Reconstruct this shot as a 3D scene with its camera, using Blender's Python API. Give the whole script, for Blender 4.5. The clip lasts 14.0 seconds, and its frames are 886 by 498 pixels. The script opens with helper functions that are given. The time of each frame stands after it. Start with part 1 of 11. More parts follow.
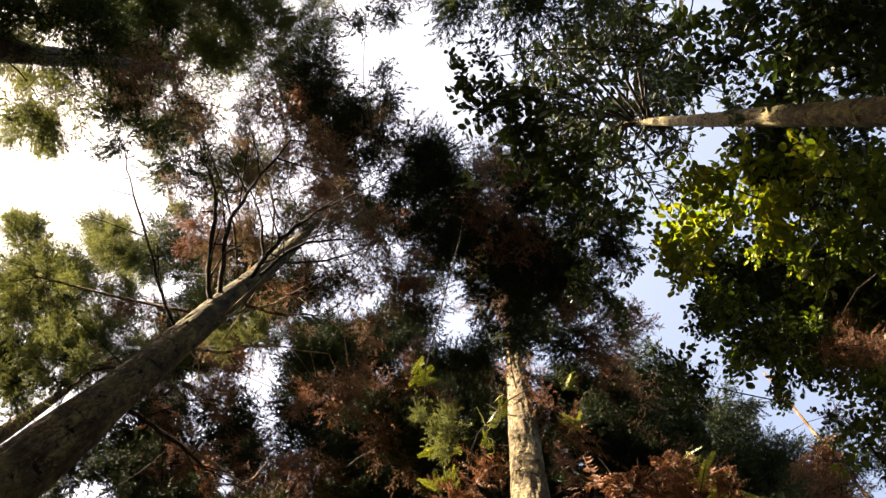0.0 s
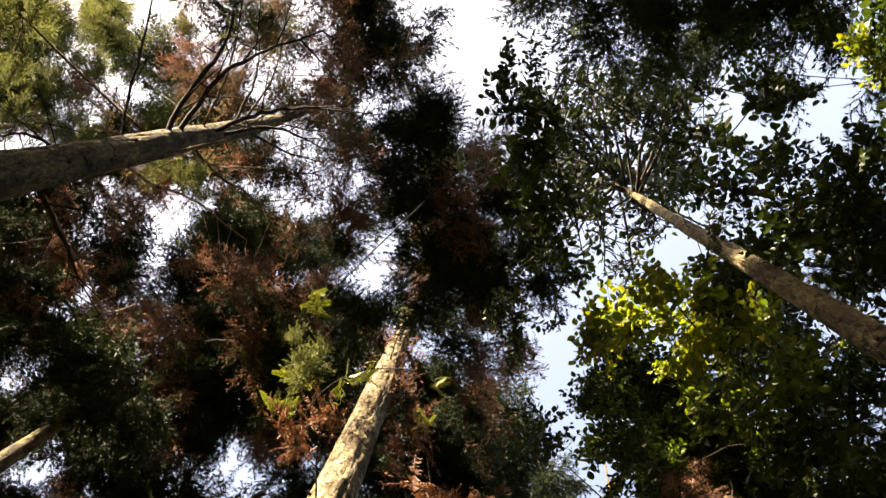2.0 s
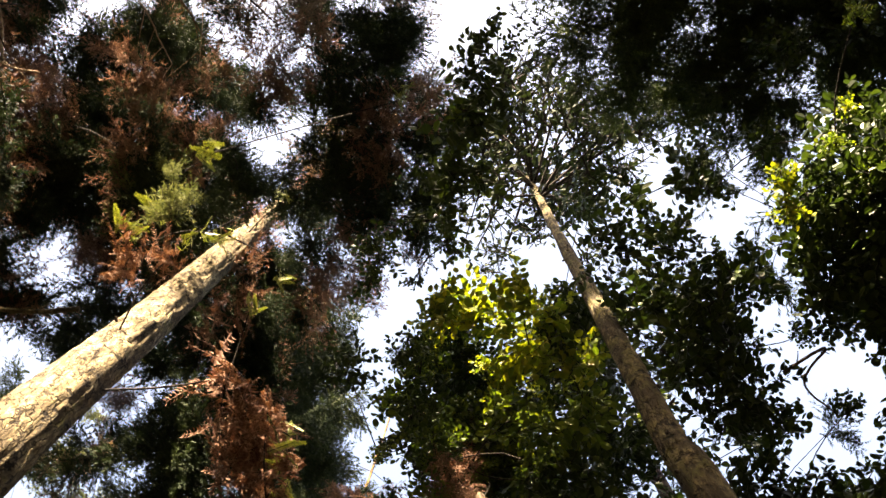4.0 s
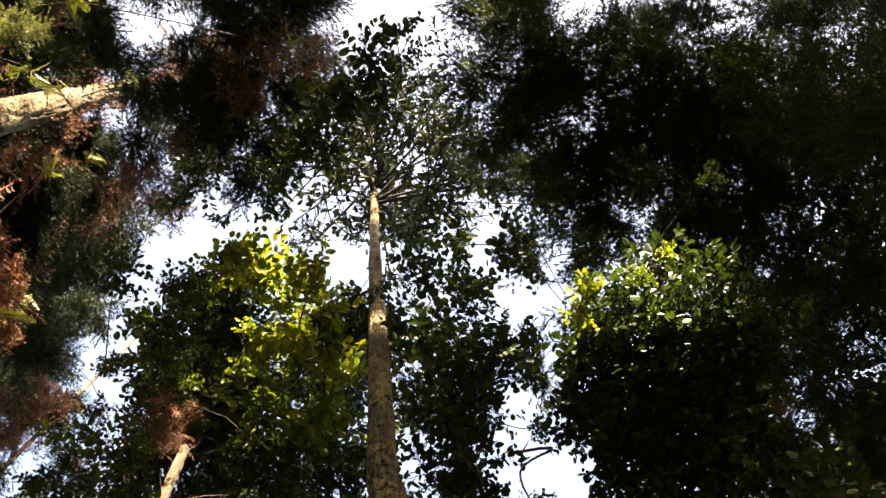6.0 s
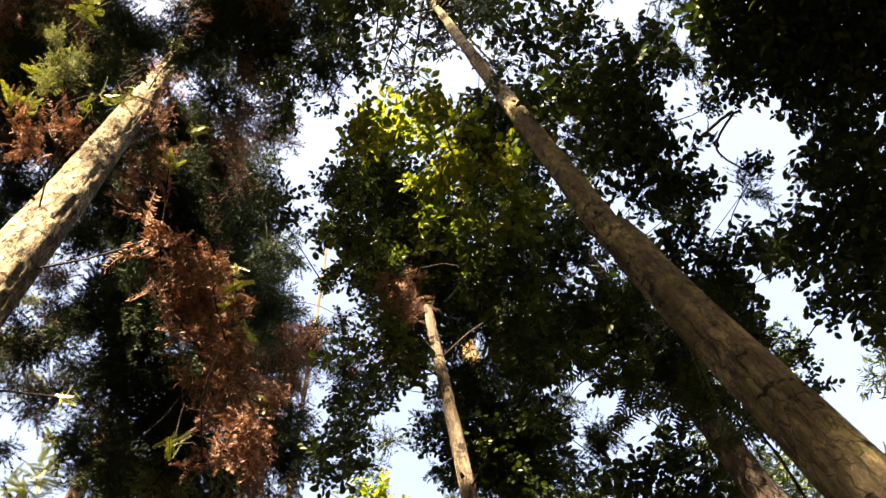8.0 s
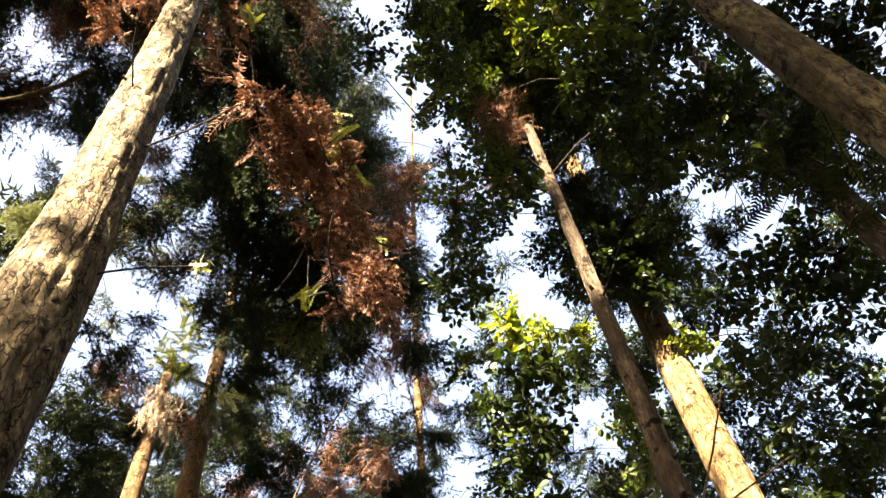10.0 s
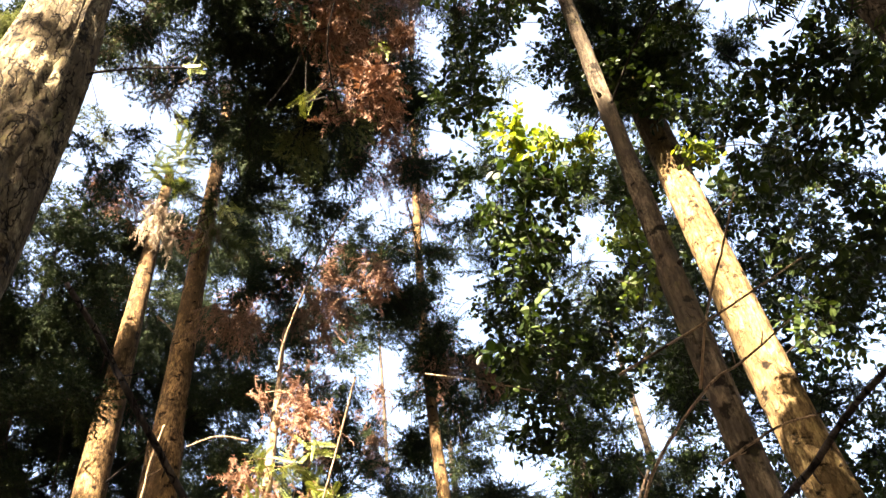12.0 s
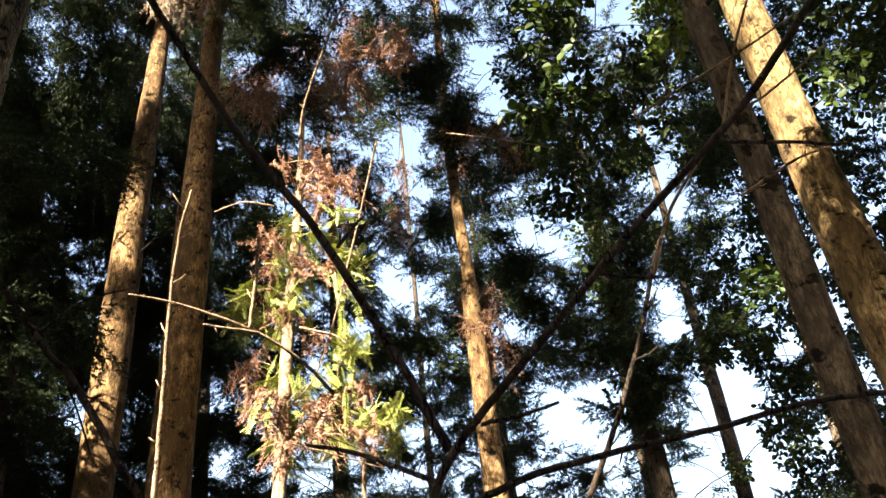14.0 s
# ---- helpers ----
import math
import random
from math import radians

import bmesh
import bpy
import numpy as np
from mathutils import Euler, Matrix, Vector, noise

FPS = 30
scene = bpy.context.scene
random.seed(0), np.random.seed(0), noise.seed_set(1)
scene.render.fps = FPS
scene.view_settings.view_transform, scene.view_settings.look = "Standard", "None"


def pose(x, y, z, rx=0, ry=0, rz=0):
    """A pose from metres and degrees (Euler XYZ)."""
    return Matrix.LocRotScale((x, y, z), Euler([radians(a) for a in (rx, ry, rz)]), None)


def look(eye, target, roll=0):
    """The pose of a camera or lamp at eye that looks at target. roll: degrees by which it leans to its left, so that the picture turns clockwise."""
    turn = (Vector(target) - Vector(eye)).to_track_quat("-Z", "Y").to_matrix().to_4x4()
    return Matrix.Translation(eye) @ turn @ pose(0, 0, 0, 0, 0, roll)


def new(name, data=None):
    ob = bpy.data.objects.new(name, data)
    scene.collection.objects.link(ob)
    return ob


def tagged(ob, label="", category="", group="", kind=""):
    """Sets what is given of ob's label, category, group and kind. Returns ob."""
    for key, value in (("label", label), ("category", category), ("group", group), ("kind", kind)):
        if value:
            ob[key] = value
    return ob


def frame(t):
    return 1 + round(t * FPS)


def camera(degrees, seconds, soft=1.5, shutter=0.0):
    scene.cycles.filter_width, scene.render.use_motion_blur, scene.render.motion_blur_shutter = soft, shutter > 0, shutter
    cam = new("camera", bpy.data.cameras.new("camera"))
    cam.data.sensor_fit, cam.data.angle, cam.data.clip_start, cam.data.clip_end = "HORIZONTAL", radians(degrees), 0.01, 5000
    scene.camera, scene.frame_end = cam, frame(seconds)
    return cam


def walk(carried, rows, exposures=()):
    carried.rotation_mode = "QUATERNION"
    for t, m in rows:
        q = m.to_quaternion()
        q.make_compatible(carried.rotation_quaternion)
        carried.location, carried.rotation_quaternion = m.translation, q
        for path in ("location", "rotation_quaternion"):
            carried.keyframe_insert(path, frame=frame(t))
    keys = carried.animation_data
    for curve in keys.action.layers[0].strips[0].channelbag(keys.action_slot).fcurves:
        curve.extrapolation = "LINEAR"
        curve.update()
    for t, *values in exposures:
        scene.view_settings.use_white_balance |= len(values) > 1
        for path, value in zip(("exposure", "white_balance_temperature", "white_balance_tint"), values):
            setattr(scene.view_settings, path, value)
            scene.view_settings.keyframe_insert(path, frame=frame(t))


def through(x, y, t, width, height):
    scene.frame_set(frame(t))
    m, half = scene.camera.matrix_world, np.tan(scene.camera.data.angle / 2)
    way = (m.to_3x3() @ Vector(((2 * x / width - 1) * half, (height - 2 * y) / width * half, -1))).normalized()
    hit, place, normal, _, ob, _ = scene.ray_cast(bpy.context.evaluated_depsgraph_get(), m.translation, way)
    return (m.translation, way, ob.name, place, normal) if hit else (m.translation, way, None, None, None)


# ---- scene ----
# ---- camera: held at eye height, turned and tilted down from the treetops ----
cam = camera(52.44, 14.0, soft=1.4, shutter=0.12)
# seconds, x, y, z, turn about x, y, z
PATH = [
    (0, 0.105, 0.119, 1.665, 172.81, -3.45, 49.44),
    (0.5, 0.109, 0.105, 1.668, 173.17, -3.24, 43.43),
    (1, 0.115, 0.062, 1.674, 172.78, -3.28, 35.08),
    (1.5, 0.107, 0.037, 1.691, 172.20, -3.68, 26.58),
    (2, 0.096, 0.021, 1.694, 172.17, -3.61, 18.48),
    (2.2, 0.095, 0.038, 1.664, 172.43, -3.38, 15.44),
    (4.3, 0.061, -0.128, 1.583, 167.96, 0.09, -15.02),
    (4.5, 0.074, -0.119, 1.595, 168.40, 0.73, -18.90),
    (5, 0.091, -0.115, 1.606, 168.43, 1.45, -27.12),
    (5.5, 0.098, -0.100, 1.649, 168.10, 2.84, -33.96),
    (6, 0.094, -0.106, 1.579, 167.16, 5.27, -37.60),
    (6.5, 0.093, -0.104, 1.528, 163.11, 6.22, -29.74),
    (7, 0.084, -0.096, 1.514, 161.39, 6.62, -20.27),
    (7.5, 0.063, -0.102, 1.506, 159.53, 6.74, -9.80),
    (8, 0.031, -0.079, 1.498, 157.68, 6.89, -2.34),
    (8.5, 0.004, -0.043, 1.494, 155.64, 6.75, 3.56),
    (8.7, 0.002, -0.036, 1.487, 154.95, 6.45, 5.16),
    (10.8, -0.110, 0.007, 1.681, 143.89, 5.79, 7.98),
    (11, -0.103, 0.021, 1.688, 143.16, 5.75, 7.75),
    (11.5, -0.113, 0.076, 1.685, 140.14, 5.69, 7.83),
    (12, -0.136, 0.126, 1.648, 136.54, 5.65, 7.66),
    (12.5, -0.159, 0.185, 1.632, 132.71, 5.53, 7.96),
    (13, -0.172, 0.204, 1.595, 129.66, 5.53, 8.84),
    (13.5, -0.166, 0.244, 1.559, 126.44, 5.75, 9.03),
    (14, -0.173, 0.255, 1.499, 123.20, 5.47, 9.20),
]
walk(cam, [(t, pose(*p)) for t, *p in PATH], exposures=[(0, 3.1, 8100, 14), (2.2, 3.38, 8100, 15), (5, 3.8, 8200, 16), (8.5, 3.62, 8100, 17), (11, 4.05, 7500, 16), (12.8, 3.92, 7300, 14), (14, 3.42, 6950, 11)]
)

# ---- light ----
SUN_BEARING, SUN_HEIGHT = 159.6, 36.0      # degrees to the left of +y, degrees above the horizon


def bearing(deg):
    """A level direction, counted to the left of +y."""
    return Vector((-math.sin(radians(deg)), math.cos(radians(deg)), 0.0))


sun_way = bearing(SUN_BEARING) * math.cos(radians(SUN_HEIGHT)) + Vector((0, 0, math.sin(radians(SUN_HEIGHT))))
world = bpy.data.worlds.new("sky")
scene.world = world
world.use_nodes = True
wn = world.node_tree
sky = wn.nodes.new("ShaderNodeTexSky")
sky.sky_type, sky.sun_disc = "NISHITA", False
sky.sun_elevation = radians(SUN_HEIGHT)
sky.sun_rotation = math.atan2(sun_way.x, sun_way.y)
sky.air_density, sky.dust_density, sky.ozone_density = 1.0, 5.0, 0.4
wn.nodes["Background"].inputs["Strength"].default_value = 0.076
wn.links.new(sky.outputs[0], wn.nodes["Background"].inputs["Color"])

sun = new("sun", bpy.data.lights.new("sun", "SUN"))
sun.data.energy, sun.data.angle, sun.data.color = 5.0, radians(0.6), (1.0, 0.90, 0.76)
sun.matrix_world = look(sun_way * 60, (0, 0, 0))


# ---- materials ----
def material(name):
    m = bpy.data.materials.new(name)
    m.use_nodes = True
    nt = m.node_tree
    bsdf = nt.nodes["Principled BSDF"]
    return m, nt, bsdf


def ramp(nt, fac, stops):
    r = nt.nodes.new("ShaderNodeValToRGB")
    while len(r.color_ramp.elements) < len(stops):
        r.color_ramp.elements.new(0.5)
    for e, (p, c) in zip(r.color_ramp.elements, stops):
        e.position, e.color = p, (*c, 1)
    nt.links.new(fac, r.inputs[0])
    return r.outputs[0]


def noise_tex(nt, scale, detail=4.0, stretch=(1, 1, 1), rough=0.6):
    co = nt.nodes.new("ShaderNodeTexCoord")
    mp = nt.nodes.new("ShaderNodeMapping")
    mp.inputs["Scale"].default_value = stretch
    n = nt.nodes.new("ShaderNodeTexNoise")
    n.inputs["Scale"].default_value, n.inputs["Detail"].default_value, n.inputs["Roughness"].default_value = scale, detail, rough
    nt.links.new(co.outputs["Object"], mp.inputs[0])
    nt.links.new(mp.outputs[0], n.inputs["Vector"])
    return n.outputs["Fac"]


def mix(nt, fac, a, b, mode="MIX"):
    m = nt.nodes.new("ShaderNodeMix")
    m.data_type, m.blend_type = "RGBA", mode
    for socket, v in ((m.inputs[0], fac), (m.inputs[6], a), (m.inputs[7], b)):
        if isinstance(v, (int, float)):
            socket.default_value = v
        elif isinstance(v, tuple):
            socket.default_value = (*v, 1)
        else:
            nt.links.new(v, socket)
    return m.outputs[2]


def bump(nt, bsdf, height, strength, distance):
    b = nt.nodes.new("ShaderNodeBump")
    b.inputs["Strength"].default_value, b.inputs["Distance"].default_value = strength, distance
    nt.links.new(height, b.inputs["Height"])
    nt.links.new(b.outputs[0], bsdf.inputs["Normal"])


def bark(name, dark, mid, pale, moss=0.0, fine=1.0, split=1.0):
    """Bark in long flakes: dark cracks between plates, mid-brown and pale worn faces, painted dappled shade, some moss.
    """
    m, nt, bsdf = material(name)
    co = nt.nodes.new("ShaderNodeTexCoord")
    bend = nt.nodes.new("ShaderNodeTexNoise")
    bend.inputs["Scale"].default_value, bend.inputs["Detail"].default_value = 9.0 * fine, 3.0
    nt.links.new(co.outputs["Object"], bend.inputs["Vector"])
    shift = nt.nodes.new("ShaderNodeVectorMath")
    shift.operation = "MULTIPLY_ADD"
    nt.links.new(bend.outputs["Color"], shift.inputs[0])
    shift.inputs[1].default_value = (0.08 / fine, 0.08 / fine, 0.3 / fine)
    nt.links.new(co.outputs["Object"], shift.inputs[2])
    long = nt.nodes.new("ShaderNodeMapping")
    long.inputs["Scale"].default_value = (1, 1, 0.24)
    nt.links.new(shift.outputs[0], long.inputs[0])
    plates = nt.nodes.new("ShaderNodeTexVoronoi")
    plates.feature = "DISTANCE_TO_EDGE"
    plates.inputs["Scale"].default_value = 22.0 * fine
    nt.links.new(long.outputs[0], plates.inputs["Vector"])
    flakes = noise_tex(nt, 46 * fine, 6, (1, 1, 0.3), 0.75)
    broad = noise_tex(nt, 11 * fine, 5, (1, 1, 0.45), 0.7)
    patches = noise_tex(nt, 2.6, 5, (1, 1, 0.7), 0.7)
    tone = mix(nt, 0.5, flakes, broad)
    col = ramp(nt, tone, [(0.42, dark), (0.50, mid), (0.58, pale)])
    # Dark patches and scar spots also carry dappled shade in the bark colour.
    col = mix(nt, ramp(nt, patches, [(0.42, (0, 0, 0)), (0.58, (0.85, 0.85, 0.85))]), col, mix(nt, 0.55, mid, dark))
    scars_dapple = ramp(nt, noise_tex(nt, 7.5, 3, (1, 1, 1.3)), [(0.59, (1, 1, 1)), (0.66, (0.13, 0.12, 0.11))])
    crack = ramp(nt, plates.outputs["Distance"], [(0.015, (0.07, 0.06, 0.05)), (0.075, (1, 1, 1))])
    some = ramp(nt, noise_tex(nt, 15, 4, (1, 1, 0.35), 0.7), [(0.47, (0, 0, 0)), (0.60, (1, 1, 1))])
    crack = mix(nt, split, (1.0, 1.0, 1.0), mix(nt, some, crack, (1.0, 1.0, 1.0)))
    crack = mix(nt, 1.0, crack, scars_dapple, "MULTIPLY")
    if moss:
        spots = noise_tex(nt, 7, 5, (1, 1, 0.7), 0.7)
        col = mix(nt, ramp(nt, spots, [(0.66 - 0.2 * moss, (0, 0, 0)), (0.76, (0.8, 0.8, 0.8))]), col, (0.17, 0.16, 0.045))
    nt.links.new(mix(nt, 1.0, col, crack, "MULTIPLY"), bsdf.inputs["Base Color"])
    bsdf.inputs["Roughness"].default_value = 0.92
    bsdf.inputs["Specular IOR Level"].default_value = 0.15
    height = mix(nt, 0.4, crack, flakes)
    bump(nt, bsdf, height, 1.0, 0.014 / fine)
    return m


def leafy(name, tones, through, rough=0.65, gloss=0.06, share=0.12):
    """Foliage: each leaf or needle takes a tone of its own, and lets some light through."""
    m, nt, bsdf = material(name)
    geo = nt.nodes.new("ShaderNodeNewGeometry")
    patch = noise_tex(nt, 2.5, 3)
    pick = nt.nodes.new("ShaderNodeMath")
    pick.operation = "MULTIPLY_ADD"
    nt.links.new(geo.outputs["Random Per Island"], pick.inputs[0])
    pick.inputs[1].default_value = 0.6
    spread = nt.nodes.new("ShaderNodeMath")
    spread.operation = "MULTIPLY_ADD"
    nt.links.new(patch, spread.inputs[0])
    spread.inputs[1].default_value, spread.inputs[2].default_value = 0.9, -0.25
    nt.links.new(spread.outputs[0], pick.inputs[2])
    n = len(tones)
    col = ramp(nt, pick.outputs[0], [(i / max(n - 1, 1), c) for i, c in enumerate(tones)])
    nt.links.new(col, bsdf.inputs["Base Color"])
    bsdf.inputs["Roughness"].default_value = rough
    bsdf.inputs["Specular IOR Level"].default_value = gloss
    back = nt.nodes.new("ShaderNodeBsdfTranslucent")
    nt.links.new(mix(nt, 1.0, col, through, "MULTIPLY"), back.inputs[0])
    both = nt.nodes.new("ShaderNodeMixShader")
    both.inputs[0].default_value = share
    nt.links.new(bsdf.outputs[0], both.inputs[1])
    nt.links.new(back.outputs[0], both.inputs[2])
    nt.links.new(both.outputs[0], nt.nodes["Material Output"].inputs[0])
    return m


BARK_CEDAR = bark("cedar_bark", (0.03, 0.023, 0.014), (0.13, 0.10, 0.056), (0.34, 0.28, 0.16), 0.45)
# Mossy bark, darkened to stand in for canopy shade; BARK_GOLD keeps brighter tones.
BARK_MOSSY_SHADED = bark("mossy_shaded_cedar_bark", (0.02, 0.015, 0.008), (0.07, 0.054, 0.028), (0.20, 0.16, 0.08), 0.8, 1.0, 0.5)
BARK_GOLD = bark("smooth_golden_bark", (0.045, 0.028, 0.013), (0.15, 0.10, 0.044), (0.34, 0.25, 0.115), 0.2, 1.0, 0.4)
BARK_GREY = bark("grey_brown_bark", (0.028, 0.021, 0.014), (0.095, 0.073, 0.048), (0.22, 0.175, 0.115), 0.1, 1.3, 0.35)
BARK_BROWN = bark("brown_bark", (0.028, 0.017, 0.008), (0.11, 0.066, 0.029), (0.26, 0.165, 0.072), 0.15, 1.3, 0.35)
# Bark darkened in colour for trunks in shade and against the sky.
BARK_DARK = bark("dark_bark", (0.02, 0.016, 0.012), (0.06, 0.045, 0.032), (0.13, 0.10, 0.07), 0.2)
# Twig barks with light in the colour: near-black silhouettes, pale sunlit wood.
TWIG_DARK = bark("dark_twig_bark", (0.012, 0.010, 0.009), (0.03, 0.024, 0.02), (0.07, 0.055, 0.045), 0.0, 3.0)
TWIG_PALE = bark("dry_lit_twig_bark", (0.12, 0.08, 0.05), (0.30, 0.21, 0.13), (0.50, 0.38, 0.24), 0.0, 3.0)
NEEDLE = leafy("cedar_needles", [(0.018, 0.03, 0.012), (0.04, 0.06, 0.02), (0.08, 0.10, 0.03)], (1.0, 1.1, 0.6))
# Grey-green needles, paled further by painting in light from above.
NEEDLE_PALE_LIT = leafy("pale_lit_cedar_needles", [(0.065, 0.08, 0.036), (0.115, 0.135, 0.055), (0.19, 0.185, 0.095)], (1.2, 1.2, 0.7), share=0.25)
# Near-black needle copy: shade and silhouette put into the foliage colour.
NEEDLE_SHADED = leafy("shaded_dark_needles", [(0.012, 0.020, 0.013), (0.024, 0.036, 0.018), (0.048, 0.062, 0.024)], (1.0, 1.1, 0.6), share=0.1)
DEAD = leafy("dead_brown_needles", [(0.055, 0.028, 0.018), (0.16, 0.088, 0.055), (0.33, 0.215, 0.145)], (1.1, 0.85, 0.6), 0.8, 0.15)
WITHERED = leafy("withered_red_brown_fronds", [(0.065, 0.03, 0.02), (0.18, 0.095, 0.06), (0.37, 0.245, 0.175)], (1.1, 0.8, 0.5), 0.8, 0.15)
STRAW = leafy("pale_straw_fronds", [(0.12, 0.09, 0.06), (0.26, 0.2, 0.14), (0.44, 0.36, 0.26)], (1.0, 0.9, 0.7), 0.8, 0.1)
# Dry needles, their tones raised too for light falling on them.
DRY = leafy("dry_grey_brown_needles", [(0.075, 0.055, 0.038), (0.165, 0.125, 0.085), (0.29, 0.235, 0.165)], (1.1, 0.9, 0.6), 0.8, 0.1, 0.2)
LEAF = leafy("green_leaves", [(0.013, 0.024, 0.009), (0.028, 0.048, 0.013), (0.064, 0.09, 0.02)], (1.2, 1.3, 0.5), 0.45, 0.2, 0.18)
# Brighter copies of LEAF: autumn yellow and sunlight put into the colour.
LEAF_YELLOW_LIT = leafy("lit_yellow_green_leaves", [(0.045, 0.085, 0.016), (0.10, 0.155, 0.026), (0.18, 0.20, 0.032), (0.26, 0.255, 0.042)], (1.4, 1.4, 0.4), 0.45, 0.25, 0.38)
LEAF_LIT = leafy("lit_green_leaves", [(0.03, 0.055, 0.012), (0.07, 0.11, 0.02), (0.15, 0.18, 0.03)], (1.4, 1.4, 0.45), 0.42, 0.3, 0.35)
FRESH = leafy("fresh_fir_leaves", [(0.10, 0.14, 0.03), (0.21, 0.25, 0.055), (0.36, 0.36, 0.11)], (1.2, 1.2, 0.5), 0.4, 0.4)


def litter():
    m, nt, bsdf = material("forest_floor")
    a, b = noise_tex(nt, 9, 8), noise_tex(nt, 0.7, 4)
    col = ramp(nt, a, [(0.3, (0.012, 0.009, 0.006)), (0.5, (0.04, 0.026, 0.015)), (0.7, (0.09, 0.06, 0.035))])
    nt.links.new(mix(nt, ramp(nt, b, [(0.45, (0, 0, 0)), (0.65, (0.7, 0.7, 0.7))]), col, (0.02, 0.026, 0.01)), bsdf.inputs["Base Color"])
    bsdf.inputs["Roughness"].default_value = 0.95
    bump(nt, bsdf, a, 0.8, 0.03)
    return m


FLOOR = litter()


# ---- mesh tools ----
def mesh_of(name, verts, tris, mats, index=None, smooth=False):
    """A mesh from arrays of points and triangles."""
    me = bpy.data.meshes.new(name)
    nf = len(tris)
    me.vertices.add(len(verts))
    me.vertices.foreach_set("co", np.asarray(verts, np.float32).ravel())
    me.loops.add(3 * nf)
    me.loops.foreach_set("vertex_index", np.asarray(tris, np.int32).ravel())
    me.polygons.add(nf)
    me.polygons.foreach_set("loop_start", np.arange(0, 3 * nf, 3, dtype=np.int32))
    for m in mats:
        me.materials.append(m)
    if index is not None:
        me.polygons.foreach_set("material_index", np.asarray(index, np.int32))
    me.polygons.foreach_set("use_smooth", np.full(nf, smooth))
    me.update(calc_edges=True)
    return me


def part(name, me, parent, label=""):
    ob = new(name, me)
    ob.parent = parent
    return tagged(ob, label) if label else ob


def hash01(i, j, k):
    v = (i * 374761393 + j * 668265263 + k * 2147483647) & 0xFFFFFFFF
    v = ((v ^ (v >> 13)) * 1274126177) & 0xFFFFFFFF
    return ((v ^ (v >> 16)) & 0xFFFF) / 65535.0


def vnoise(p):
    """Smooth value noise, 0 to 1, at rows of points."""
    q = np.floor(p).astype(np.int64)
    f = p - q
    f = f * f * (3 - 2 * f)
    out = 0.0
    for a in (0, 1):
        for b in (0, 1):
            for c in (0, 1):
                w = (f[:, 0] if a else 1 - f[:, 0]) * (f[:, 1] if b else 1 - f[:, 1]) * (f[:, 2] if c else 1 - f[:, 2])
                out = out + w * hash01(q[:, 0] + a, q[:, 1] + b, q[:, 2] + c)
    return out


def spine(points, n):
    """n points on a smooth curve through the given ones."""
    p = np.asarray(points, float)
    if len(p) == 2:
        return p[0] + np.linspace(0, 1, n)[:, None] * (p[1] - p[0])
    t = np.linspace(0, len(p) - 1 - 1e-6, n)
    i = t.astype(int)
    u = (t - i)[:, None]
    q = np.vstack([2 * p[0] - p[1], p, 2 * p[-1] - p[-2]])
    a, b, c, d = q[i], q[i + 1], q[i + 2], q[i + 3]
    return 0.5 * (2 * b + (c - a) * u + (2 * a - 5 * b + 4 * c - d) * u**2 + (3 * b - a - 3 * c + d) * u**3)


def tube(points, radii, sides):
    """A closed tapered tube along points: vertices and triangles."""
    p, n = np.asarray(points, float), len(points)
    r = np.interp(np.linspace(0, 1, n), np.linspace(0, 1, len(radii)), radii)
    way = np.gradient(p, axis=0)
    way /= np.linalg.norm(way, axis=1)[:, None] + 1e-9
    side = np.cross(way, [0.31, 0.17, 0.93] if abs(way[:, 2]).mean() < 0.8 else [0.9, 0.4, 0.1])
    side /= np.linalg.norm(side, axis=1)[:, None] + 1e-9
    up = np.cross(way, side)
    a = np.linspace(0, 2 * np.pi, sides, endpoint=False)
    ring = np.cos(a)[None, :, None] * side[:, None] + np.sin(a)[None, :, None] * up[:, None]
    v = (p[:, None] + ring * r[:, None, None]).reshape(-1, 3)
    i, j = np.meshgrid(np.arange(n - 1), np.arange(sides), indexing="ij")
    k = (j + 1) % sides
    q = np.stack([i * sides + j, i * sides + k, (i + 1) * sides + k, (i + 1) * sides + j], -1).reshape(-1, 4)
    tris = np.vstack([q[:, [0, 1, 2]], q[:, [0, 2, 3]]])
    v = np.vstack([v, p[:1], p[-1:]])
    j = np.arange(sides)
    k = (j + 1) % sides
    low = np.stack([k, j, np.full(sides, len(v) - 2)], -1)
    top = np.stack([(n - 1) * sides + j, (n - 1) * sides + k, np.full(sides, len(v) - 1)], -1)
    return v, np.vstack([tris, low, top])


def join(pieces):
    """Joins (vertices, triangles, material index) pieces."""
    vs, ts, ms, at = [], [], [], 0
    for v, t, m in pieces:
        vs.append(v), ts.append(t + at)
        ms.append(np.full(len(t), m) if np.isscalar(m) else m)
        at += len(v)
    return np.vstack(vs), np.vstack(ts), np.concatenate(ms)


# ---- foliage sprays: 0 is wood, 1 is leaf ----
def unit(v):
    return v / (np.linalg.norm(v, axis=-1, keepdims=True) + 1e-9)


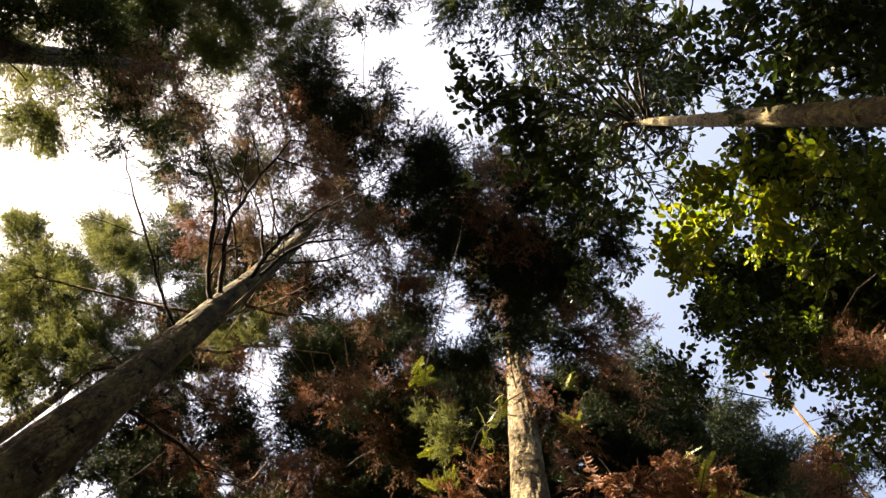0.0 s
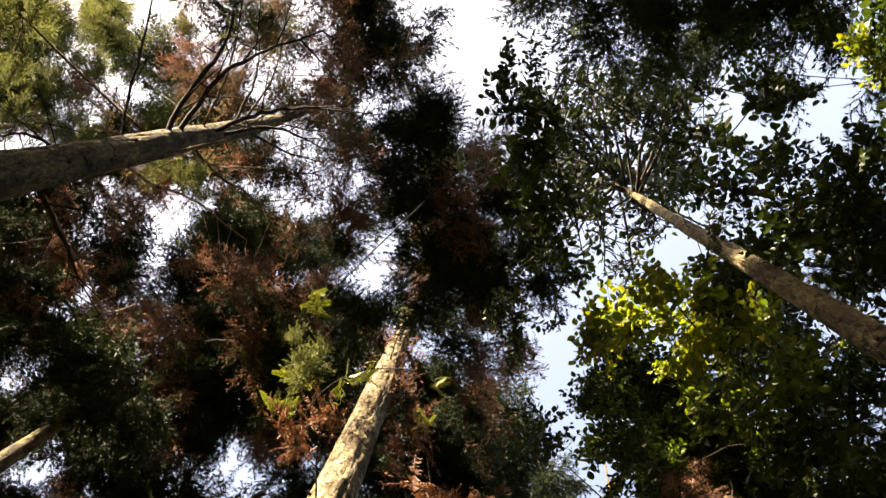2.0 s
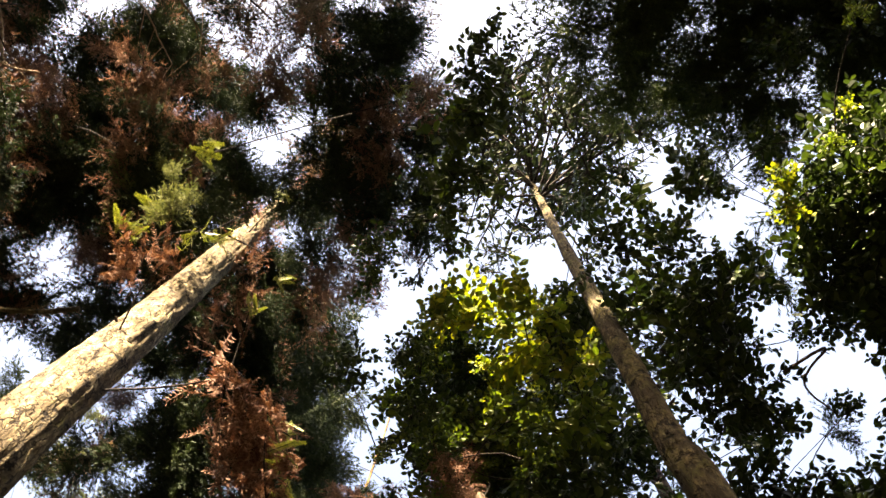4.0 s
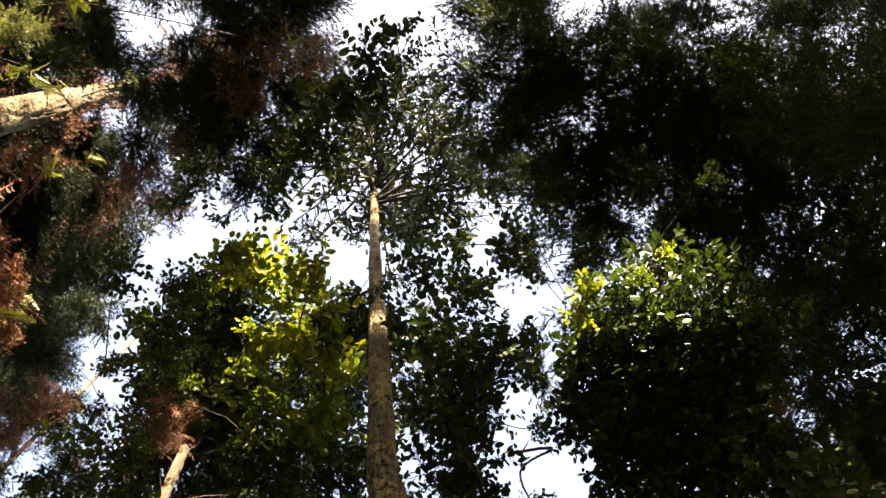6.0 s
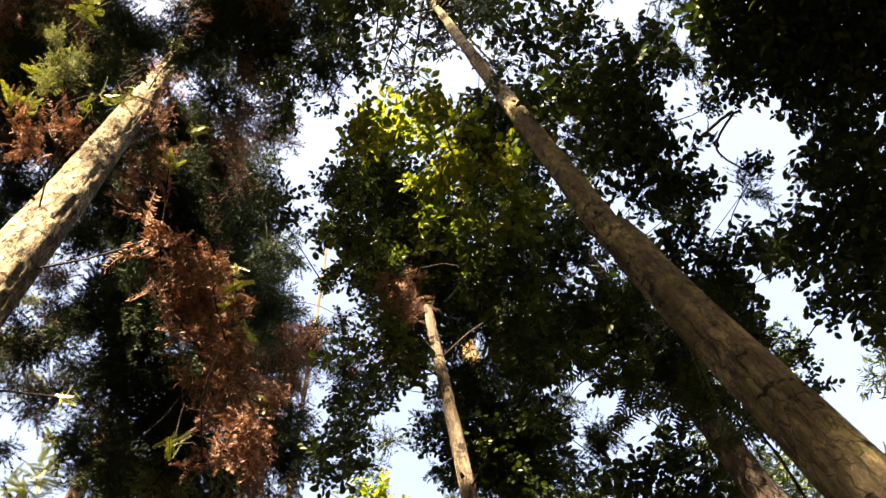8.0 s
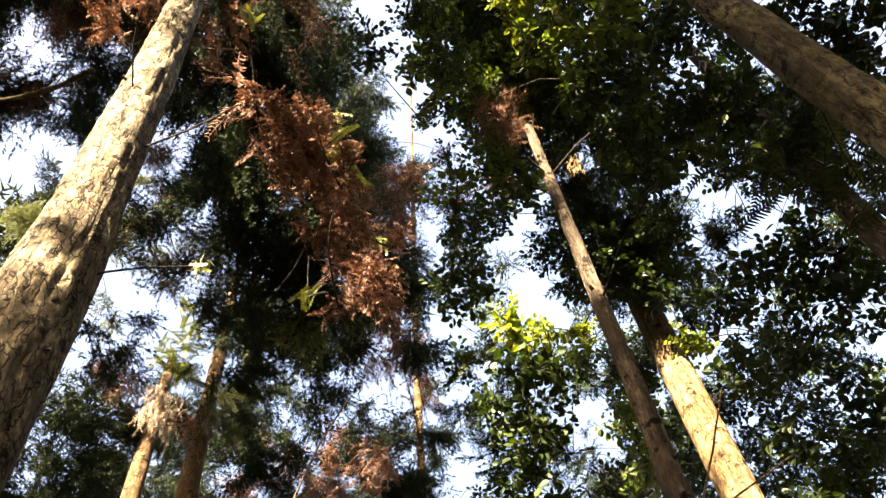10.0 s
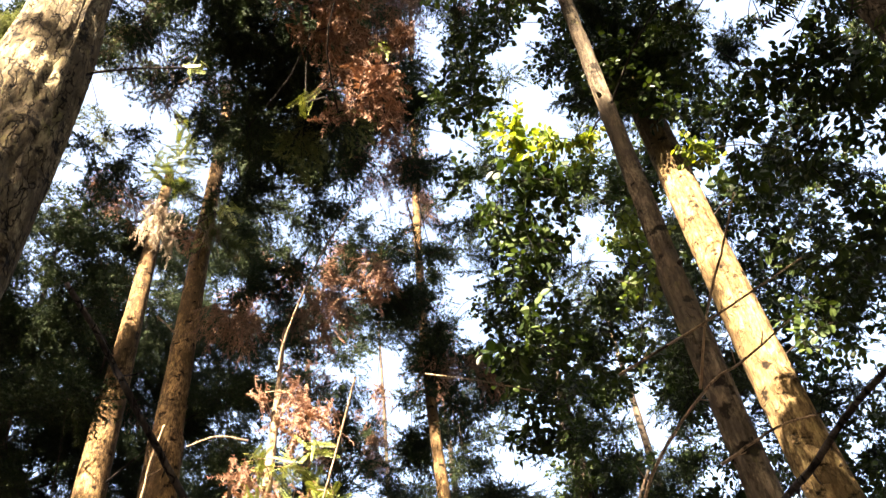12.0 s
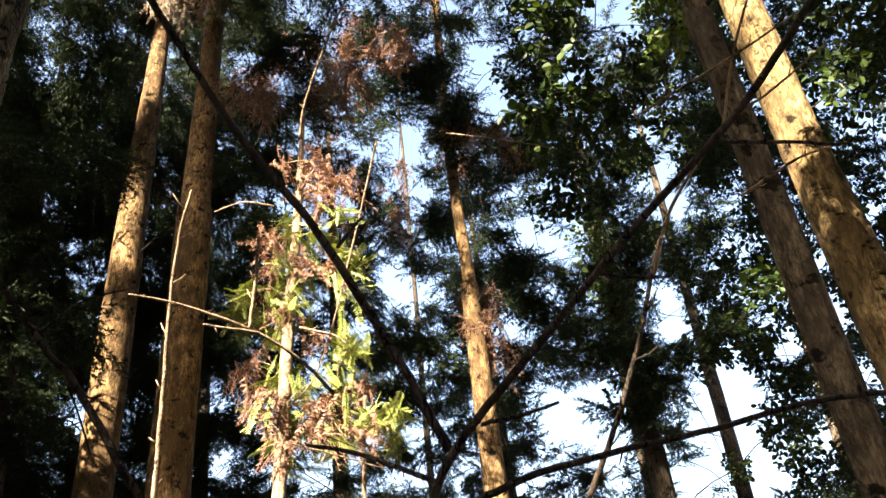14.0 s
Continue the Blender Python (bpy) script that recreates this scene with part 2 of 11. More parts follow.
def needles(rng, line, count, length, width, spread=0.9, flat=0.0):
    """Thin pointed needles along a line, all round it, or in two rows when flat."""
    n = len(line)
    s = np.sort(rng.uniform(0, n - 1.001, count))
    i = s.astype(int)
    base = line[i] + (s - i)[:, None] * (line[i + 1] - line[i])
    way = unit(line[i + 1] - line[i])
    out = rng.normal(size=(count, 3))
    out[:, 2] *= 1 - flat
    out = unit(out - (out * way).sum(1, keepdims=True) * way)
    tip_way = unit(way * (1 - spread * 0.6) + out * spread)
    across = unit(np.cross(tip_way, rng.normal(size=(count, 3)))) * width / 2
    ln = length * rng.uniform(0.7, 1.25, count)[:, None]
    v = np.stack([base - across, base + across, base + tip_way * ln], 1).reshape(-1, 3)
    return v, np.arange(3 * count).reshape(-1, 3), 1


def cedar_spray(seed, droop=0.25, branchlets=9, per=22, curl=0.12, length=0.034, width=0.008, woody=True, spread=0.9):
    """A feathery spray about half a metre long, along +x."""
    rng = np.random.default_rng(seed)
    x = np.linspace(0, 0.5, 6)
    main = np.stack([x, 0.03 * np.sin(x * 7 + seed), -droop * x**2 * 1.6], 1)
    pieces = [(*tube(main[[0, 2, 5]], [0.004, 0.0015], 3), 0), needles(rng, main, per, length, width, spread)]
    for b in range(branchlets):
        s = 0.06 + 0.42 * b / branchlets
        i = int(s / 0.1)
        root = main[i] + (s / 0.1 - i) * (main[i + 1] - main[i])
        side = (-1) ** b
        ln = (0.24 - 0.2 * s) * rng.uniform(0.7, 1.2)
        w = unit(np.array([0.75, side * rng.uniform(0.5, 0.9), rng.uniform(-0.35, 0.3)]))
        u = np.linspace(0, 1, 4)[:, None]
        line = root + u * ln * w + u**2 * np.array([curl * ln, 0, -droop * ln * rng.uniform(0.3, 1.6)])
        pieces += [(*tube(line[::3], [0.0022, 0.001], 3), 0)] * woody + [needles(rng, line, per, length, width, spread)]
    return join(pieces)


def leaf_points(ln, wd, fold, bend):
    """One broad rounded leaf with a folded midrib and a short point, along +x: 8 points, 6 triangles."""
    half = np.array([[0.16, 0.30, 0.7], [0.45, 0.47, 1.0], [0.78, 0.36, 0.8]])
    up = [[x, y, fold * k - bend * x**2] for x, y, k in half]
    down = [[x, -y, fold * k - bend * x**2] for x, y, k in half[::-1]]
    v = np.array([[0, 0, 0], *up, [1, 0, -bend], *down])
    t = np.array([[0, 2, 1], [0, 3, 2], [0, 4, 3], [0, 5, 4], [0, 6, 5], [0, 7, 6]])
    return v * [ln, wd, ln], t


def turn_to(way, roll):
    """A turn that lays +x along way."""
    x = unit(np.asarray(way, float))
    y = unit(np.cross([0.0, 0.0, 1.0], x) + np.array([1e-6, 2e-6, 0]))
    z = np.cross(x, y)
    c, s = math.cos(roll), math.sin(roll)
    return np.stack([x, c * y + s * z, c * z - s * y], 1)


def leaf_spray(seed, count=10, size=0.086):
    """A twig with oval leaves, along +x."""
    rng = np.random.default_rng(seed)
    x = np.linspace(0, 0.32, 3)
    main = np.stack([x, 0.02 * np.sin(x * 11 + seed), 0.05 * x - 0.3 * x**2], 1)
    pieces = [(*tube(main, [0.0035, 0.0012], 3), 0)]
    for k in range(count):
        s = (k + 0.6) / count * 1.999
        i = int(s)
        root = main[i] + (s - i) * (main[i + 1] - main[i])
        w = np.array([0.55, (-1) ** k * rng.uniform(0.4, 1.1), rng.uniform(-0.7, 0.5)])
        ln = size * rng.uniform(0.65, 1.15)
        v, t = leaf_points(ln, ln * rng.uniform(0.66, 0.92), rng.uniform(0.02, 0.14), rng.uniform(0, 0.25))
        pieces.append((v @ turn_to(w, rng.uniform(-1.2, 1.2)).T + root + 0.012 * unit(w), t, 1))
    return join(pieces)


def comb_spray(seed, pairs=20, length=0.045, droop=0.2, ragged=0.0, broad=0.0055):
    """A flat fir frond: two rows of stiff narrow leaves on a stalk, along +x; ragged: withered, with gaps and curled leaves."""
    rng = np.random.default_rng(seed)
    x = np.linspace(0, 0.34, 6)
    main = np.stack([x, ragged * 0.05 * np.sin(9 * x + seed), -droop * x**2 * 2], 1)
    pieces = [(*tube(main, [0.004, 0.0015], 4), 0)]
    for k in range(pairs):
        s = (k + 0.8) / pairs * 4.99
        i = int(s)
        root = main[i] + (s - i) * (main[i + 1] - main[i])
        for side in (-1, 1):
            if rng.uniform() < 0.25 * ragged:
                continue
            w = unit(np.array([0.5 + rng.normal(0, 0.5) * ragged, side, rng.uniform(-0.25, 0.15) - ragged * rng.uniform(0, 0.9)]))
            ln = length * (1.05 - 0.6 * (k / pairs) ** 3) * rng.uniform(0.85 - 0.4 * ragged, 1.1 + 0.2 * ragged)
            a = unit(np.cross(w, [0, 0, 1.0]) + rng.normal(0, 0.5, 3) * ragged) * broad
            v = np.array([root - a, root + a, root + w * ln * 0.6 + a * 0.9, root + w * ln + [0, 0, -(0.2 + 0.5 * ragged) * ln], root + w * ln * 0.6 - a * 0.9])
            pieces.append((v, np.array([[0, 1, 2], [0, 2, 4], [4, 2, 3]]), 1))
    return join(pieces)


def crown_spray(seed):
    """A dark forked crown twig with short needled side shoots and scattered leaves."""
    rng = np.random.default_rng(seed)
    x = np.linspace(0, 0.6, 6)
    main = np.stack([x, 0.05 * np.sin(x * 6 + seed), 0.04 * np.cos(x * 9 + seed)], 1)
    pieces = [(*tube(main, [0.016, 0.006], 4), 0)]
    for k in range(6):
        root = main[1 + k // 2]
        w = unit(np.array([0.8, (-1) ** k * rng.uniform(0.5, 1.0), rng.uniform(-0.4, 0.4)]))
        u = np.linspace(0, 1, 4)[:, None]
        line = root + u * w * rng.uniform(0.1, 0.3)
        pieces += [(*tube(line, [0.008, 0.004], 3), 0), needles(rng, line, 18, 0.032, 0.017, 0.8)]
    for k in range(12):
        v, t = leaf_points(rng.uniform(0.08, 0.13), rng.uniform(0.055, 0.08), 0.08, 0.1)
        pieces.append((v @ turn_to(rng.normal(size=3), rng.uniform(0, 6)).T + main[1 + k % 5] + rng.normal(0, 0.07, 3), t, 1))
    return join(pieces)


SPRAYS = {
    "cedar": [cedar_spray(s, 0.35, 9, 27, 0.12, 0.044, 0.012, False, 0.6) for s in range(5)],
    "dark": [cedar_spray(20 + s, 0.35, 7, 26, 0.1, 0.05, 0.013, False, 0.6) for s in range(5)],
    "dead": [cedar_spray(40 + s, 0.9, 8, 24, 0.1, 0.042, 0.013, False, 0.6) for s in range(5)],
    "leaf": [leaf_spray(60 + s) for s in range(6)],
    "comb": [comb_spray(80 + s) for s in range(3)],
    "withered": [comb_spray(85 + s, 19, 0.046, 0.8, 0.5, 0.0062) for s in range(6)],
    "crown": [crown_spray(140 + s) for s in range(4)],
    "far": [cedar_spray(100 + s, 0.4, 6, 12, 0.1, 0.09, 0.022, False, 0.7) for s in range(4)],
    "far_leaf": [leaf_spray(120 + s, 7, 0.13) for s in range(4)],
}
# kind: sprays, foliage material, how many at half a metre, size, how far they lift or droop
KINDS = {
    "c": ("cedar", NEEDLE_PALE_LIT, 66, 0.9, 0.1),
    "v": ("cedar", DRY, 26, 0.95, 0.0),
    "g": ("cedar", NEEDLE, 62, 0.95, -0.1),
    "k": ("dark", NEEDLE_SHADED, 80, 0.95, -0.1),
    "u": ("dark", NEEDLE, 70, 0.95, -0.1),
    "n": ("dark", NEEDLE_SHADED, 48, 0.95, -0.25),
    "b": ("dead", DEAD, 46, 0.85, -0.6),
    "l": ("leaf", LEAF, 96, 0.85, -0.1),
    "y": ("leaf", LEAF_YELLOW_LIT, 90, 0.85, 0.0),
    "f": ("comb", FRESH, 46, 1.1, -0.2),
    "h": ("comb", FRESH, 80, 0.85, 0.2),
    "d": ("withered", WITHERED, 68, 1.12, -0.7),
    "o": ("withered", STRAW, 70, 1.0, -1.3),
    "e": ("comb", NEEDLE, 40, 1.2, -0.5),
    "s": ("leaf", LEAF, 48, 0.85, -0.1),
    "m": ("leaf", LEAF_LIT, 84, 0.82, -0.1),
    "r": ("crown", NEEDLE_SHADED, 9, 1.3, 0.1),
    "q": ("far", NEEDLE_SHADED, 20, 1.1, -0.2),
    "z": ("far", NEEDLE_SHADED, 8, 1.9, -0.2),
    "x": ("far_leaf", LEAF, 12, 2.0, -0.1),
    "w": ("far_leaf", LEAF, 27, 1.2, -0.1),
}
# coarse inner sprays that close the heart of a tuft
CORES = {"k": 13, "l": 6, "m": 4, "b": 9, "q": 5, "w": 5, "g": 8, "n": 8, "s": 3, "u": 7}
TUFTS = {}


def tuft(kind, radius, variant):
    """The foliage at a limb's end, about its own origin, with the limb coming from -x. Kept, to be shared."""
    key = (kind, radius, variant)
    if key in TUFTS:
        return TUFTS[key]
    rng = np.random.default_rng([ord(kind), int(radius * 100), variant])
    name, mat, count, scale, lift = KINDS[kind]
    n = max(3, int(count * (radius / 0.5) ** 2))
    pieces = []
    clumps = rng.normal(size=(max(3, n // 7), 3))
    clumps = unit(clumps) * rng.uniform(0.3, 1, (len(clumps), 1)) ** 0.5 * radius * 0.85 * [1, 1, 0.75]
    for k in range(n):
        v, t, m = SPRAYS[name][rng.integers(len(SPRAYS[name]))]
        if kind in "nqkugcvb":
            at = clumps[k % len(clumps)] + rng.normal(0, 0.17, 3) * radius
        else:
            at = rng.normal(size=3)
            at = at / np.linalg.norm(at) * rng.uniform(0, 1) ** 0.4 * radius * (1.05 if kind in "lsm" else 0.85) * [1, 1, 0.8]
        way = unit(at * 0.9 / radius + [0.45, 0, 0] + rng.normal(0, 0.45, 3)) + [0, 0, lift]
        s = scale * rng.uniform(0.7, 1.15)
        pieces.append((((v - [0.2, 0, 0]) * s) @ turn_to(way, rng.uniform(-0.9, 0.9)).T + at, t, m))
    for _ in range(int(CORES.get(kind, 0) * (radius / 0.5) ** 2)):
        v, t, m = SPRAYS["far"][rng.integers(4)]
        at = rng.normal(0, 0.3, 3) * radius * [1, 1, 0.7]
        pieces.append((((v - [0.25, 0, 0]) * radius * 1.7) @ turn_to(rng.normal(size=3), rng.uniform(-3, 3)).T + at, t, m))
    v, t, m = join(pieces)
    TUFTS[key] = mesh_of("foliage", v, t, [mat if kind in "bdo" else TWIG_DARK, mat], m)
    return TUFTS[key]


def rough_trunk(points, radii, sides, step, seed, relief, flake=(9.0, 2.2)):
    """A trunk with bark plates: a fine tube pushed in along long seams and round knots."""
    p = np.asarray(points, float)
    length = np.linalg.norm(np.diff(p, axis=0), axis=1).sum()
    n = max(8, int(length / step))
    line = spine(p, n)
    line[:, :2] += 0.02 * (np.stack([vnoise(np.c_[line[:, 2] * 0.6, 0 * line[:, 2] + seed, 0 * line[:, 2]]), vnoise(np.c_[line[:, 2] * 0.6, 0 * line[:, 2] + seed, 0 * line[:, 2] + 9])], 1) - 0.5)
    v, t = tube(line, radii, sides)
    core = np.vstack([np.repeat(line, sides, 0), line[:1], line[-1:]])
    off = v - core
    around = unit(off)
    q = np.c_[around[:, :2] * flake[0] * np.interp(v[:, 2], [0, length], [1, 0.6])[:, None], v[:, 2] * flake[1]] + seed * 7.3
    warp = vnoise(q * 0.5 + 31)[:, None] * 1.6
    seams = 1 - np.abs(2 * vnoise(q + warp) - 1)
    fine = vnoise(q * 3.1 + 5)
    lumps = vnoise(np.c_[around[:, :2] * 1.4, v[:, 2] * 1.1] + seed)
    push = relief * (-1.3 * np.clip(seams - 0.82, 0, 1) / 0.18 + 0.5 * fine) + relief * 1.2 * (lumps - 0.5)
    return v + around * push[:, None], t


def tree(name, label, category, points, radii, trunk_mat, limbs, seed, sides=24, step=0.08, relief=0.006, stubs=0, limb_mat=None, group="", chain=0.95, stout=1.0, boughs=()):
    """A tree: a trunk through points (the first on the ground) and limbs of (bearing, reach, height of the tip, foliage size, kind).
    A limb grows from the trunk, or forks off a limb nearer to it; chain 0: all grow from the trunk.
    boughs: long bare limbs, (thickness, bark, the points that they pass through)."""
    rng = np.random.default_rng(seed)
    pts = np.asarray(points, float)
    base = pts[0].copy()
    root = tagged(new(name), label, category, group)
    root.location = base
    v, t = rough_trunk(pts - base, radii, sides, step, seed, relief)
    part("trunk", mesh_of("trunk", v, t, [trunk_mat], smooth=True), root)
    wood = limb_mat or trunk_mat
    top = pts[-1, 2]

    def on_trunk(z):
        return np.array([np.interp(z, pts[:, 2], pts[:, k]) for k in (0, 1)] + [z])

    def thick(z):
        return float(np.interp(np.interp(z, [base[2], top], [0, 1]), np.linspace(0, 1, len(radii)), radii))

    tips = []
    for deg, reach, height, size, kind in sorted(limbs, key=lambda one: one[1]):
        tip = on_trunk(height) + np.array(bearing(deg)) * reach
        foot = on_trunk(min(max(height - (0.1 if kind == "r" else 0.45) * reach - 0.3 * size, 1.0), top - 0.1))
        r = min((0.006 + 0.004 * reach) * stout, thick(foot[2]) * 0.6)
        if tips and chain:
            near = min(tips, key=lambda p: np.linalg.norm(p - tip))
            if np.linalg.norm(near - tip) < chain * np.linalg.norm(foot - tip):
                foot, r = near, 0.006
        span = np.linalg.norm(tip - foot)
        mid = foot * 0.5 + tip * 0.5 + [0, 0, 0.08 * span] + rng.normal(0, 0.05, 3) * min(span, 1)
        out = unit(tip - foot + 1e-4)
        lv, lt = tube(spine([foot, mid, tip, tip + out * size * 0.4], 8), [r, r * 0.7, r * 0.3], 5)
        limb = part("limb", mesh_of("limb", lv - base, lt, [wood], smooth=True), root)
        tips.append(tip)
        radius = min((0.2, 0.3, 0.45, 0.7), key=lambda one: abs(math.log(one / size)))
        leaves = part("foliage", tuft(kind, radius, int(rng.integers(3))), limb)
        leaves.location = tip - base
        leaves.rotation_euler = (rng.normal(0, 0.2), rng.normal(0, 0.2), math.atan2(out[1], out[0]) + rng.normal(0, 0.3))
        leaves.scale = (size / radius,) * 3
    for r, mat, through_points in boughs:
        line = spine(through_points, 5 * len(through_points))
        line[1:] += np.cumsum(rng.normal(0, 0.008, (len(line) - 1, 3)), 0)
        pieces = [(*tube(line - base, [r, r * 0.75, r * 0.3], 7), 0)]
        for k in range(3, len(line), 2):
            ahead = unit(line[k] - line[k - 1])
            w = unit(np.cross(ahead, rng.normal(size=3)) + ahead * 0.9)
            u = np.linspace(0, 1, 4)[:, None]
            twig = line[k] + u * w * rng.uniform(0.2, 0.55) + u**2 * [0, 0, rng.uniform(-0.1, 0.12)]
            pieces.append((*tube(twig - base, [r * 0.4, r * 0.12], 4), 0))
        bv, bt, _ = join(pieces)
        part("limb", mesh_of("limb", bv, bt, [mat], smooth=True), root)
    for _ in range(stubs):
        z = rng.uniform(base[2] + 1.5, min(top - 0.5, base[2] + 11))
        a = rng.uniform(0, 2 * np.pi)
        foot, r = on_trunk(z), thick(z)
        w = np.array([math.cos(a), math.sin(a), 0.35])
        ln = rng.uniform(0.004, 0.03)
        k = rng.uniform(0.006, 0.013)
        sv, st = tube(np.array([foot + w * r * 0.8, foot + w * (r + ln * 0.6), foot + w * (r + ln)]), [k * 1.3, k, k * 0.7], 7)
        part("stub", mesh_of("stub", sv - base, st, [BARK_DARK], smooth=True), root)
    return root


def branch(name, label, points, radii, mat):
    """A bare branch with small side twigs and buds."""
    line = spine(points, 8 * len(points))
    rng = np.random.default_rng(int(abs(points[0][0]) * 1000) + len(points))
    base = line[0].copy()
    line = line + np.cumsum(rng.normal(0, radii[0] * 0.12, line.shape), 0)
    root = tagged(new(name), label, name)
    root.location = base
    v, t = tube(line - base, radii, 7)
    part("stem", mesh_of("stem", v, t, [mat], smooth=True), root)
    for k in range(3, len(line) - 2, 5):
        way = unit(line[k + 1] - line[k])
        w = unit(np.cross(way, rng.normal(size=3)) + 0.8 * way)
        ln = radii[0] * rng.uniform(3, 9)
        tv, tt = tube(np.array([line[k], line[k] + w * ln * 0.6, line[k] + w * ln + [0, 0, ln * 0.15]]) - base, [radii[0] * 0.45, radii[0] * 0.2], 4)
        part("spur", mesh_of("spur", tv, tt, [mat], smooth=True), root)
    return root


# ---- ground ----
def ground():
    """One sheet of forest floor, fine and uneven near the trees, out to the horizon."""
    a = np.concatenate([np.linspace(-28, 28, 90)])
    edge = np.array([-900.0, -300, -120, -60])
    a = np.concatenate([edge, a, -edge[::-1]])
    x, y = np.meshgrid(a, a, indexing="ij")
    far = np.clip((np.hypot(x, y) - 25) / 20, 0, 1)
    p = np.stack([x.ravel(), y.ravel(), 0 * x.ravel()], 1)
    z = (vnoise(p * 0.3) - 0.5) * 0.35 + (vnoise(p * 1.7 + 3) - 0.5) * 0.10
    near = np.hypot(p[:, 0], p[:, 1]) < 1.2
    p[:, 2] = z * (1 - far.ravel()) - 0.12
    p[near, 2] = -0.1
    n = len(a)
    i, j = np.meshgrid(np.arange(n - 1), np.arange(n - 1), indexing="ij")
    q = np.stack([i * n + j, (i + 1) * n + j, (i + 1) * n + j + 1, i * n + j + 1], -1).reshape(-1, 4)
    ob = new("ground", mesh_of("ground", p, np.vstack([q[:, [0, 1, 2]], q[:, [0, 2, 3]]]), [FLOOR], smooth=True))
    tagged(ob, "brown leaf-littered forest floor", "ground", kind="structure")


ground()


# ---- trees; limb tips of those in sight are placed to fit the camera's view ----

# cedar with peeling grey-brown bark coloured dark for shade, and wide feathery limbs
low_limbs = [
    (137, 1.71, 8.54, 0.15, "c"), (143, 1.64, 8.69, 0.18, "c"), (136, 1.87, 8.86, 0.13, "c"), (136, 1.90, 8.89, 0.16, "c"),
    (131, 1.72, 9.14, 0.14, "c"), (-150, 1.26, 9.32, 0.10, "v"), (136, 2.06, 9.38, 0.14, "c"), (138, 2.06, 9.60, 0.17, "c"),
    (119, 2.44, 9.96, 0.18, "c"), (-143, 1.21, 10.21, 0.10, "v"), (126, 2.92, 10.30, 0.19, "c"), (-142, 1.16, 10.34, 0.13, "v"),
    (-143, 1.11, 10.37, 0.13, "v"), (-143, 1.30, 10.40, 0.06, "v"), (125, 3.13, 10.60, 0.20, "c"), (-62, 0.70, 11.44, 0.25, "v"),
    (52, 0.68, 11.62, 0.20, "b"), (-103, 0.77, 11.80, 0.13, "v"),
]
mid_limbs = [
    (-147, 0.76, 11.85, 0.15, "v"), (9, 0.25, 11.91, 0.21, "v"), (-157, 0.46, 11.94, 0.24, "v"), (29, 0.77, 11.94, 0.10, "b"),
    (36, 2.04, 11.94, 0.22, "b"), (-114, 0.15, 11.95, 0.33, "v"), (-117, 0.63, 12.07, 0.13, "v"), (-155, 0.81, 12.07, 0.15, "v"),
    (88, 1.83, 12.21, 0.14, "c"), (-118, 0.66, 12.24, 0.14, "v"), (135, 0.69, 12.26, 0.13, "v"), (-149, 0.79, 12.28, 0.15, "v"),
    (139, 0.71, 12.28, 0.13, "v"), (115, 0.60, 12.36, 0.28, "v"), (163, 0.79, 12.39, 0.22, "v"), (-167, 0.87, 12.51, 0.32, "v"),
    (125, 1.39, 12.65, 0.13, "v"), (134, 0.92, 12.71, 0.13, "v"),
]
high_limbs = [
    (131, 1.12, 12.79, 0.13, "v"), (-109, 0.32, 12.80, 0.14, "v"), (129, 1.06, 12.94, 0.27, "v"), (158, 1.24, 13.05, 0.41, "c"),
    (106, 0.71, 13.16, 0.19, "c"), (129, 0.37, 13.26, 0.20, "c"), (-151, 0.19, 13.34, 0.30, "b"), (146, 2.09, 13.44, 0.10, "v"),
    (141, 1.67, 13.57, 0.29, "v"), (171, 2.18, 13.71, 0.32, "v"), (-131, 0.36, 13.88, 0.31, "v"),
]
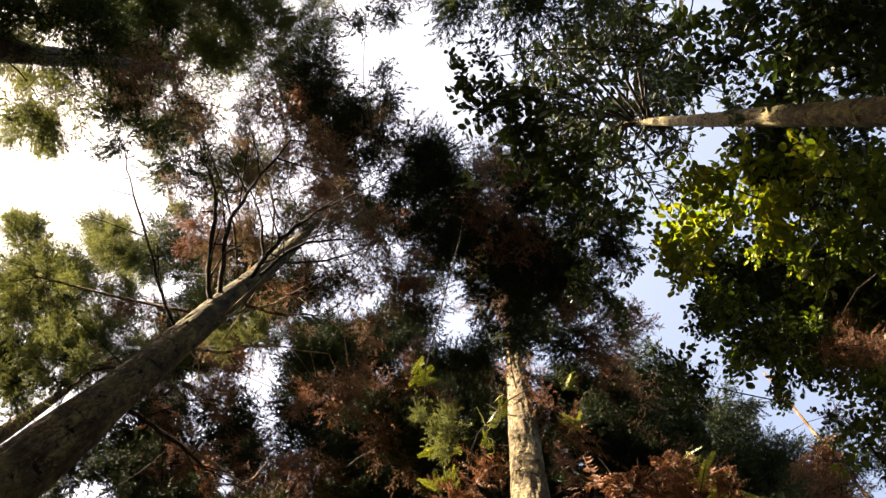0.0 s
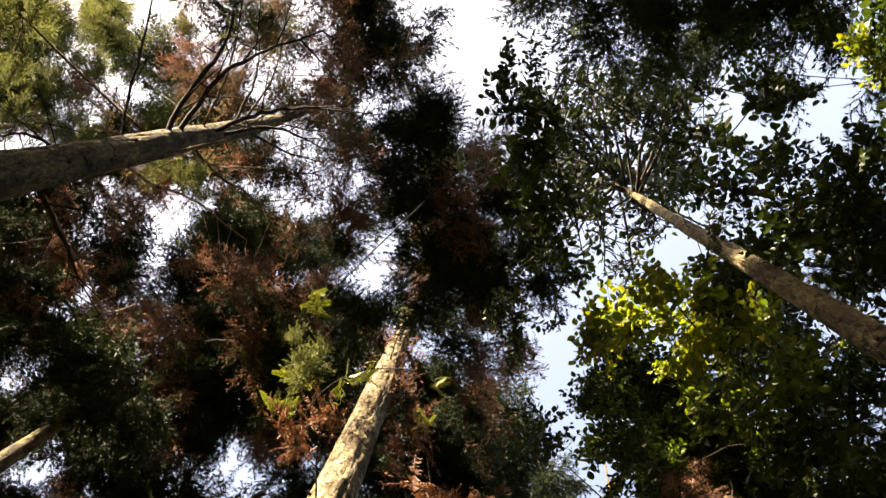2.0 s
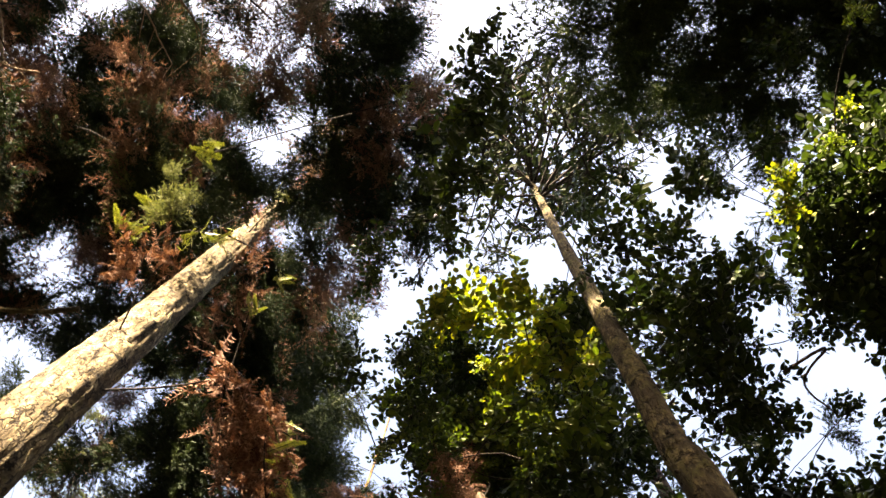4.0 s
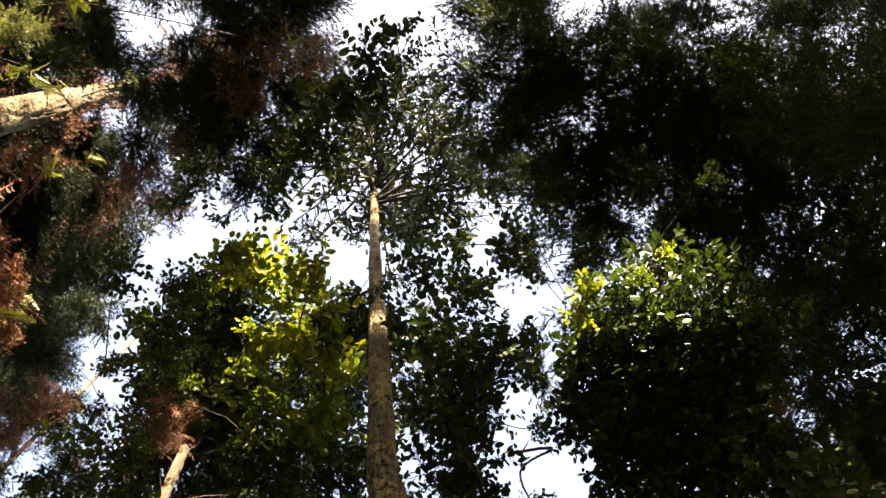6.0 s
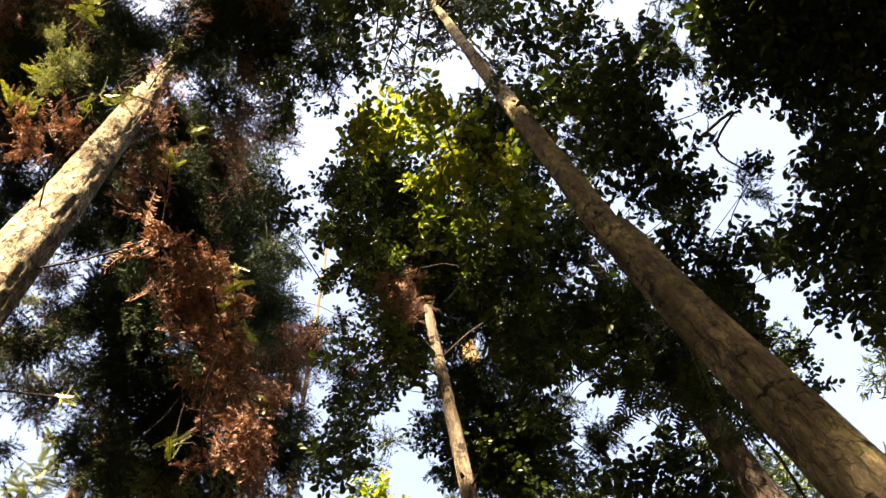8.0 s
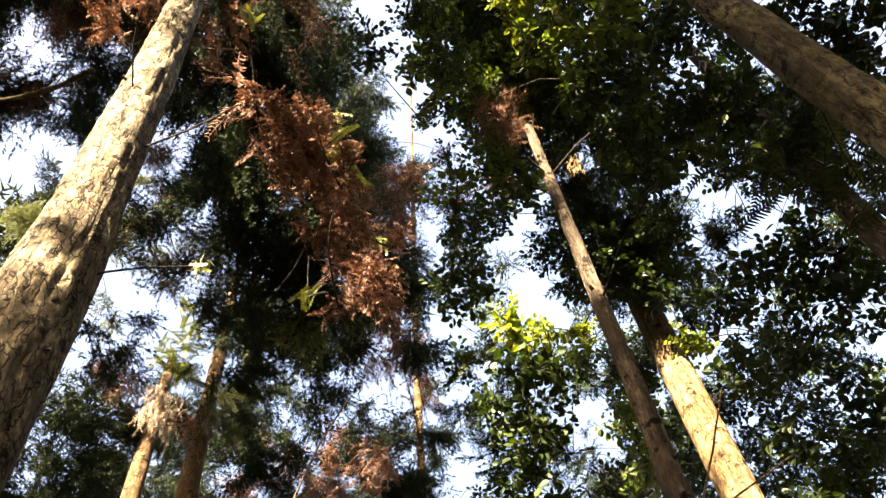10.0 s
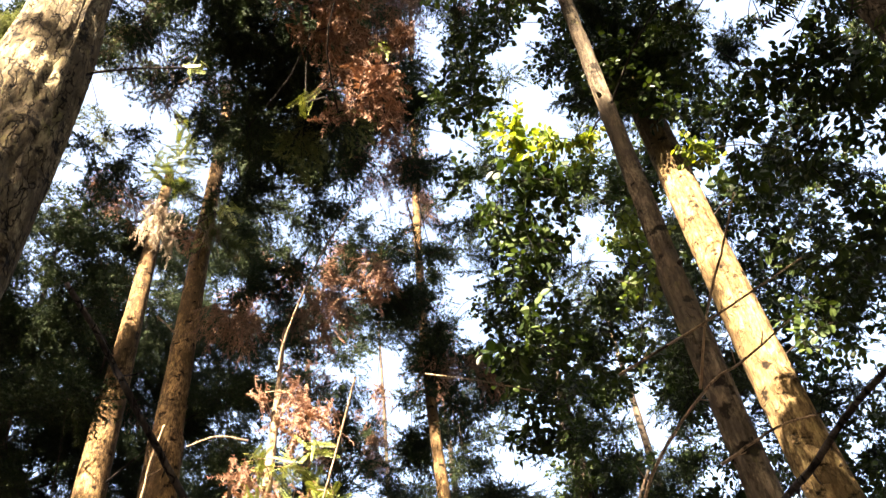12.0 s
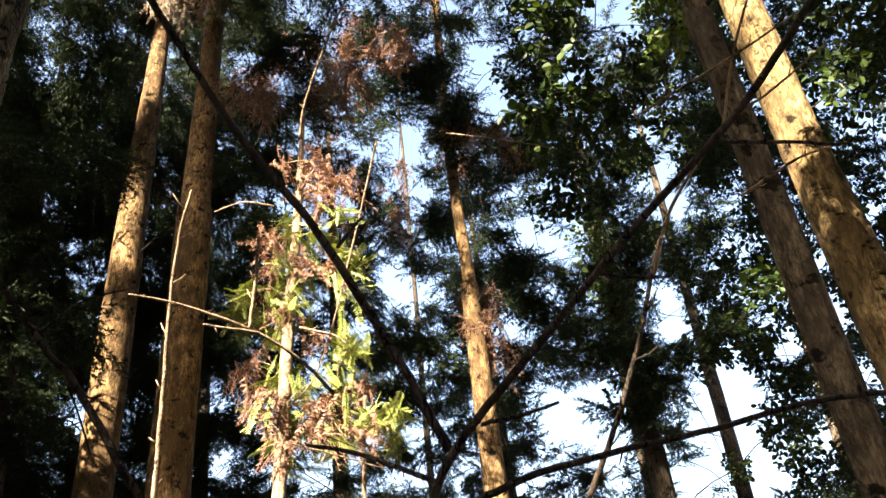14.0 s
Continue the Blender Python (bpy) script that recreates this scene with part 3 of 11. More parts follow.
# Sun and shade on the boughs are given as pale and dark bark.
boughs = [
    (0.011, TWIG_DARK, [(-2.22, -0.58, 7.22), (-2.04, -1.05, 7.49), (-1.85, -1.5, 7.73), (-1.7, -1.9, 7.9)]),
    (0.022, TWIG_DARK, [(-2.21, -0.61, 7.94), (-1.93, -0.97, 8.26), (-1.69, -1.26, 8.54), (-1.6, -1.57, 8.76)]),
    (0.022, TWIG_DARK, [(-2.2, -0.62, 8.14), (-1.91, -0.92, 8.46), (-1.61, -1.09, 8.78), (-1.1, -1.15, 9.13)]),
    (0.022, TWIG_DARK, [(-2.19, -0.66, 8.87), (-1.74, -0.73, 9.25), (-1.18, -0.63, 9.63)]),
    (0.018, TWIG_DARK, [(-2.19, -0.67, 9.02), (-1.78, -0.58, 9.4), (-1.52, -0.32, 9.73)]),
    (0.012, TWIG_PALE, [(-2.21, -0.6, 7.76), (-2.11, -0.5, 8.08), (-1.95, -0.36, 8.4), (-1.84, -0.22, 8.7)]),
    (0.012, TWIG_PALE, [(-2.22, -0.57, 7.14), (-2.17, -0.34, 7.45), (-2.05, -0.11, 7.77), (-1.9, 0.25, 8.08)]),
    (0.008, TWIG_PALE, [(-2.22, -0.58, 7.29), (-2.44, -0.37, 7.49), (-2.69, -0.21, 7.66)]),
    (0.014, TWIG_DARK, [(-2.24, -0.52, 6.15), (-2.31, -0.08, 6.42), (-2.4, 0.2, 6.65)]),
    (0.014, BARK_BROWN, [(-2.2, -0.64, 8.42), (-2.12, -0.21, 8.74), (-1.98, 0.1, 9.04)]),
    (0.012, TWIG_DARK, [(-2.23, -0.55, 6.66), (-2.48, -0.78, 6.79), (-2.73, -0.89, 6.92)]),
    (0.014, TWIG_DARK, [(-2.18, -0.7, 9.6), (-1.9, -1.1, 10.0), (-1.8, -1.5, 10.3)]),
    (0.014, TWIG_DARK, [(-2.18, -0.72, 10.0), (-2.0, -0.4, 10.4), (-1.7, -0.2, 10.7)]),
]
# The trunk's shaded side is put into its bark colour.
tree("cedar_tree", "cedar with peeling grey-brown bark coloured dark for shade, and wide feathery limbs", "tree", [(-2.36, -0.27, 0), (-2.26, -0.47, 5), (-2.23, -0.54, 6.5), (-2.17, -0.73, 10.2), (-2.12, -0.90, 13)], [0.155, 0.135, 0.108, 0.08, 0.02], BARK_MOSSY_SHADED, low_limbs + mid_limbs + high_limbs, 65, sides=56, step=0.028, relief=0.012, chain=0.6, stout=1.1, stubs=8, limb_mat=BARK_BROWN, boughs=boughs)

# tall cedar with flaking pale sunlit bark and dead brown fronds
low_limbs = [
    (-85, 1.87, 5.82, 0.09, "d"), (-87, 1.90, 5.84, 0.08, "d"), (-87, 1.94, 5.86, 0.08, "d"), (-89, 1.66, 5.87, 0.11, "d"),
    (-96, 1.68, 5.97, 0.13, "d"), (-96, 1.65, 5.98, 0.11, "d"), (-107, 1.78, 6.05, 0.12, "f"), (-102, 1.77, 6.07, 0.11, "d"),
    (-101, 1.73, 6.07, 0.10, "d"), (-95, 1.72, 6.07, 0.09, "f"), (-63, 1.97, 6.09, 0.10, "d"), (-72, 0.79, 6.11, 0.08, "f"),
    (-108, 1.70, 6.12, 0.11, "d"), (-100, 1.70, 6.16, 0.08, "f"), (-64, 1.91, 6.17, 0.13, "d"), (-109, 1.65, 6.17, 0.12, "d"),
    (-66, 1.87, 6.18, 0.12, "d"), (-56, 0.44, 9.58, 0.14, "d"),
]
mid_limbs = [
    (-62, 1.62, 6.21, 0.11, "d"), (-65, 1.71, 6.23, 0.14, "d"), (-56, 0.39, 10.13, 0.15, "d"), (-60, 0.65, 10.27, 0.17, "d"),
    (-67, 1.86, 6.27, 0.14, "d"), (-68, 1.87, 6.40, 0.15, "d"), (-68, 1.74, 6.42, 0.18, "d"), (137, 0.39, 10.84, 0.15, "f"),
    (-53, 1.49, 6.59, 0.09, "f"), (143, 0.72, 9.66, 0.14, "f"), (145, 0.86, 9.69, 0.14, "f"), (-60, 1.92, 6.88, 0.14, "d"),
    (-57, 1.66, 6.89, 0.12, "d"), (-57, 1.76, 6.91, 0.16, "d"), (-60, 1.79, 6.94, 0.14, "d"), (-63, 1.92, 7.06, 0.07, "f"),
    (-61, 1.90, 7.21, 0.08, "f"), (-20, 1.60, 7.28, 0.16, "k"),
]
high_limbs = [
    (-56, 1.47, 7.33, 0.16, "d"), (-60, 1.69, 7.35, 0.17, "d"), (140, 0.57, 9.55, 0.15, "d"), (-60, 1.63, 7.37, 0.17, "d"),
    (-63, 1.75, 7.41, 0.13, "d"), (144, 0.77, 10.50, 0.14, "f"), (-58, 1.68, 7.47, 0.21, "d"),
    (-68, 1.55, 7.49, 0.17, "d"), (-66, 1.23, 7.50, 0.14, "d"), (-70, 1.42, 7.52, 0.15, "d"), (-71, 1.21, 7.53, 0.14, "d"),
    (-63, 1.40, 7.57, 0.21, "d"), (-75, 1.30, 7.59, 0.15, "d"), 
    (-76, 1.05, 7.60, 0.12, "d"), (-77, 1.36, 7.62, 0.17, "d"),
]
upper_limbs = [
    (-82, 1.24, 7.64, 0.14, "d"), (-73, 1.19, 7.69, 0.24, "d"), (-73, 1.42, 7.69, 0.21, "d"), (-85, 1.13, 7.69, 0.14, "d"),
    (-92, 1.08, 7.70, 0.13, "d"), (-87, 1.30, 7.73, 0.12, "d"), (-86, 1.22, 7.81, 0.21, "d"), (-95, 0.98, 7.84, 0.24, "d"),
    (-10, 2.01, 7.99, 0.18, "k"), (139, 0.47, 9.20, 0.13, "d"), (-24, 2.26, 8.02, 0.35, "c"), (141, 0.63, 9.51, 0.22, "d"),
    (138, 0.48, 10.38, 0.20, "d"), (-26, 2.27, 8.18, 0.25, "k"), (-119, 1.16, 8.20, 0.11, "f"),
    (-28, 1.97, 8.24, 0.30, "k"), (-17, 1.90, 8.25, 0.30, "k"),
]
top_limbs = [
    (-27, 1.90, 8.40, 0.28, "k"), (-31, 1.56, 8.45, 0.30, "k"), (-159, 0.78, 8.48, 0.12, "d"), (-19, 1.48, 8.51, 0.33, "k"),
    (-28, 1.04, 8.58, 0.30, "k"), (-141, 2.97, 8.59, 0.09, "f"), (-11, 2.63, 8.64, 0.12, "k"), (-17, 1.11, 8.66, 0.30, "k"),
    (-140, 2.93, 8.66, 0.07, "f"), (-2, 1.49, 8.66, 0.12, "k"), (-6, 2.73, 8.68, 0.12, "k"), (-8, 2.81, 8.71, 0.12, "k"), (-5, 2.82, 8.75, 0.12, "k"),
    (-33, 1.02, 8.81, 0.30, "k"), (-17, 2.75, 8.83, 0.24, "k"), (-172, 0.96, 8.84, 0.11, "c"), (-173, 1.02, 8.94, 0.11, "c"),
    (-9, 2.35, 8.95, 0.24, "k"),
]
crown_limbs = [
    (-172, 1.10, 8.99, 0.11, "c"), (-116, 1.24, 9.10, 0.10, "f"), (179, 1.05, 9.13, 0.18, "f"), (-178, 1.22, 9.15, 0.08, "c"),
    (-146, 0.97, 9.25, 0.13, "f"), (-168, 1.52, 9.30, 0.15, "f"), (-1, 1.99, 9.32, 0.16, "k"), (3, 1.91, 9.33, 0.13, "k"),
    (-156, 0.83, 9.43, 0.13, "f"), (-144, 1.37, 10.11, 0.11, "f"), (19, 3.05, 10.14, 0.20, "v"),
    (91, 3.73, 10.28, 0.34, "k"), (17, 0.83, 10.29, 0.27, "k"), (-174, 1.38, 10.42, 0.12, "k"), (11, 3.42, 10.45, 0.14, "k"),
    (7, 3.72, 10.51, 0.16, "k"), (82, 3.03, 10.53, 0.31, "k"),
]
more_limbs_a = [
    (94, 3.89, 10.66, 0.27, "k"), (28, 2.64, 10.70, 0.16, "k"), (-7, 2.13, 10.72, 0.28, "b"),
    (37, 0.90, 10.79, 0.15, "k"), (89, 3.60, 10.81, 0.40, "b"), (80, 3.51, 10.85, 0.38, "k"), (-14, 2.92, 10.89, 0.33, "k"),
    (107, 0.88, 10.94, 0.14, "b"), (-170, 0.79, 10.96, 0.13, "k"), (-11, 2.87, 10.98, 0.29, "k"), (107, 3.60, 10.99, 0.35, "b"),
    (25, 2.80, 11.02, 0.33, "v"), (23, 2.66, 11.03, 0.16, "k"), (-171, 1.11, 11.03, 0.13, "k"), (88, 0.72, 11.06, 0.18, "k"),
    (115, 0.91, 11.11, 0.16, "k"),
]
more_limbs_b = [
    (62, 0.47, 11.14, 0.31, "b"), (-171, 0.96, 11.18, 0.18, "k"), (-164, 1.02, 11.22, 0.13, "k"),
    (88, 0.64, 11.23, 0.18, "k"), (84, 3.41, 11.24, 0.37, "k"), (115, 0.99, 11.25, 0.20, "k"), (-38, 4.12, 11.31, 0.30, "k"),
    (-177, 1.14, 11.32, 0.13, "k"), (124, 1.20, 11.34, 0.14, "k"), (110, 1.12, 11.34, 0.12, "c"), (174, 1.41, 11.36, 0.10, "b"),
    (139, 1.17, 11.40, 0.10, "c"), (122, 1.28, 11.40, 0.12, "c"), (19, 0.83, 11.40, 0.35, "k"), (177, 1.24, 11.40, 0.13, "k"),
    (87, 0.56, 11.43, 0.19, "k"), (-170, 1.03, 11.44, 0.13, "k"),
]
more_limbs_c = [
    (125, 1.22, 11.45, 0.14, "k"), (-9, 2.08, 11.45, 0.40, "k"), (-154, 0.86, 11.45, 0.23, "k"), (180, 1.44, 11.46, 0.10, "b"),
    (124, 1.15, 11.46, 0.19, "k"), (3, 1.41, 11.50, 0.31, "k"), (149, 2.45, 11.51, 0.11, "b"), (87, 0.79, 11.52, 0.19, "k"),
    (115, 0.90, 11.54, 0.20, "k"), (82, 2.77, 11.57, 0.43, "k"), (-24, 2.00, 11.57, 0.30, "b"),
    (84, 3.15, 11.58, 0.34, "k"), (106, 3.75, 11.58, 0.22, "n"), (96, 3.14, 11.61, 0.42, "k"), (121, 1.21, 11.65, 0.17, "k"),
    (168, 2.99, 11.67, 0.08, "k"), (5, 4.88, 11.70, 0.34, "k"),
]
more_limbs_d = [
    (-169, 3.49, 11.73, 0.32, "b"), (66, 2.82, 11.74, 0.32, "k"), (96, 3.67, 11.75, 0.46, "k"), (73, 2.51, 11.77, 0.40, "b"),
    (76, 3.40, 11.79, 0.46, "b"), (-17, 1.65, 11.81, 0.42, "k"), (118, 1.14, 11.81, 0.20, "k"), (138, 1.52, 11.82, 0.19, "k"),
    (122, 1.19, 11.83, 0.19, "k"), (69, 2.36, 11.84, 0.28, "b"), (-37, 0.41, 11.84, 0.31, "b"),
    (-20, 2.29, 11.84, 0.31, "k"), (102, 0.84, 11.86, 0.21, "k"), (66, 2.59, 11.89, 0.34, "k"),
    (29, 0.61, 11.89, 0.32, "k"), (104, 3.62, 11.91, 0.46, "b"),
]
more_limbs_e = [
    (173, 2.79, 11.95, 0.18, "n"), (121, 1.08, 11.96, 0.11, "c"), (171, 2.00, 11.98, 0.16, "b"), (129, 1.24, 12.00, 0.11, "c"),
    (89, 2.70, 12.02, 0.35, "b"), (99, 3.66, 12.04, 0.39, "k"), (-8, 1.92, 12.06, 0.44, "b"),
    (13, 0.94, 12.08, 0.34, "b"), (126, 1.33, 12.09, 0.19, "k"), (139, 2.12, 12.10, 0.17, "b"), (-176, 1.70, 12.11, 0.16, "k"),
    (153, 3.41, 12.12, 0.12, "c"), (127, 1.35, 12.12, 0.18, "n"), (75, 0.75, 12.13, 0.20, "k"), (49, 2.21, 12.15, 0.32, "k"),
    (107, 3.75, 12.15, 0.36, "k"), (-19, 1.18, 12.18, 0.41, "k"),
]
more_limbs_f = [
    (124, 1.13, 12.19, 0.23, "c"), (180, 2.61, 12.19, 0.21, "v"), (144, 1.73, 12.19, 0.16, "b"), (171, 2.87, 12.22, 0.18, "n"),
    (115, 3.91, 12.23, 0.37, "k"), (-16, 2.15, 12.23, 0.33, "k"), (-40, 3.67, 12.26, 0.17, "b"), (-106, 1.42, 12.30, 0.31, "b"),
    (180, 1.77, 12.31, 0.16, "k"), (179, 2.29, 12.31, 0.36, "b"), (-102, 1.86, 12.33, 0.31, "b"), (103, 3.46, 12.34, 0.36, "k"),
    (91, 3.01, 12.34, 0.35, "b"), (145, 2.38, 12.36, 0.17, "b"), (-23, 0.95, 12.36, 0.43, "k"), (-103, 2.28, 12.36, 0.28, "k"),
    (89, 2.36, 12.37, 0.39, "k"), (-125, 1.55, 12.37, 0.35, "k"),
]
more_limbs_g = [
    (-82, 1.30, 12.38, 0.38, "b"), (-114, 1.87, 12.38, 0.35, "k"), (-170, 2.13, 12.40, 0.39, "b"), (-170, 2.66, 12.42, 0.28, "b"),
    (99, 3.09, 12.42, 0.36, "b"), (173, 2.73, 12.42, 0.17, "v"), (-114, 2.32, 12.43, 0.35, "k"), (-19, 1.52, 12.43, 0.37, "b"),
    (-47, 4.49, 12.44, 0.27, "n"), (-155, 1.77, 12.44, 0.35, "n"), (-176, 1.67, 12.44, 0.18, "k"), (79, 5.41, 12.45, 0.51, "b"),
    (103, 2.82, 12.45, 0.23, "b"), (114, 3.57, 12.45, 0.20, "b"), (-135, 1.59, 12.46, 0.41, "n"), (102, 2.71, 12.48, 0.23, "b"),
    (138, 1.98, 12.49, 0.17, "b"), (-130, 1.92, 12.51, 0.48, "b"),
]
more_limbs_h = [
    (-149, 2.12, 12.51, 0.55, "n"), (-141, 2.16, 12.52, 0.35, "b"), (172, 2.95, 12.54, 0.18, "n"), (-136, 2.56, 12.57, 0.35, "b"),
    (5, 0.84, 12.59, 0.38, "k"), (134, 1.77, 12.61, 0.17, "b"), (86, 3.63, 12.61, 0.49, "k"), (113, 3.69, 12.62, 0.21, "b"),
    (97, 3.65, 12.65, 0.38, "k"), (102, 3.38, 12.65, 0.43, "k"), (-122, 2.48, 12.66, 0.43, "k"), (-9, 1.00, 12.67, 0.35, "k"),
    (145, 2.71, 12.72, 0.21, "k"), (-20, 2.69, 12.73, 0.39, "k"), (-4, 2.85, 12.73, 0.38, "n"), (-176, 2.96, 12.75, 0.43, "v"),
    (-86, 0.93, 12.78, 0.33, "k"), (89, 2.79, 12.79, 0.39, "k"),
]
more_limbs_i = [
    (17, 2.90, 12.80, 0.47, "k"), (-139, 3.10, 12.81, 0.33, "v"), (76, 0.77, 12.82, 0.21, "k"), (134, 1.34, 12.83, 0.16, "b"),
    (103, 2.42, 12.85, 0.36, "k"), (39, 2.27, 12.86, 0.26, "k"), (-138, 0.83, 12.87, 0.31, "k"), (30, 2.73, 12.90, 0.37, "b"),
    (108, 3.55, 12.91, 0.44, "b"), (81, 2.19, 12.91, 0.36, "b"), (99, 2.65, 12.95, 0.41, "k"), (113, 3.98, 12.99, 0.21, "b"),
    (125, 1.34, 13.00, 0.22, "k"), (152, 3.38, 13.00, 0.16, "c"), (72, 3.61, 13.01, 0.45, "b"), (65, 1.82, 13.02, 0.19, "b"),
    (93, 2.97, 13.03, 0.43, "k"), (91, 2.26, 13.03, 0.39, "k"),
]
more_limbs_j = [
    (55, 2.30, 13.05, 0.40, "k"), (143, 2.10, 13.07, 0.17, "b"), (112, 3.52, 13.07, 0.41, "b"), (-25, 3.33, 13.08, 0.25, "k"),
    (64, 1.77, 13.09, 0.19, "b"), (52, 3.02, 13.09, 0.37, "k"), (135, 1.35, 13.10, 0.17, "b"), (139, 1.45, 13.11, 0.17, "b"),
    (-18, 3.09, 13.11, 0.47, "k"), (96, 2.25, 13.11, 0.36, "k"), (84, 4.77, 13.12, 0.44, "b"), (-128, 1.20, 13.13, 0.31, "k"),
    (112, 3.92, 13.13, 0.22, "b"), (73, 1.88, 13.13, 0.19, "b"), (114, 4.00, 13.15, 0.43, "b"), (-160, 2.57, 13.16, 0.59, "n"),
    (110, 2.90, 13.16, 0.46, "b"), (100, 3.19, 13.18, 0.24, "b"),
]
more_limbs_k = [
    (133, 1.38, 13.19, 0.22, "k"), (68, 1.94, 13.19, 0.19, "b"), (33, 0.57, 13.20, 0.44, "k"), (147, 2.72, 13.21, 0.21, "k"),
    (-150, 2.77, 13.21, 0.40, "n"), (105, 2.84, 13.22, 0.24, "b"), (7, 2.38, 13.24, 0.44, "b"), (149, 2.76, 13.25, 0.16, "k"),
    (-139, 2.83, 13.25, 0.29, "b"), (128, 1.03, 13.26, 0.18, "b"), (104, 2.76, 13.28, 0.43, "k"), (147, 3.54, 13.30, 0.20, "b"),
    (-117, 1.54, 13.31, 0.43, "k"), (139, 1.55, 13.32, 0.21, "k"), (101, 3.11, 13.35, 0.49, "b"), (14, 2.66, 13.35, 0.48, "k"),
    (-165, 1.99, 13.37, 0.39, "g"), (100, 2.30, 13.37, 0.41, "k"),
]
more_limbs_l = [
    (150, 3.88, 13.38, 0.13, "c"), (81, 1.86, 13.39, 0.18, "b"), (106, 3.44, 13.39, 0.39, "b"), (150, 3.67, 13.42, 0.17, "k"),
    (61, 2.50, 13.44, 0.19, "k"), (-41, 1.26, 13.44, 0.42, "b"), (-163, 2.31, 13.44, 0.37, "b"), (125, 1.26, 13.45, 0.19, "b"),
    (150, 2.96, 13.50, 0.12, "b"), (102, 0.70, 13.51, 0.22, "k"), (145, 2.91, 13.52, 0.22, "k"), (148, 2.90, 13.55, 0.12, "b"),
    (149, 3.83, 13.57, 0.13, "c"), (-153, 2.37, 13.59, 0.46, "g"), (-150, 3.04, 13.59, 0.37, "k"), (67, 1.95, 13.59, 0.39, "b"),
    (-28, 0.99, 13.59, 0.48, "k"), (-34, 0.76, 13.60, 0.37, "k"),
]
more_limbs_m = [
    (71, 2.26, 13.63, 0.48, "b"), (97, 2.05, 13.64, 0.18, "k"), (123, 1.27, 13.65, 0.19, "b"), (147, 2.68, 13.71, 0.16, "k"),
    (153, 3.46, 13.71, 0.12, "v"), (-66, 1.66, 13.72, 0.42, "b"), (139, 2.25, 13.72, 0.18, "b"), (67, 2.01, 13.73, 0.23, "k"),
    (-131, 2.49, 13.73, 0.44, "k"), (23, 2.26, 13.75, 0.49, "b"), (148, 3.25, 13.75, 0.17, "c"), (8, 2.07, 13.76, 0.41, "k"),
    (81, 1.95, 13.77, 0.21, "k"), (-158, 2.92, 13.81, 0.43, "n"), (-39, 1.51, 13.82, 0.34, "b"), (-160, 3.23, 13.83, 0.50, "n"),
    (-171, 3.07, 13.85, 0.44, "g"), (-14, 1.84, 13.88, 0.50, "k"),
]
more_limbs_n = [
    (117, 2.67, 13.88, 0.21, "k"), (13, 0.66, 13.89, 0.35, "b"), (147, 2.50, 13.90, 0.25, "k"), (113, 3.39, 13.91, 0.51, "b"),
    (111, 2.34, 13.91, 0.23, "b"), (10, 1.92, 13.91, 0.50, "k"), (82, 2.19, 13.92, 0.38, "k"), (43, 2.20, 13.93, 0.42, "k"),
    (17, 0.23, 13.93, 0.46, "b"), (92, 2.07, 14.00, 0.36, "k"), (-161, 4.24, 14.01, 0.28, "n"), (-142, 0.83, 14.03, 0.24, "b"),
    (-152, 1.30, 14.07, 0.40, "v"), (-143, 2.28, 14.09, 0.41, "b"), (135, 1.34, 14.09, 0.18, "b"), (149, 2.70, 14.12, 0.17, "k"),
    (-174, 1.53, 14.13, 0.20, "g"), (145, 3.07, 14.16, 0.13, "b"),
]
more_limbs_o = [
    (72, 2.10, 14.20, 0.24, "k"), (-162, 4.31, 14.24, 0.28, "n"), (-5, 0.90, 14.26, 0.37, "k"), (89, 2.11, 14.27, 0.31, "c"),
    (-145, 2.78, 14.29, 0.46, "v"), (115, 2.62, 14.30, 0.22, "k"), (56, 1.88, 14.31, 0.42, "k"), (-172, 4.12, 14.31, 0.41, "b"),
    (101, 2.23, 14.32, 0.31, "c"), (20, 1.91, 14.33, 0.48, "b"), (146, 2.06, 14.33, 0.19, "b"), (83, 0.49, 14.35, 0.24, "k"),
    (149, 3.62, 14.37, 0.18, "c"), (68, 1.94, 14.37, 0.48, "k"), (139, 1.52, 14.37, 0.13, "b"), (44, 2.07, 14.38, 0.42, "k"),
    (-131, 2.83, 14.39, 0.38, "v"), (-169, 3.68, 14.40, 0.57, "n"),
]
more_limbs_p = [
    (77, 2.14, 14.40, 0.38, "b"), (120, 0.93, 14.41, 0.24, "k"), (146, 2.67, 14.43, 0.26, "k"), (37, 1.25, 14.43, 0.42, "b"),
    (101, 2.33, 14.43, 0.24, "k"), (-159, 4.30, 14.43, 0.41, "n"), (141, 2.29, 14.45, 0.19, "b"), (-85, 1.03, 14.46, 0.38, "k"),
    (-153, 3.13, 14.46, 0.42, "v"), (137, 1.46, 14.52, 0.13, "b"), (-171, 4.77, 14.54, 0.31, "b"), (-144, 1.45, 14.58, 0.45, "g"),
    (-165, 4.89, 14.59, 0.21, "n"), (-166, 4.59, 14.66, 0.29, "n"), (150, 2.93, 14.67, 0.17, "k"), (68, 1.20, 14.67, 0.44, "k"),
    (124, 3.29, 14.70, 0.15, "b"), (150, 3.34, 14.71, 0.10, "k"),
]
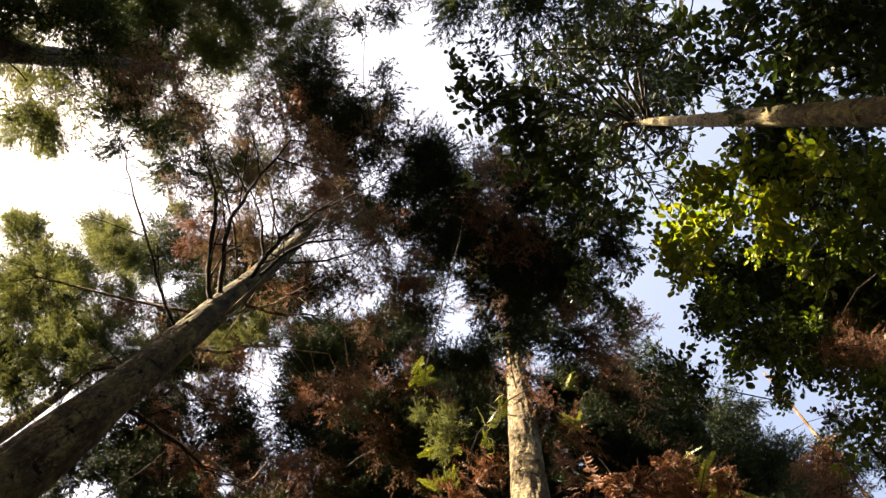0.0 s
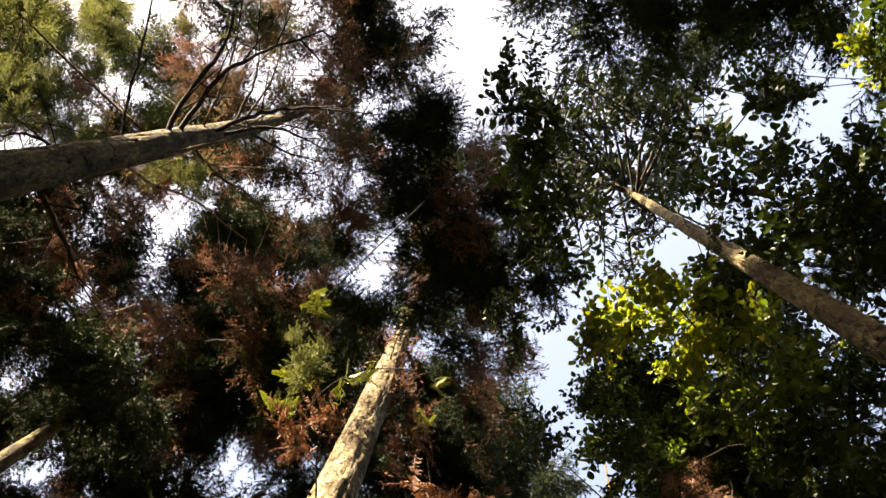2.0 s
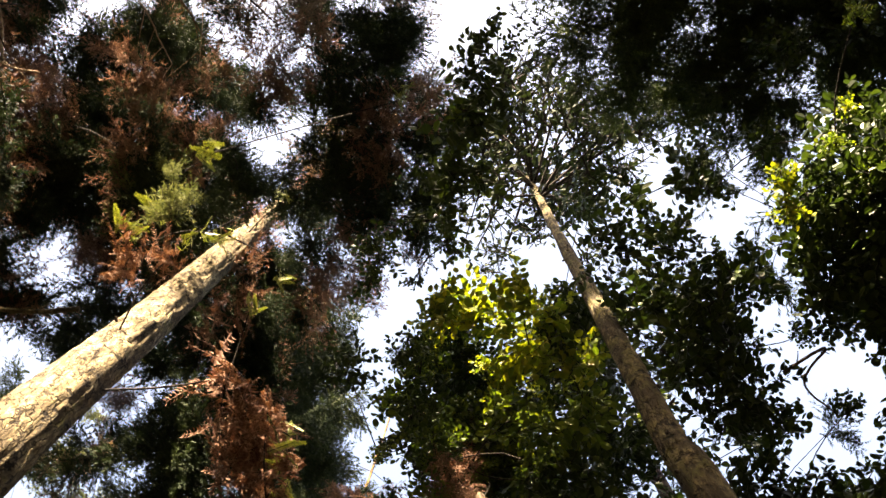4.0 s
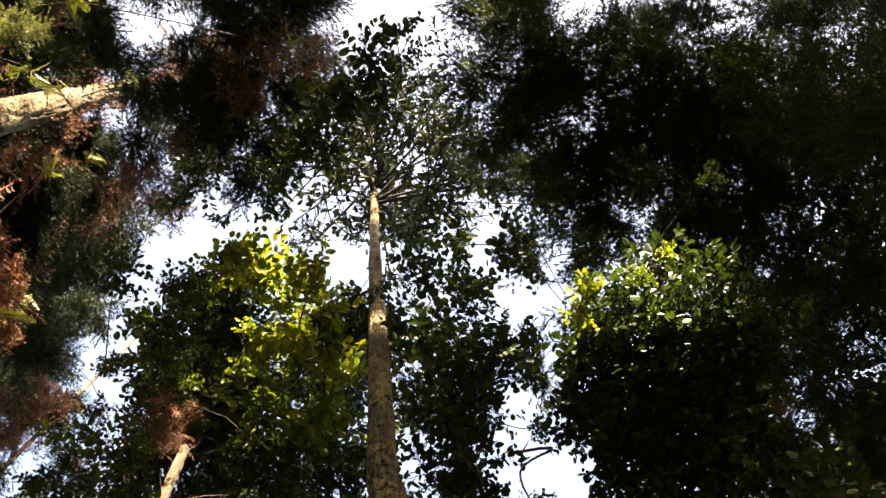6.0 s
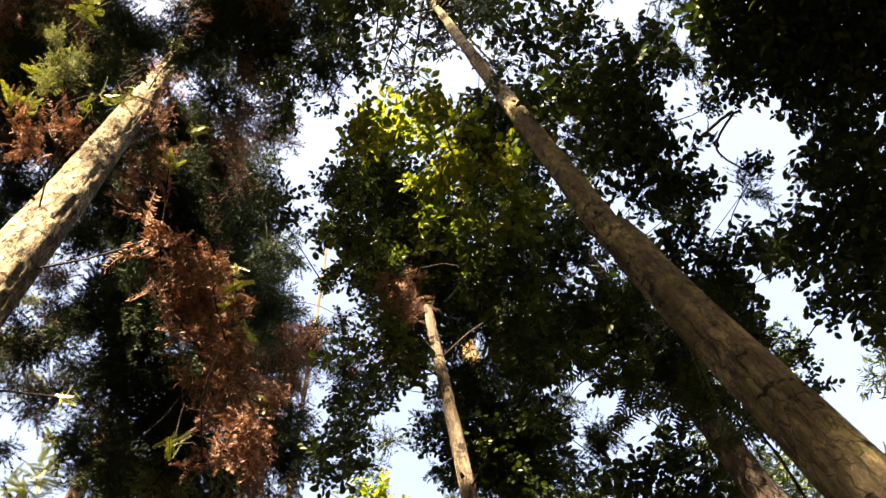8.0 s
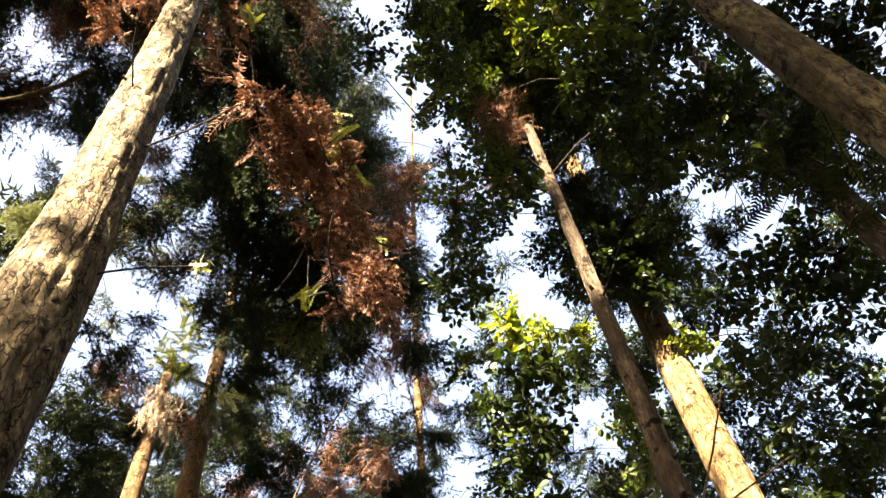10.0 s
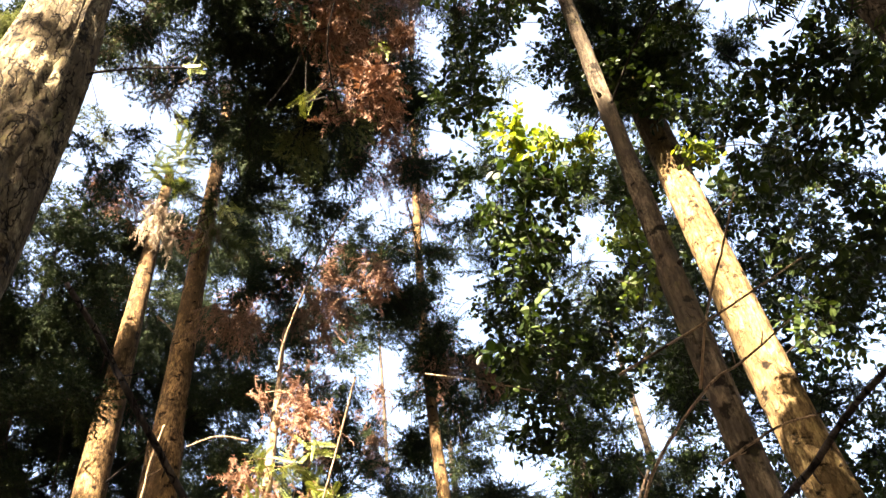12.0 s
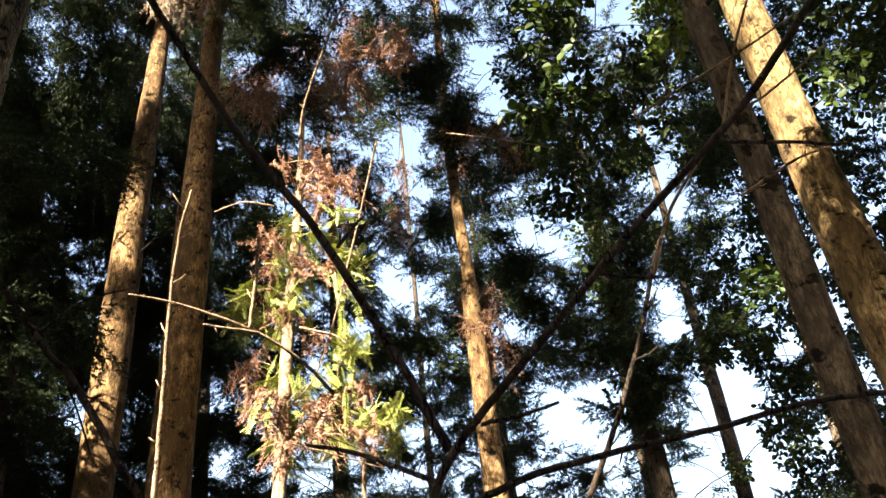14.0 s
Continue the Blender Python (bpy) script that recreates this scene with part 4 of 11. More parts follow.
more_limbs_q = [
    (146, 2.08, 14.73, 0.20, "k"), (125, 3.11, 14.74, 0.15, "b"), (151, 3.40, 14.75, 0.10, "k"), (-164, 5.06, 14.78, 0.21, "n"),
    (-169, 4.60, 14.80, 0.30, "n"), (118, 2.65, 14.80, 0.24, "b"), (151, 3.76, 14.81, 0.13, "v"), (-118, 1.63, 14.81, 0.40, "k"),
    (-124, 0.85, 14.86, 0.30, "b"), (-144, 1.01, 14.89, 0.34, "k"), (79, 1.47, 14.90, 0.52, "k"), (-169, 4.73, 14.95, 0.32, "b"),
    (114, 2.43, 14.97, 0.23, "k"), (-166, 5.22, 15.01, 0.43, "n"), (81, 2.20, 15.03, 0.45, "k"), (124, 3.36, 15.06, 0.15, "b"),
    (-168, 4.39, 15.11, 0.60, "n"), (63, 1.75, 15.12, 0.51, "k"),
]
more_limbs_r = [
    (112, 2.78, 15.15, 0.46, "k"), (148, 3.60, 15.16, 0.14, "v"), (89, 1.47, 15.20, 0.39, "b"), (150, 3.53, 15.22, 0.21, "k"),
    (103, 2.08, 15.27, 0.27, "k"), (74, 2.11, 15.28, 0.56, "k"), (91, 0.93, 15.38, 0.51, "k"), (-75, 0.27, 15.39, 0.47, "k"),
    (96, 2.02, 15.42, 0.24, "n"), (90, 1.64, 15.45, 0.24, "n"), (148, 3.65, 15.46, 0.14, "v"), (121, 1.23, 15.47, 0.38, "k"),
    (124, 3.49, 15.47, 0.31, "b"), (89, 1.87, 15.47, 0.24, "n"), (94, 2.39, 15.49, 0.51, "k"), (140, 1.94, 15.51, 0.21, "k"),
    (114, 1.70, 15.54, 0.40, "b"), (94, 1.91, 15.55, 0.49, "n"),
]
more_limbs_s = [
    (83, 2.09, 15.55, 0.55, "k"), (101, 0.89, 15.69, 0.38, "k"), (107, 2.74, 15.73, 0.52, "b"), (133, 4.63, 15.73, 0.48, "b"),
    (100, 1.62, 15.80, 0.45, "b"), (125, 3.34, 15.81, 0.35, "k"), (-174, 5.10, 15.82, 0.69, "b"), (-20, 3.61, 15.85, 0.52, "n"),
    (118, 3.02, 15.87, 0.45, "b"), (99, 1.34, 15.89, 0.52, "k"), (123, 2.63, 15.94, 0.22, "b"), (145, 2.47, 15.98, 0.23, "b"),
    (108, 2.24, 16.01, 0.53, "k"), (142, 2.15, 16.03, 0.23, "b"), (128, 1.59, 16.09, 0.29, "b"), (101, 2.12, 16.10, 0.28, "k"),
    (141, 1.94, 16.12, 0.22, "k"), (116, 2.49, 16.13, 0.45, "b"),
]
more_limbs_t = [
    (104, 2.07, 16.22, 0.57, "k"), (137, 2.35, 16.22, 0.46, "b"), (133, 2.36, 16.25, 0.29, "k"), (127, 2.47, 16.25, 0.44, "b"),
    (137, 2.09, 16.34, 0.46, "k"), (133, 1.78, 16.63, 0.44, "n"), (126, 3.50, 16.90, 0.57, "k"), (132, 2.73, 16.96, 0.31, "k"),
    (135, 3.60, 17.09, 0.31, "b"), (132, 4.81, 17.16, 0.53, "b"), (128, 2.97, 17.34, 0.63, "k"), (134, 3.48, 17.70, 0.43, "k"),
    (137, 4.32, 17.79, 0.46, "c"), (134, 5.08, 17.82, 0.36, "c"), (144, 4.44, 17.96, 0.48, "c"), (-19, 2.68, 18.09, 0.66, "n"),
    (133, 1.99, 18.36, 0.50, "k"), (140, 4.52, 18.53, 0.34, "v"),
]
more_limbs_u = [
    (144, 4.15, 19.07, 0.59, "n"),
]
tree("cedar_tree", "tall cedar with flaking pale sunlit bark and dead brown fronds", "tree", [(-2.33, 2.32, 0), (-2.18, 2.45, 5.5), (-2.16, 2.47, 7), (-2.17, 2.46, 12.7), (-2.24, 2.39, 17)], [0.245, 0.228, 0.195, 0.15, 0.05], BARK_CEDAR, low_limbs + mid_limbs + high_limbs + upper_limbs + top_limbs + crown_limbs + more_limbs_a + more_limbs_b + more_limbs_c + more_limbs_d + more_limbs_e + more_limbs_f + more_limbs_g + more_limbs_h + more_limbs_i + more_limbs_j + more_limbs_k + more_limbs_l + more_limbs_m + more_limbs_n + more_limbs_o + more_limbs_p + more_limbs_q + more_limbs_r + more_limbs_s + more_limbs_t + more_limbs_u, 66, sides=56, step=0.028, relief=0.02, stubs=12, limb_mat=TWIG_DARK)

# slim straight conifer with scarred mossy bark and a bare twiggy crown
low_limbs = [
    (-135, 1.94, 16.62, 0.48, "r"), (-92, 0.55, 16.64, 0.58, "r"), (-151, 1.77, 16.72, 0.67, "r"),
    (-98, 0.86, 16.91, 0.49, "r"), (-16, 0.37, 16.95, 0.39, "r"), (-141, 1.22, 17.00, 0.59, "r"), (73, 0.76, 17.03, 0.49, "r"),
    (-169, 1.50, 17.09, 0.59, "r"), (116, 1.07, 18.06, 0.62, "r"), (120, 1.89, 18.11, 0.52, "r"), (-174, 1.56, 18.65, 0.65, "r"),
    (125, 1.39, 18.70, 0.65, "r"), (159, 1.32, 19.03, 0.66, "r"), (163, 1.88, 19.05, 0.55, "r"), (172, 0.42, 19.53, 1.36, "r"),
    (88, 1.42, 20.64, 0.34, "r"), (141, 1.32, 20.64, 0.34, "r"),
]
mid_limbs = [
    (164, 1.85, 20.64, 0.42, "r"), (-173, 2.15, 20.64, 0.42, "r"), (114, 1.95, 20.64, 0.42, "r"), (32, 1.28, 20.64, 0.34, "r"),
    (-126, 2.33, 20.64, 0.43, "r"), (-72, 1.43, 20.64, 0.34, "r"), (6, 1.89, 20.64, 0.43, "r"), (-22, 1.40, 20.64, 0.34, "r"),
    (-99, 1.97, 20.64, 0.43, "r"), (-149, 1.60, 20.64, 0.34, "r"), (-46, 2.11, 20.64, 0.43, "r"), (60, 1.93, 20.64, 0.42, "r"),
]
# Trunk bark is darkened where canopy shade is missing.
tree("conifer_tree", "slim straight conifer with scarred mossy bark and a bare twiggy crown", "tree", [(1.46, 1.22, 0), (1.42, 1.43, 5), (1.45, 1.51, 7), (2.01, 1.93, 20.44)], [0.122, 0.09, 0.076, 0.068, 0.055], BARK_MOSSY_SHADED, low_limbs + mid_limbs, 67, sides=56, step=0.028, relief=0.012, chain=0, stout=2.6, stubs=12, limb_mat=TWIG_DARK)

# dark broadleaf tree with yellow-green leaves coloured as if catching the sun
low_limbs = [
    (148, 1.25, 5.09, 0.23, "e"), (135, 1.60, 5.12, 0.16, "e"), (143, 1.30, 5.14, 0.18, "e"), (132, 1.65, 5.15, 0.18, "e"),
    (148, 1.36, 5.17, 0.23, "e"), (131, 1.75, 5.23, 0.18, "e"), (140, 0.15, 7.30, 0.26, "k"), (-151, 0.69, 7.35, 0.22, "l"),
    (175, 1.53, 7.41, 0.27, "s"), (-152, 1.08, 7.42, 0.22, "l"), (164, 1.47, 7.47, 0.32, "s"), (125, 2.93, 7.51, 0.16, "y"),
    (133, 2.34, 7.51, 0.21, "y"), (170, 1.81, 7.55, 0.24, "s"), (-172, 0.87, 7.56, 0.29, "l"), (133, 0.61, 7.58, 0.22, "k"),
    (128, 2.94, 7.61, 0.18, "y"), (137, 2.66, 7.62, 0.21, "y"),
]
mid_limbs = [
    (157, 1.80, 7.64, 0.33, "s"), (171, 2.30, 7.67, 0.20, "s"), (166, 2.12, 7.68, 0.27, "s"), (-171, 1.34, 7.69, 0.14, "l"),
    (121, 2.14, 7.74, 0.09, "y"), (168, 2.49, 7.76, 0.09, "s"), (151, 2.10, 7.77, 0.20, "s"), (157, 2.18, 7.77, 0.29, "s"),
    (127, 2.18, 7.77, 0.17, "y"), (136, 2.00, 7.78, 0.17, "y"), (-94, 2.69, 7.78, 0.34, "l"), (175, 1.38, 7.84, 0.29, "l"),
    (160, 2.54, 7.84, 0.29, "s"), (134, 2.23, 7.85, 0.19, "y"), (-110, 1.96, 7.86, 0.30, "l"), (69, 0.81, 7.88, 0.19, "m"),
    (-104, 1.61, 7.88, 0.23, "l"), (153, 2.56, 7.89, 0.29, "s"),
]
high_limbs = [
    (130, 2.49, 7.90, 0.19, "y"), (128, 2.73, 7.94, 0.17, "y"), (138, 2.29, 7.96, 0.23, "y"), (123, 2.33, 7.97, 0.09, "y"),
    (174, 1.87, 7.99, 0.13, "l"), (168, 1.74, 8.01, 0.33, "l"), (130, 2.73, 8.03, 0.23, "y"), (175, 2.28, 8.07, 0.22, "l"),
    (168, 2.11, 8.11, 0.22, "l"), (-89, 2.38, 8.13, 0.26, "l"), (-130, 0.92, 8.13, 0.14, "l"), (-90, 0.90, 8.16, 0.21, "l"),
    (102, 0.94, 8.16, 0.19, "m"), (158, 2.03, 8.17, 0.24, "l"), (141, 1.80, 8.26, 0.20, "y"), (-143, 1.61, 8.29, 0.12, "l"),
    (98, 2.14, 8.31, 0.10, "b"), (-30, 1.81, 8.38, 0.16, "s"),
]
upper_limbs = [
    (107, 2.37, 8.39, 0.14, "l"), (-77, 1.34, 8.39, 0.16, "l"), (95, 2.21, 8.40, 0.13, "l"), (96, 2.60, 8.40, 0.10, "m"),
    (-112, 1.57, 8.41, 0.25, "l"), (122, 1.15, 8.43, 0.28, "m"), (97, 2.54, 8.47, 0.09, "l"), (102, 2.25, 8.49, 0.09, "m"),
    (103, 2.46, 8.51, 0.19, "m"), (134, 1.45, 8.51, 0.19, "m"), (95, 2.12, 8.53, 0.11, "b"), (103, 1.30, 8.55, 0.10, "m"),
    (128, 1.12, 8.58, 0.27, "l"), (104, 2.54, 8.60, 0.21, "l"), (-101, 0.94, 8.62, 0.21, "l"), (119, 1.44, 8.66, 0.11, "m"),
    (115, 1.55, 8.67, 0.11, "m"), (-63, 1.41, 8.72, 0.18, "s"),
]
top_limbs = [
    (114, 2.61, 8.72, 0.11, "l"), (110, 1.07, 8.76, 0.20, "m"), (99, 2.30, 8.77, 0.13, "l"), (-60, 1.13, 8.79, 0.25, "l"),
    (109, 2.51, 8.85, 0.10, "m"), (110, 2.72, 8.90, 0.10, "l"), (120, 0.57, 8.90, 0.29, "l"), (110, 2.65, 8.92, 0.11, "l"),
    (147, 1.41, 8.96, 0.17, "s"), (101, 2.64, 8.98, 0.17, "m"), (-17, 1.46, 9.00, 0.08, "s"), (127, 1.33, 9.01, 0.30, "l"),
    (113, 2.64, 9.02, 0.11, "l"), (-6, 0.79, 9.02, 0.31, "s"), (166, 0.51, 9.04, 0.25, "l"), (163, 2.43, 9.05, 0.17, "s"),
    (-86, 3.34, 9.06, 0.34, "l"), (93, 1.09, 9.10, 0.16, "m"),
]
crown_limbs = [
    (-58, 1.07, 9.10, 0.34, "l"), (41, 1.16, 9.14, 0.22, "m"), (-162, 1.54, 9.15, 0.20, "s"), (149, 0.60, 9.23, 0.27, "s"),
    (153, 1.68, 9.27, 0.23, "l"), (147, 1.96, 9.33, 0.17, "s"), (-91, 1.84, 9.34, 0.22, "l"), (-102, 3.54, 9.36, 0.29, "l"),
    (161, 1.78, 9.39, 0.24, "s"), (-102, 4.32, 9.46, 0.43, "l"), (118, 1.37, 9.50, 0.12, "y"),
    (-120, 1.01, 9.54, 0.28, "s"), (140, 1.52, 9.57, 0.23, "l"), (-40, 1.54, 9.62, 0.16, "s"), (-85, 0.41, 9.68, 0.29, "l"),
    (-144, 1.90, 9.73, 0.11, "l"), (148, 1.04, 9.75, 0.26, "l"),
]
more_limbs_a = [
    (158, 2.91, 9.77, 0.13, "s"), (171, 1.73, 9.77, 0.22, "s"), (83, 1.85, 9.81, 0.13, "b"), (173, 2.18, 9.83, 0.21, "l"),
    (74, 1.92, 9.83, 0.16, "l"), (121, 1.25, 9.85, 0.26, "l"), (75, 1.29, 9.88, 0.12, "m"), (150, 1.55, 9.89, 0.29, "l"),
    (100, 1.28, 9.90, 0.13, "m"), (77, 1.97, 9.91, 0.13, "b"), (83, 1.39, 9.92, 0.17, "m"), (-108, 2.80, 9.93, 0.26, "l"),
    (-39, 1.29, 9.94, 0.33, "l"), (70, 1.97, 9.94, 0.16, "l"), (88, 1.30, 9.96, 0.17, "m"), (66, 1.85, 10.02, 0.32, "l"),
    (71, 1.92, 10.03, 0.16, "l"), (89, 1.94, 10.03, 0.19, "l"),
]
more_limbs_b = [
    (82, 1.31, 10.05, 0.12, "m"), (76, 1.18, 10.08, 0.24, "m"), (163, 2.81, 10.09, 0.18, "s"), (89, 1.90, 10.11, 0.12, "m"),
    (80, 1.60, 10.11, 0.19, "l"), (90, 1.64, 10.11, 0.13, "m"), (89, 1.87, 10.11, 0.12, "m"), (89, 1.58, 10.12, 0.13, "m"),
    (62, 1.05, 10.12, 0.29, "l"), (74, 1.19, 10.13, 0.35, "m"), (134, 0.17, 10.13, 0.30, "s"), (77, 1.96, 10.17, 0.27, "b"),
    (153, 3.12, 10.19, 0.18, "s"), (79, 2.27, 10.20, 0.21, "l"), (104, 1.56, 10.23, 0.17, "y"), (-42, 1.13, 10.23, 0.34, "l"),
    (86, 2.02, 10.24, 0.24, "m"), (-85, 3.28, 10.25, 0.36, "l"),
]
more_limbs_c = [
    (101, 1.10, 10.26, 0.27, "m"), (83, 1.73, 10.26, 0.38, "l"), (91, 1.55, 10.26, 0.27, "m"), (99, 2.26, 10.27, 0.17, "l"),
    (89, 2.28, 10.29, 0.18, "l"), (93, 1.27, 10.31, 0.38, "m"), (136, 0.61, 10.31, 0.25, "l"), (-106, 1.05, 10.31, 0.19, "l"),
    (92, 2.12, 10.40, 0.35, "l"), (99, 2.27, 10.43, 0.24, "y"), (104, 2.30, 10.44, 0.17, "y"), (-165, 0.38, 10.52, 0.28, "s"),
    (100, 2.46, 10.52, 0.27, "l"), (97, 1.86, 11.00, 0.25, "y"), (93, 1.65, 11.00, 0.38, "y"), (128, 1.05, 11.15, 0.30, "l"),
    (104, 2.05, 11.16, 0.38, "y"), (158, 2.34, 11.33, 0.36, "s"),
]
tree("broadleaf_tree", "dark broadleaf tree with yellow-green leaves coloured as if catching the sun", "tree", [(2.62, 3.28, 0), (2.65, 3.26, 4.8), (2.64, 3.26, 6), (2.59, 3.31, 9.5)], [0.125, 0.11, 0.06], BARK_DARK, low_limbs + mid_limbs + high_limbs + upper_limbs + top_limbs + crown_limbs + more_limbs_a + more_limbs_b + more_limbs_c, 117, stubs=0, limb_mat=TWIG_DARK)

# thin leaning grey-brown trunk with leafy side twigs
low_limbs = [
    (-4, 1.73, 5.84, 0.11, "l"), (24, 1.98, 5.92, 0.22, "l"), (17, 1.77, 6.04, 0.29, "l"), (-9, 1.48, 6.14, 0.22, "m"), (23, 1.59, 6.32, 0.29, "s"),
    (-9, 1.19, 6.46, 0.20, "m"), (23, 1.34, 6.56, 0.29, "l"), (11, 0.47, 6.62, 0.14, "y"), (41, 0.58, 6.70, 0.19, "y"), (-140, 0.76, 6.75, 0.19, "l"),
    (37, 1.33, 6.75, 0.15, "l"), (57, 0.69, 6.77, 0.19, "y"), (17, 0.97, 6.82, 0.20, "l"), (33, 1.08, 6.87, 0.24, "l"), (-44, 3.80, 6.93, 0.21, "n"),
    (-160, 0.94, 6.96, 0.21, "l"), (-163, 1.29, 7.11, 0.19, "l"), (-173, 1.21, 7.14, 0.21, "l"),
]
mid_limbs = [
    (164, 1.20, 7.23, 0.07, "b"), (-173, 1.51, 7.25, 0.23, "m"), (175, 1.50, 7.29, 0.21, "m"), (-173, 1.03, 7.46, 0.09, "l"),
    (-112, 1.26, 7.50, 0.22, "m"), (-41, 4.54, 7.58, 0.17, "n"), (51, 1.05, 7.64, 0.21, "l"), (-162, 1.59, 7.65, 0.23, "m"),
    (-36, 4.34, 7.66, 0.18, "n"), (-124, 1.39, 7.66, 0.24, "l"), (-48, 3.19, 7.77, 0.16, "n"), (-178, 1.93, 7.84, 0.18, "l"),
    (76, 0.87, 7.90, 0.13, "l"), (-49, 3.81, 7.90, 0.21, "n"), (-45, 4.90, 7.90, 0.15, "n"), (-103, 1.05, 7.91, 0.23, "l"),
    (99, 0.34, 8.04, 0.23, "l"), (152, 0.67, 8.05, 0.07, "b"),
]
high_limbs = [
    (153, 0.65, 8.07, 0.08, "b"), (-26, 4.04, 8.10, 0.17, "n"), (110, 0.46, 8.14, 0.26, "m"), (98, 0.77, 8.14, 0.21, "m"),
    (114, 0.90, 8.18, 0.11, "s"), (156, 0.88, 8.25, 0.08, "s"), (132, 0.79, 8.25, 0.17, "m"), (-138, 1.30, 8.28, 0.26, "l"),
    (141, 0.79, 8.28, 0.12, "b"), (146, 0.76, 8.31, 0.08, "s"), (140, 0.47, 8.34, 0.07, "b"), (155, 0.83, 8.35, 0.08, "s"),
    (136, 0.35, 8.39, 0.07, "b"), (-37, 4.33, 8.43, 0.19, "n"), (-106, 0.96, 8.44, 0.25, "m"), (-115, 0.67, 8.47, 0.08, "m"),
    (-27, 3.71, 8.53, 0.22, "n"), (-30, 2.60, 8.62, 0.19, "n"),
]
upper_limbs = [
    (147, 0.39, 8.65, 0.09, "b"), (-72, 2.67, 8.68, 0.08, "n"), (115, 1.06, 8.70, 0.09, "m"), (139, 0.67, 8.85, 0.14, "l"),
    (135, 0.85, 8.86, 0.22, "l"), (148, 0.70, 8.90, 0.13, "m"), (-31, 2.86, 8.91, 0.15, "n"), (111, 0.10, 9.02, 0.08, "b"),
    (128, 1.74, 9.05, 0.26, "l"), (-75, 3.49, 9.12, 0.15, "n"), (127, 0.39, 9.20, 0.13, "d"), (-35, 2.66, 9.30, 0.18, "n"),
    (-30, 0.95, 9.32, 0.26, "k"), (114, 0.16, 9.45, 0.10, "b"), (-67, 0.72, 9.45, 0.10, "m"), (-49, 4.18, 9.45, 0.18, "n"),
    (-135, 2.83, 9.52, 0.24, "k"), (-108, 3.35, 9.58, 0.14, "k"),
]
top_limbs = [
    (-13, 0.62, 9.59, 0.27, "l"), (23, 0.41, 9.62, 0.22, "l"), (-73, 2.47, 9.62, 0.16, "n"), (-162, 1.80, 9.63, 0.28, "l"),
    (-60, 0.64, 9.65, 0.17, "l"), (-35, 4.29, 9.65, 0.36, "n"), (-38, 2.33, 9.65, 0.18, "n"), (-47, 0.34, 9.67, 0.17, "l"),
    (-87, 0.61, 9.67, 0.17, "l"), (-111, 0.09, 9.70, 0.11, "m"), (-62, 0.90, 9.70, 0.20, "m"), (-32, 1.94, 9.77, 0.15, "n"),
    (-27, 0.19, 9.78, 0.11, "m"), (-45, 2.05, 9.80, 0.12, "n"), (-66, 0.23, 9.81, 0.13, "l"), (38, 1.34, 9.85, 0.12, "k"),
    (-22, 2.92, 9.85, 0.23, "n"), (20, 0.37, 9.86, 0.17, "b"),
]
crown_limbs = [
    (-85, 2.94, 9.86, 0.32, "k"), (-73, 0.87, 9.87, 0.25, "l"), (-66, 0.36, 9.87, 0.12, "m"), (-60, 0.20, 9.87, 0.12, "m"),
    (-63, 4.15, 9.88, 0.22, "n"), (-82, 0.34, 9.89, 0.26, "l"), (-131, 2.32, 9.90, 0.34, "k"), (-75, 0.29, 9.94, 0.23, "m"),
    (-10, 0.13, 9.95, 0.23, "m"), (-78, 1.40, 9.96, 0.26, "k"), (-2, 0.37, 10.01, 0.15, "b"), (84, 0.23, 10.01, 0.21, "s"),
    (154, 0.30, 10.02, 0.17, "l"), (43, 0.25, 10.02, 0.20, "b"), (-167, 0.32, 10.03, 0.10, "s"), (-32, 0.33, 10.03, 0.15, "d"),
    (-130, 0.35, 10.04, 0.10, "s"), (-38, 3.12, 10.06, 0.22, "n"),
]
more_limbs_a = [
    (-67, 3.38, 10.06, 0.16, "n"), (-148, 0.23, 10.07, 0.21, "s"), (-40, 0.39, 10.08, 0.18, "l"),
    (-53, 0.62, 10.15, 0.37, "l"), (45, 0.10, 10.15, 0.21, "d"), (138, 0.33, 10.20, 0.29, "m"), (141, 0.16, 10.23, 0.15, "d"),
    (-14, 1.98, 10.33, 0.25, "k"), (121, 0.25, 10.34, 0.17, "l"), (-33, 3.22, 10.35, 0.16, "n"), (-143, 0.73, 10.36, 0.32, "l"),
    (-44, 3.27, 10.38, 0.27, "k"), (96, 0.29, 10.38, 0.35, "l"), (119, 0.86, 10.39, 0.12, "l"), (-34, 0.41, 10.54, 0.32, "l"),
    (-73, 1.34, 10.55, 0.28, "k"), (-104, 0.35, 10.55, 0.33, "l"),
]
more_limbs_b = [
    (-61, 2.68, 10.60, 0.15, "n"), (49, 0.20, 10.65, 0.33, "l"), (170, 0.44, 10.69, 0.35, "l"), (155, 1.06, 10.81, 0.34, "l"),
    (150, 0.69, 10.85, 0.28, "l"), (-174, 0.70, 10.90, 0.33, "l"), (-38, 2.16, 11.16, 0.43, "k"), (10, 1.68, 11.25, 0.28, "b"),
    (-23, 2.21, 11.29, 0.34, "n"), (-34, 1.36, 11.29, 0.40, "k"), (-45, 2.68, 11.61, 0.21, "n"),
]
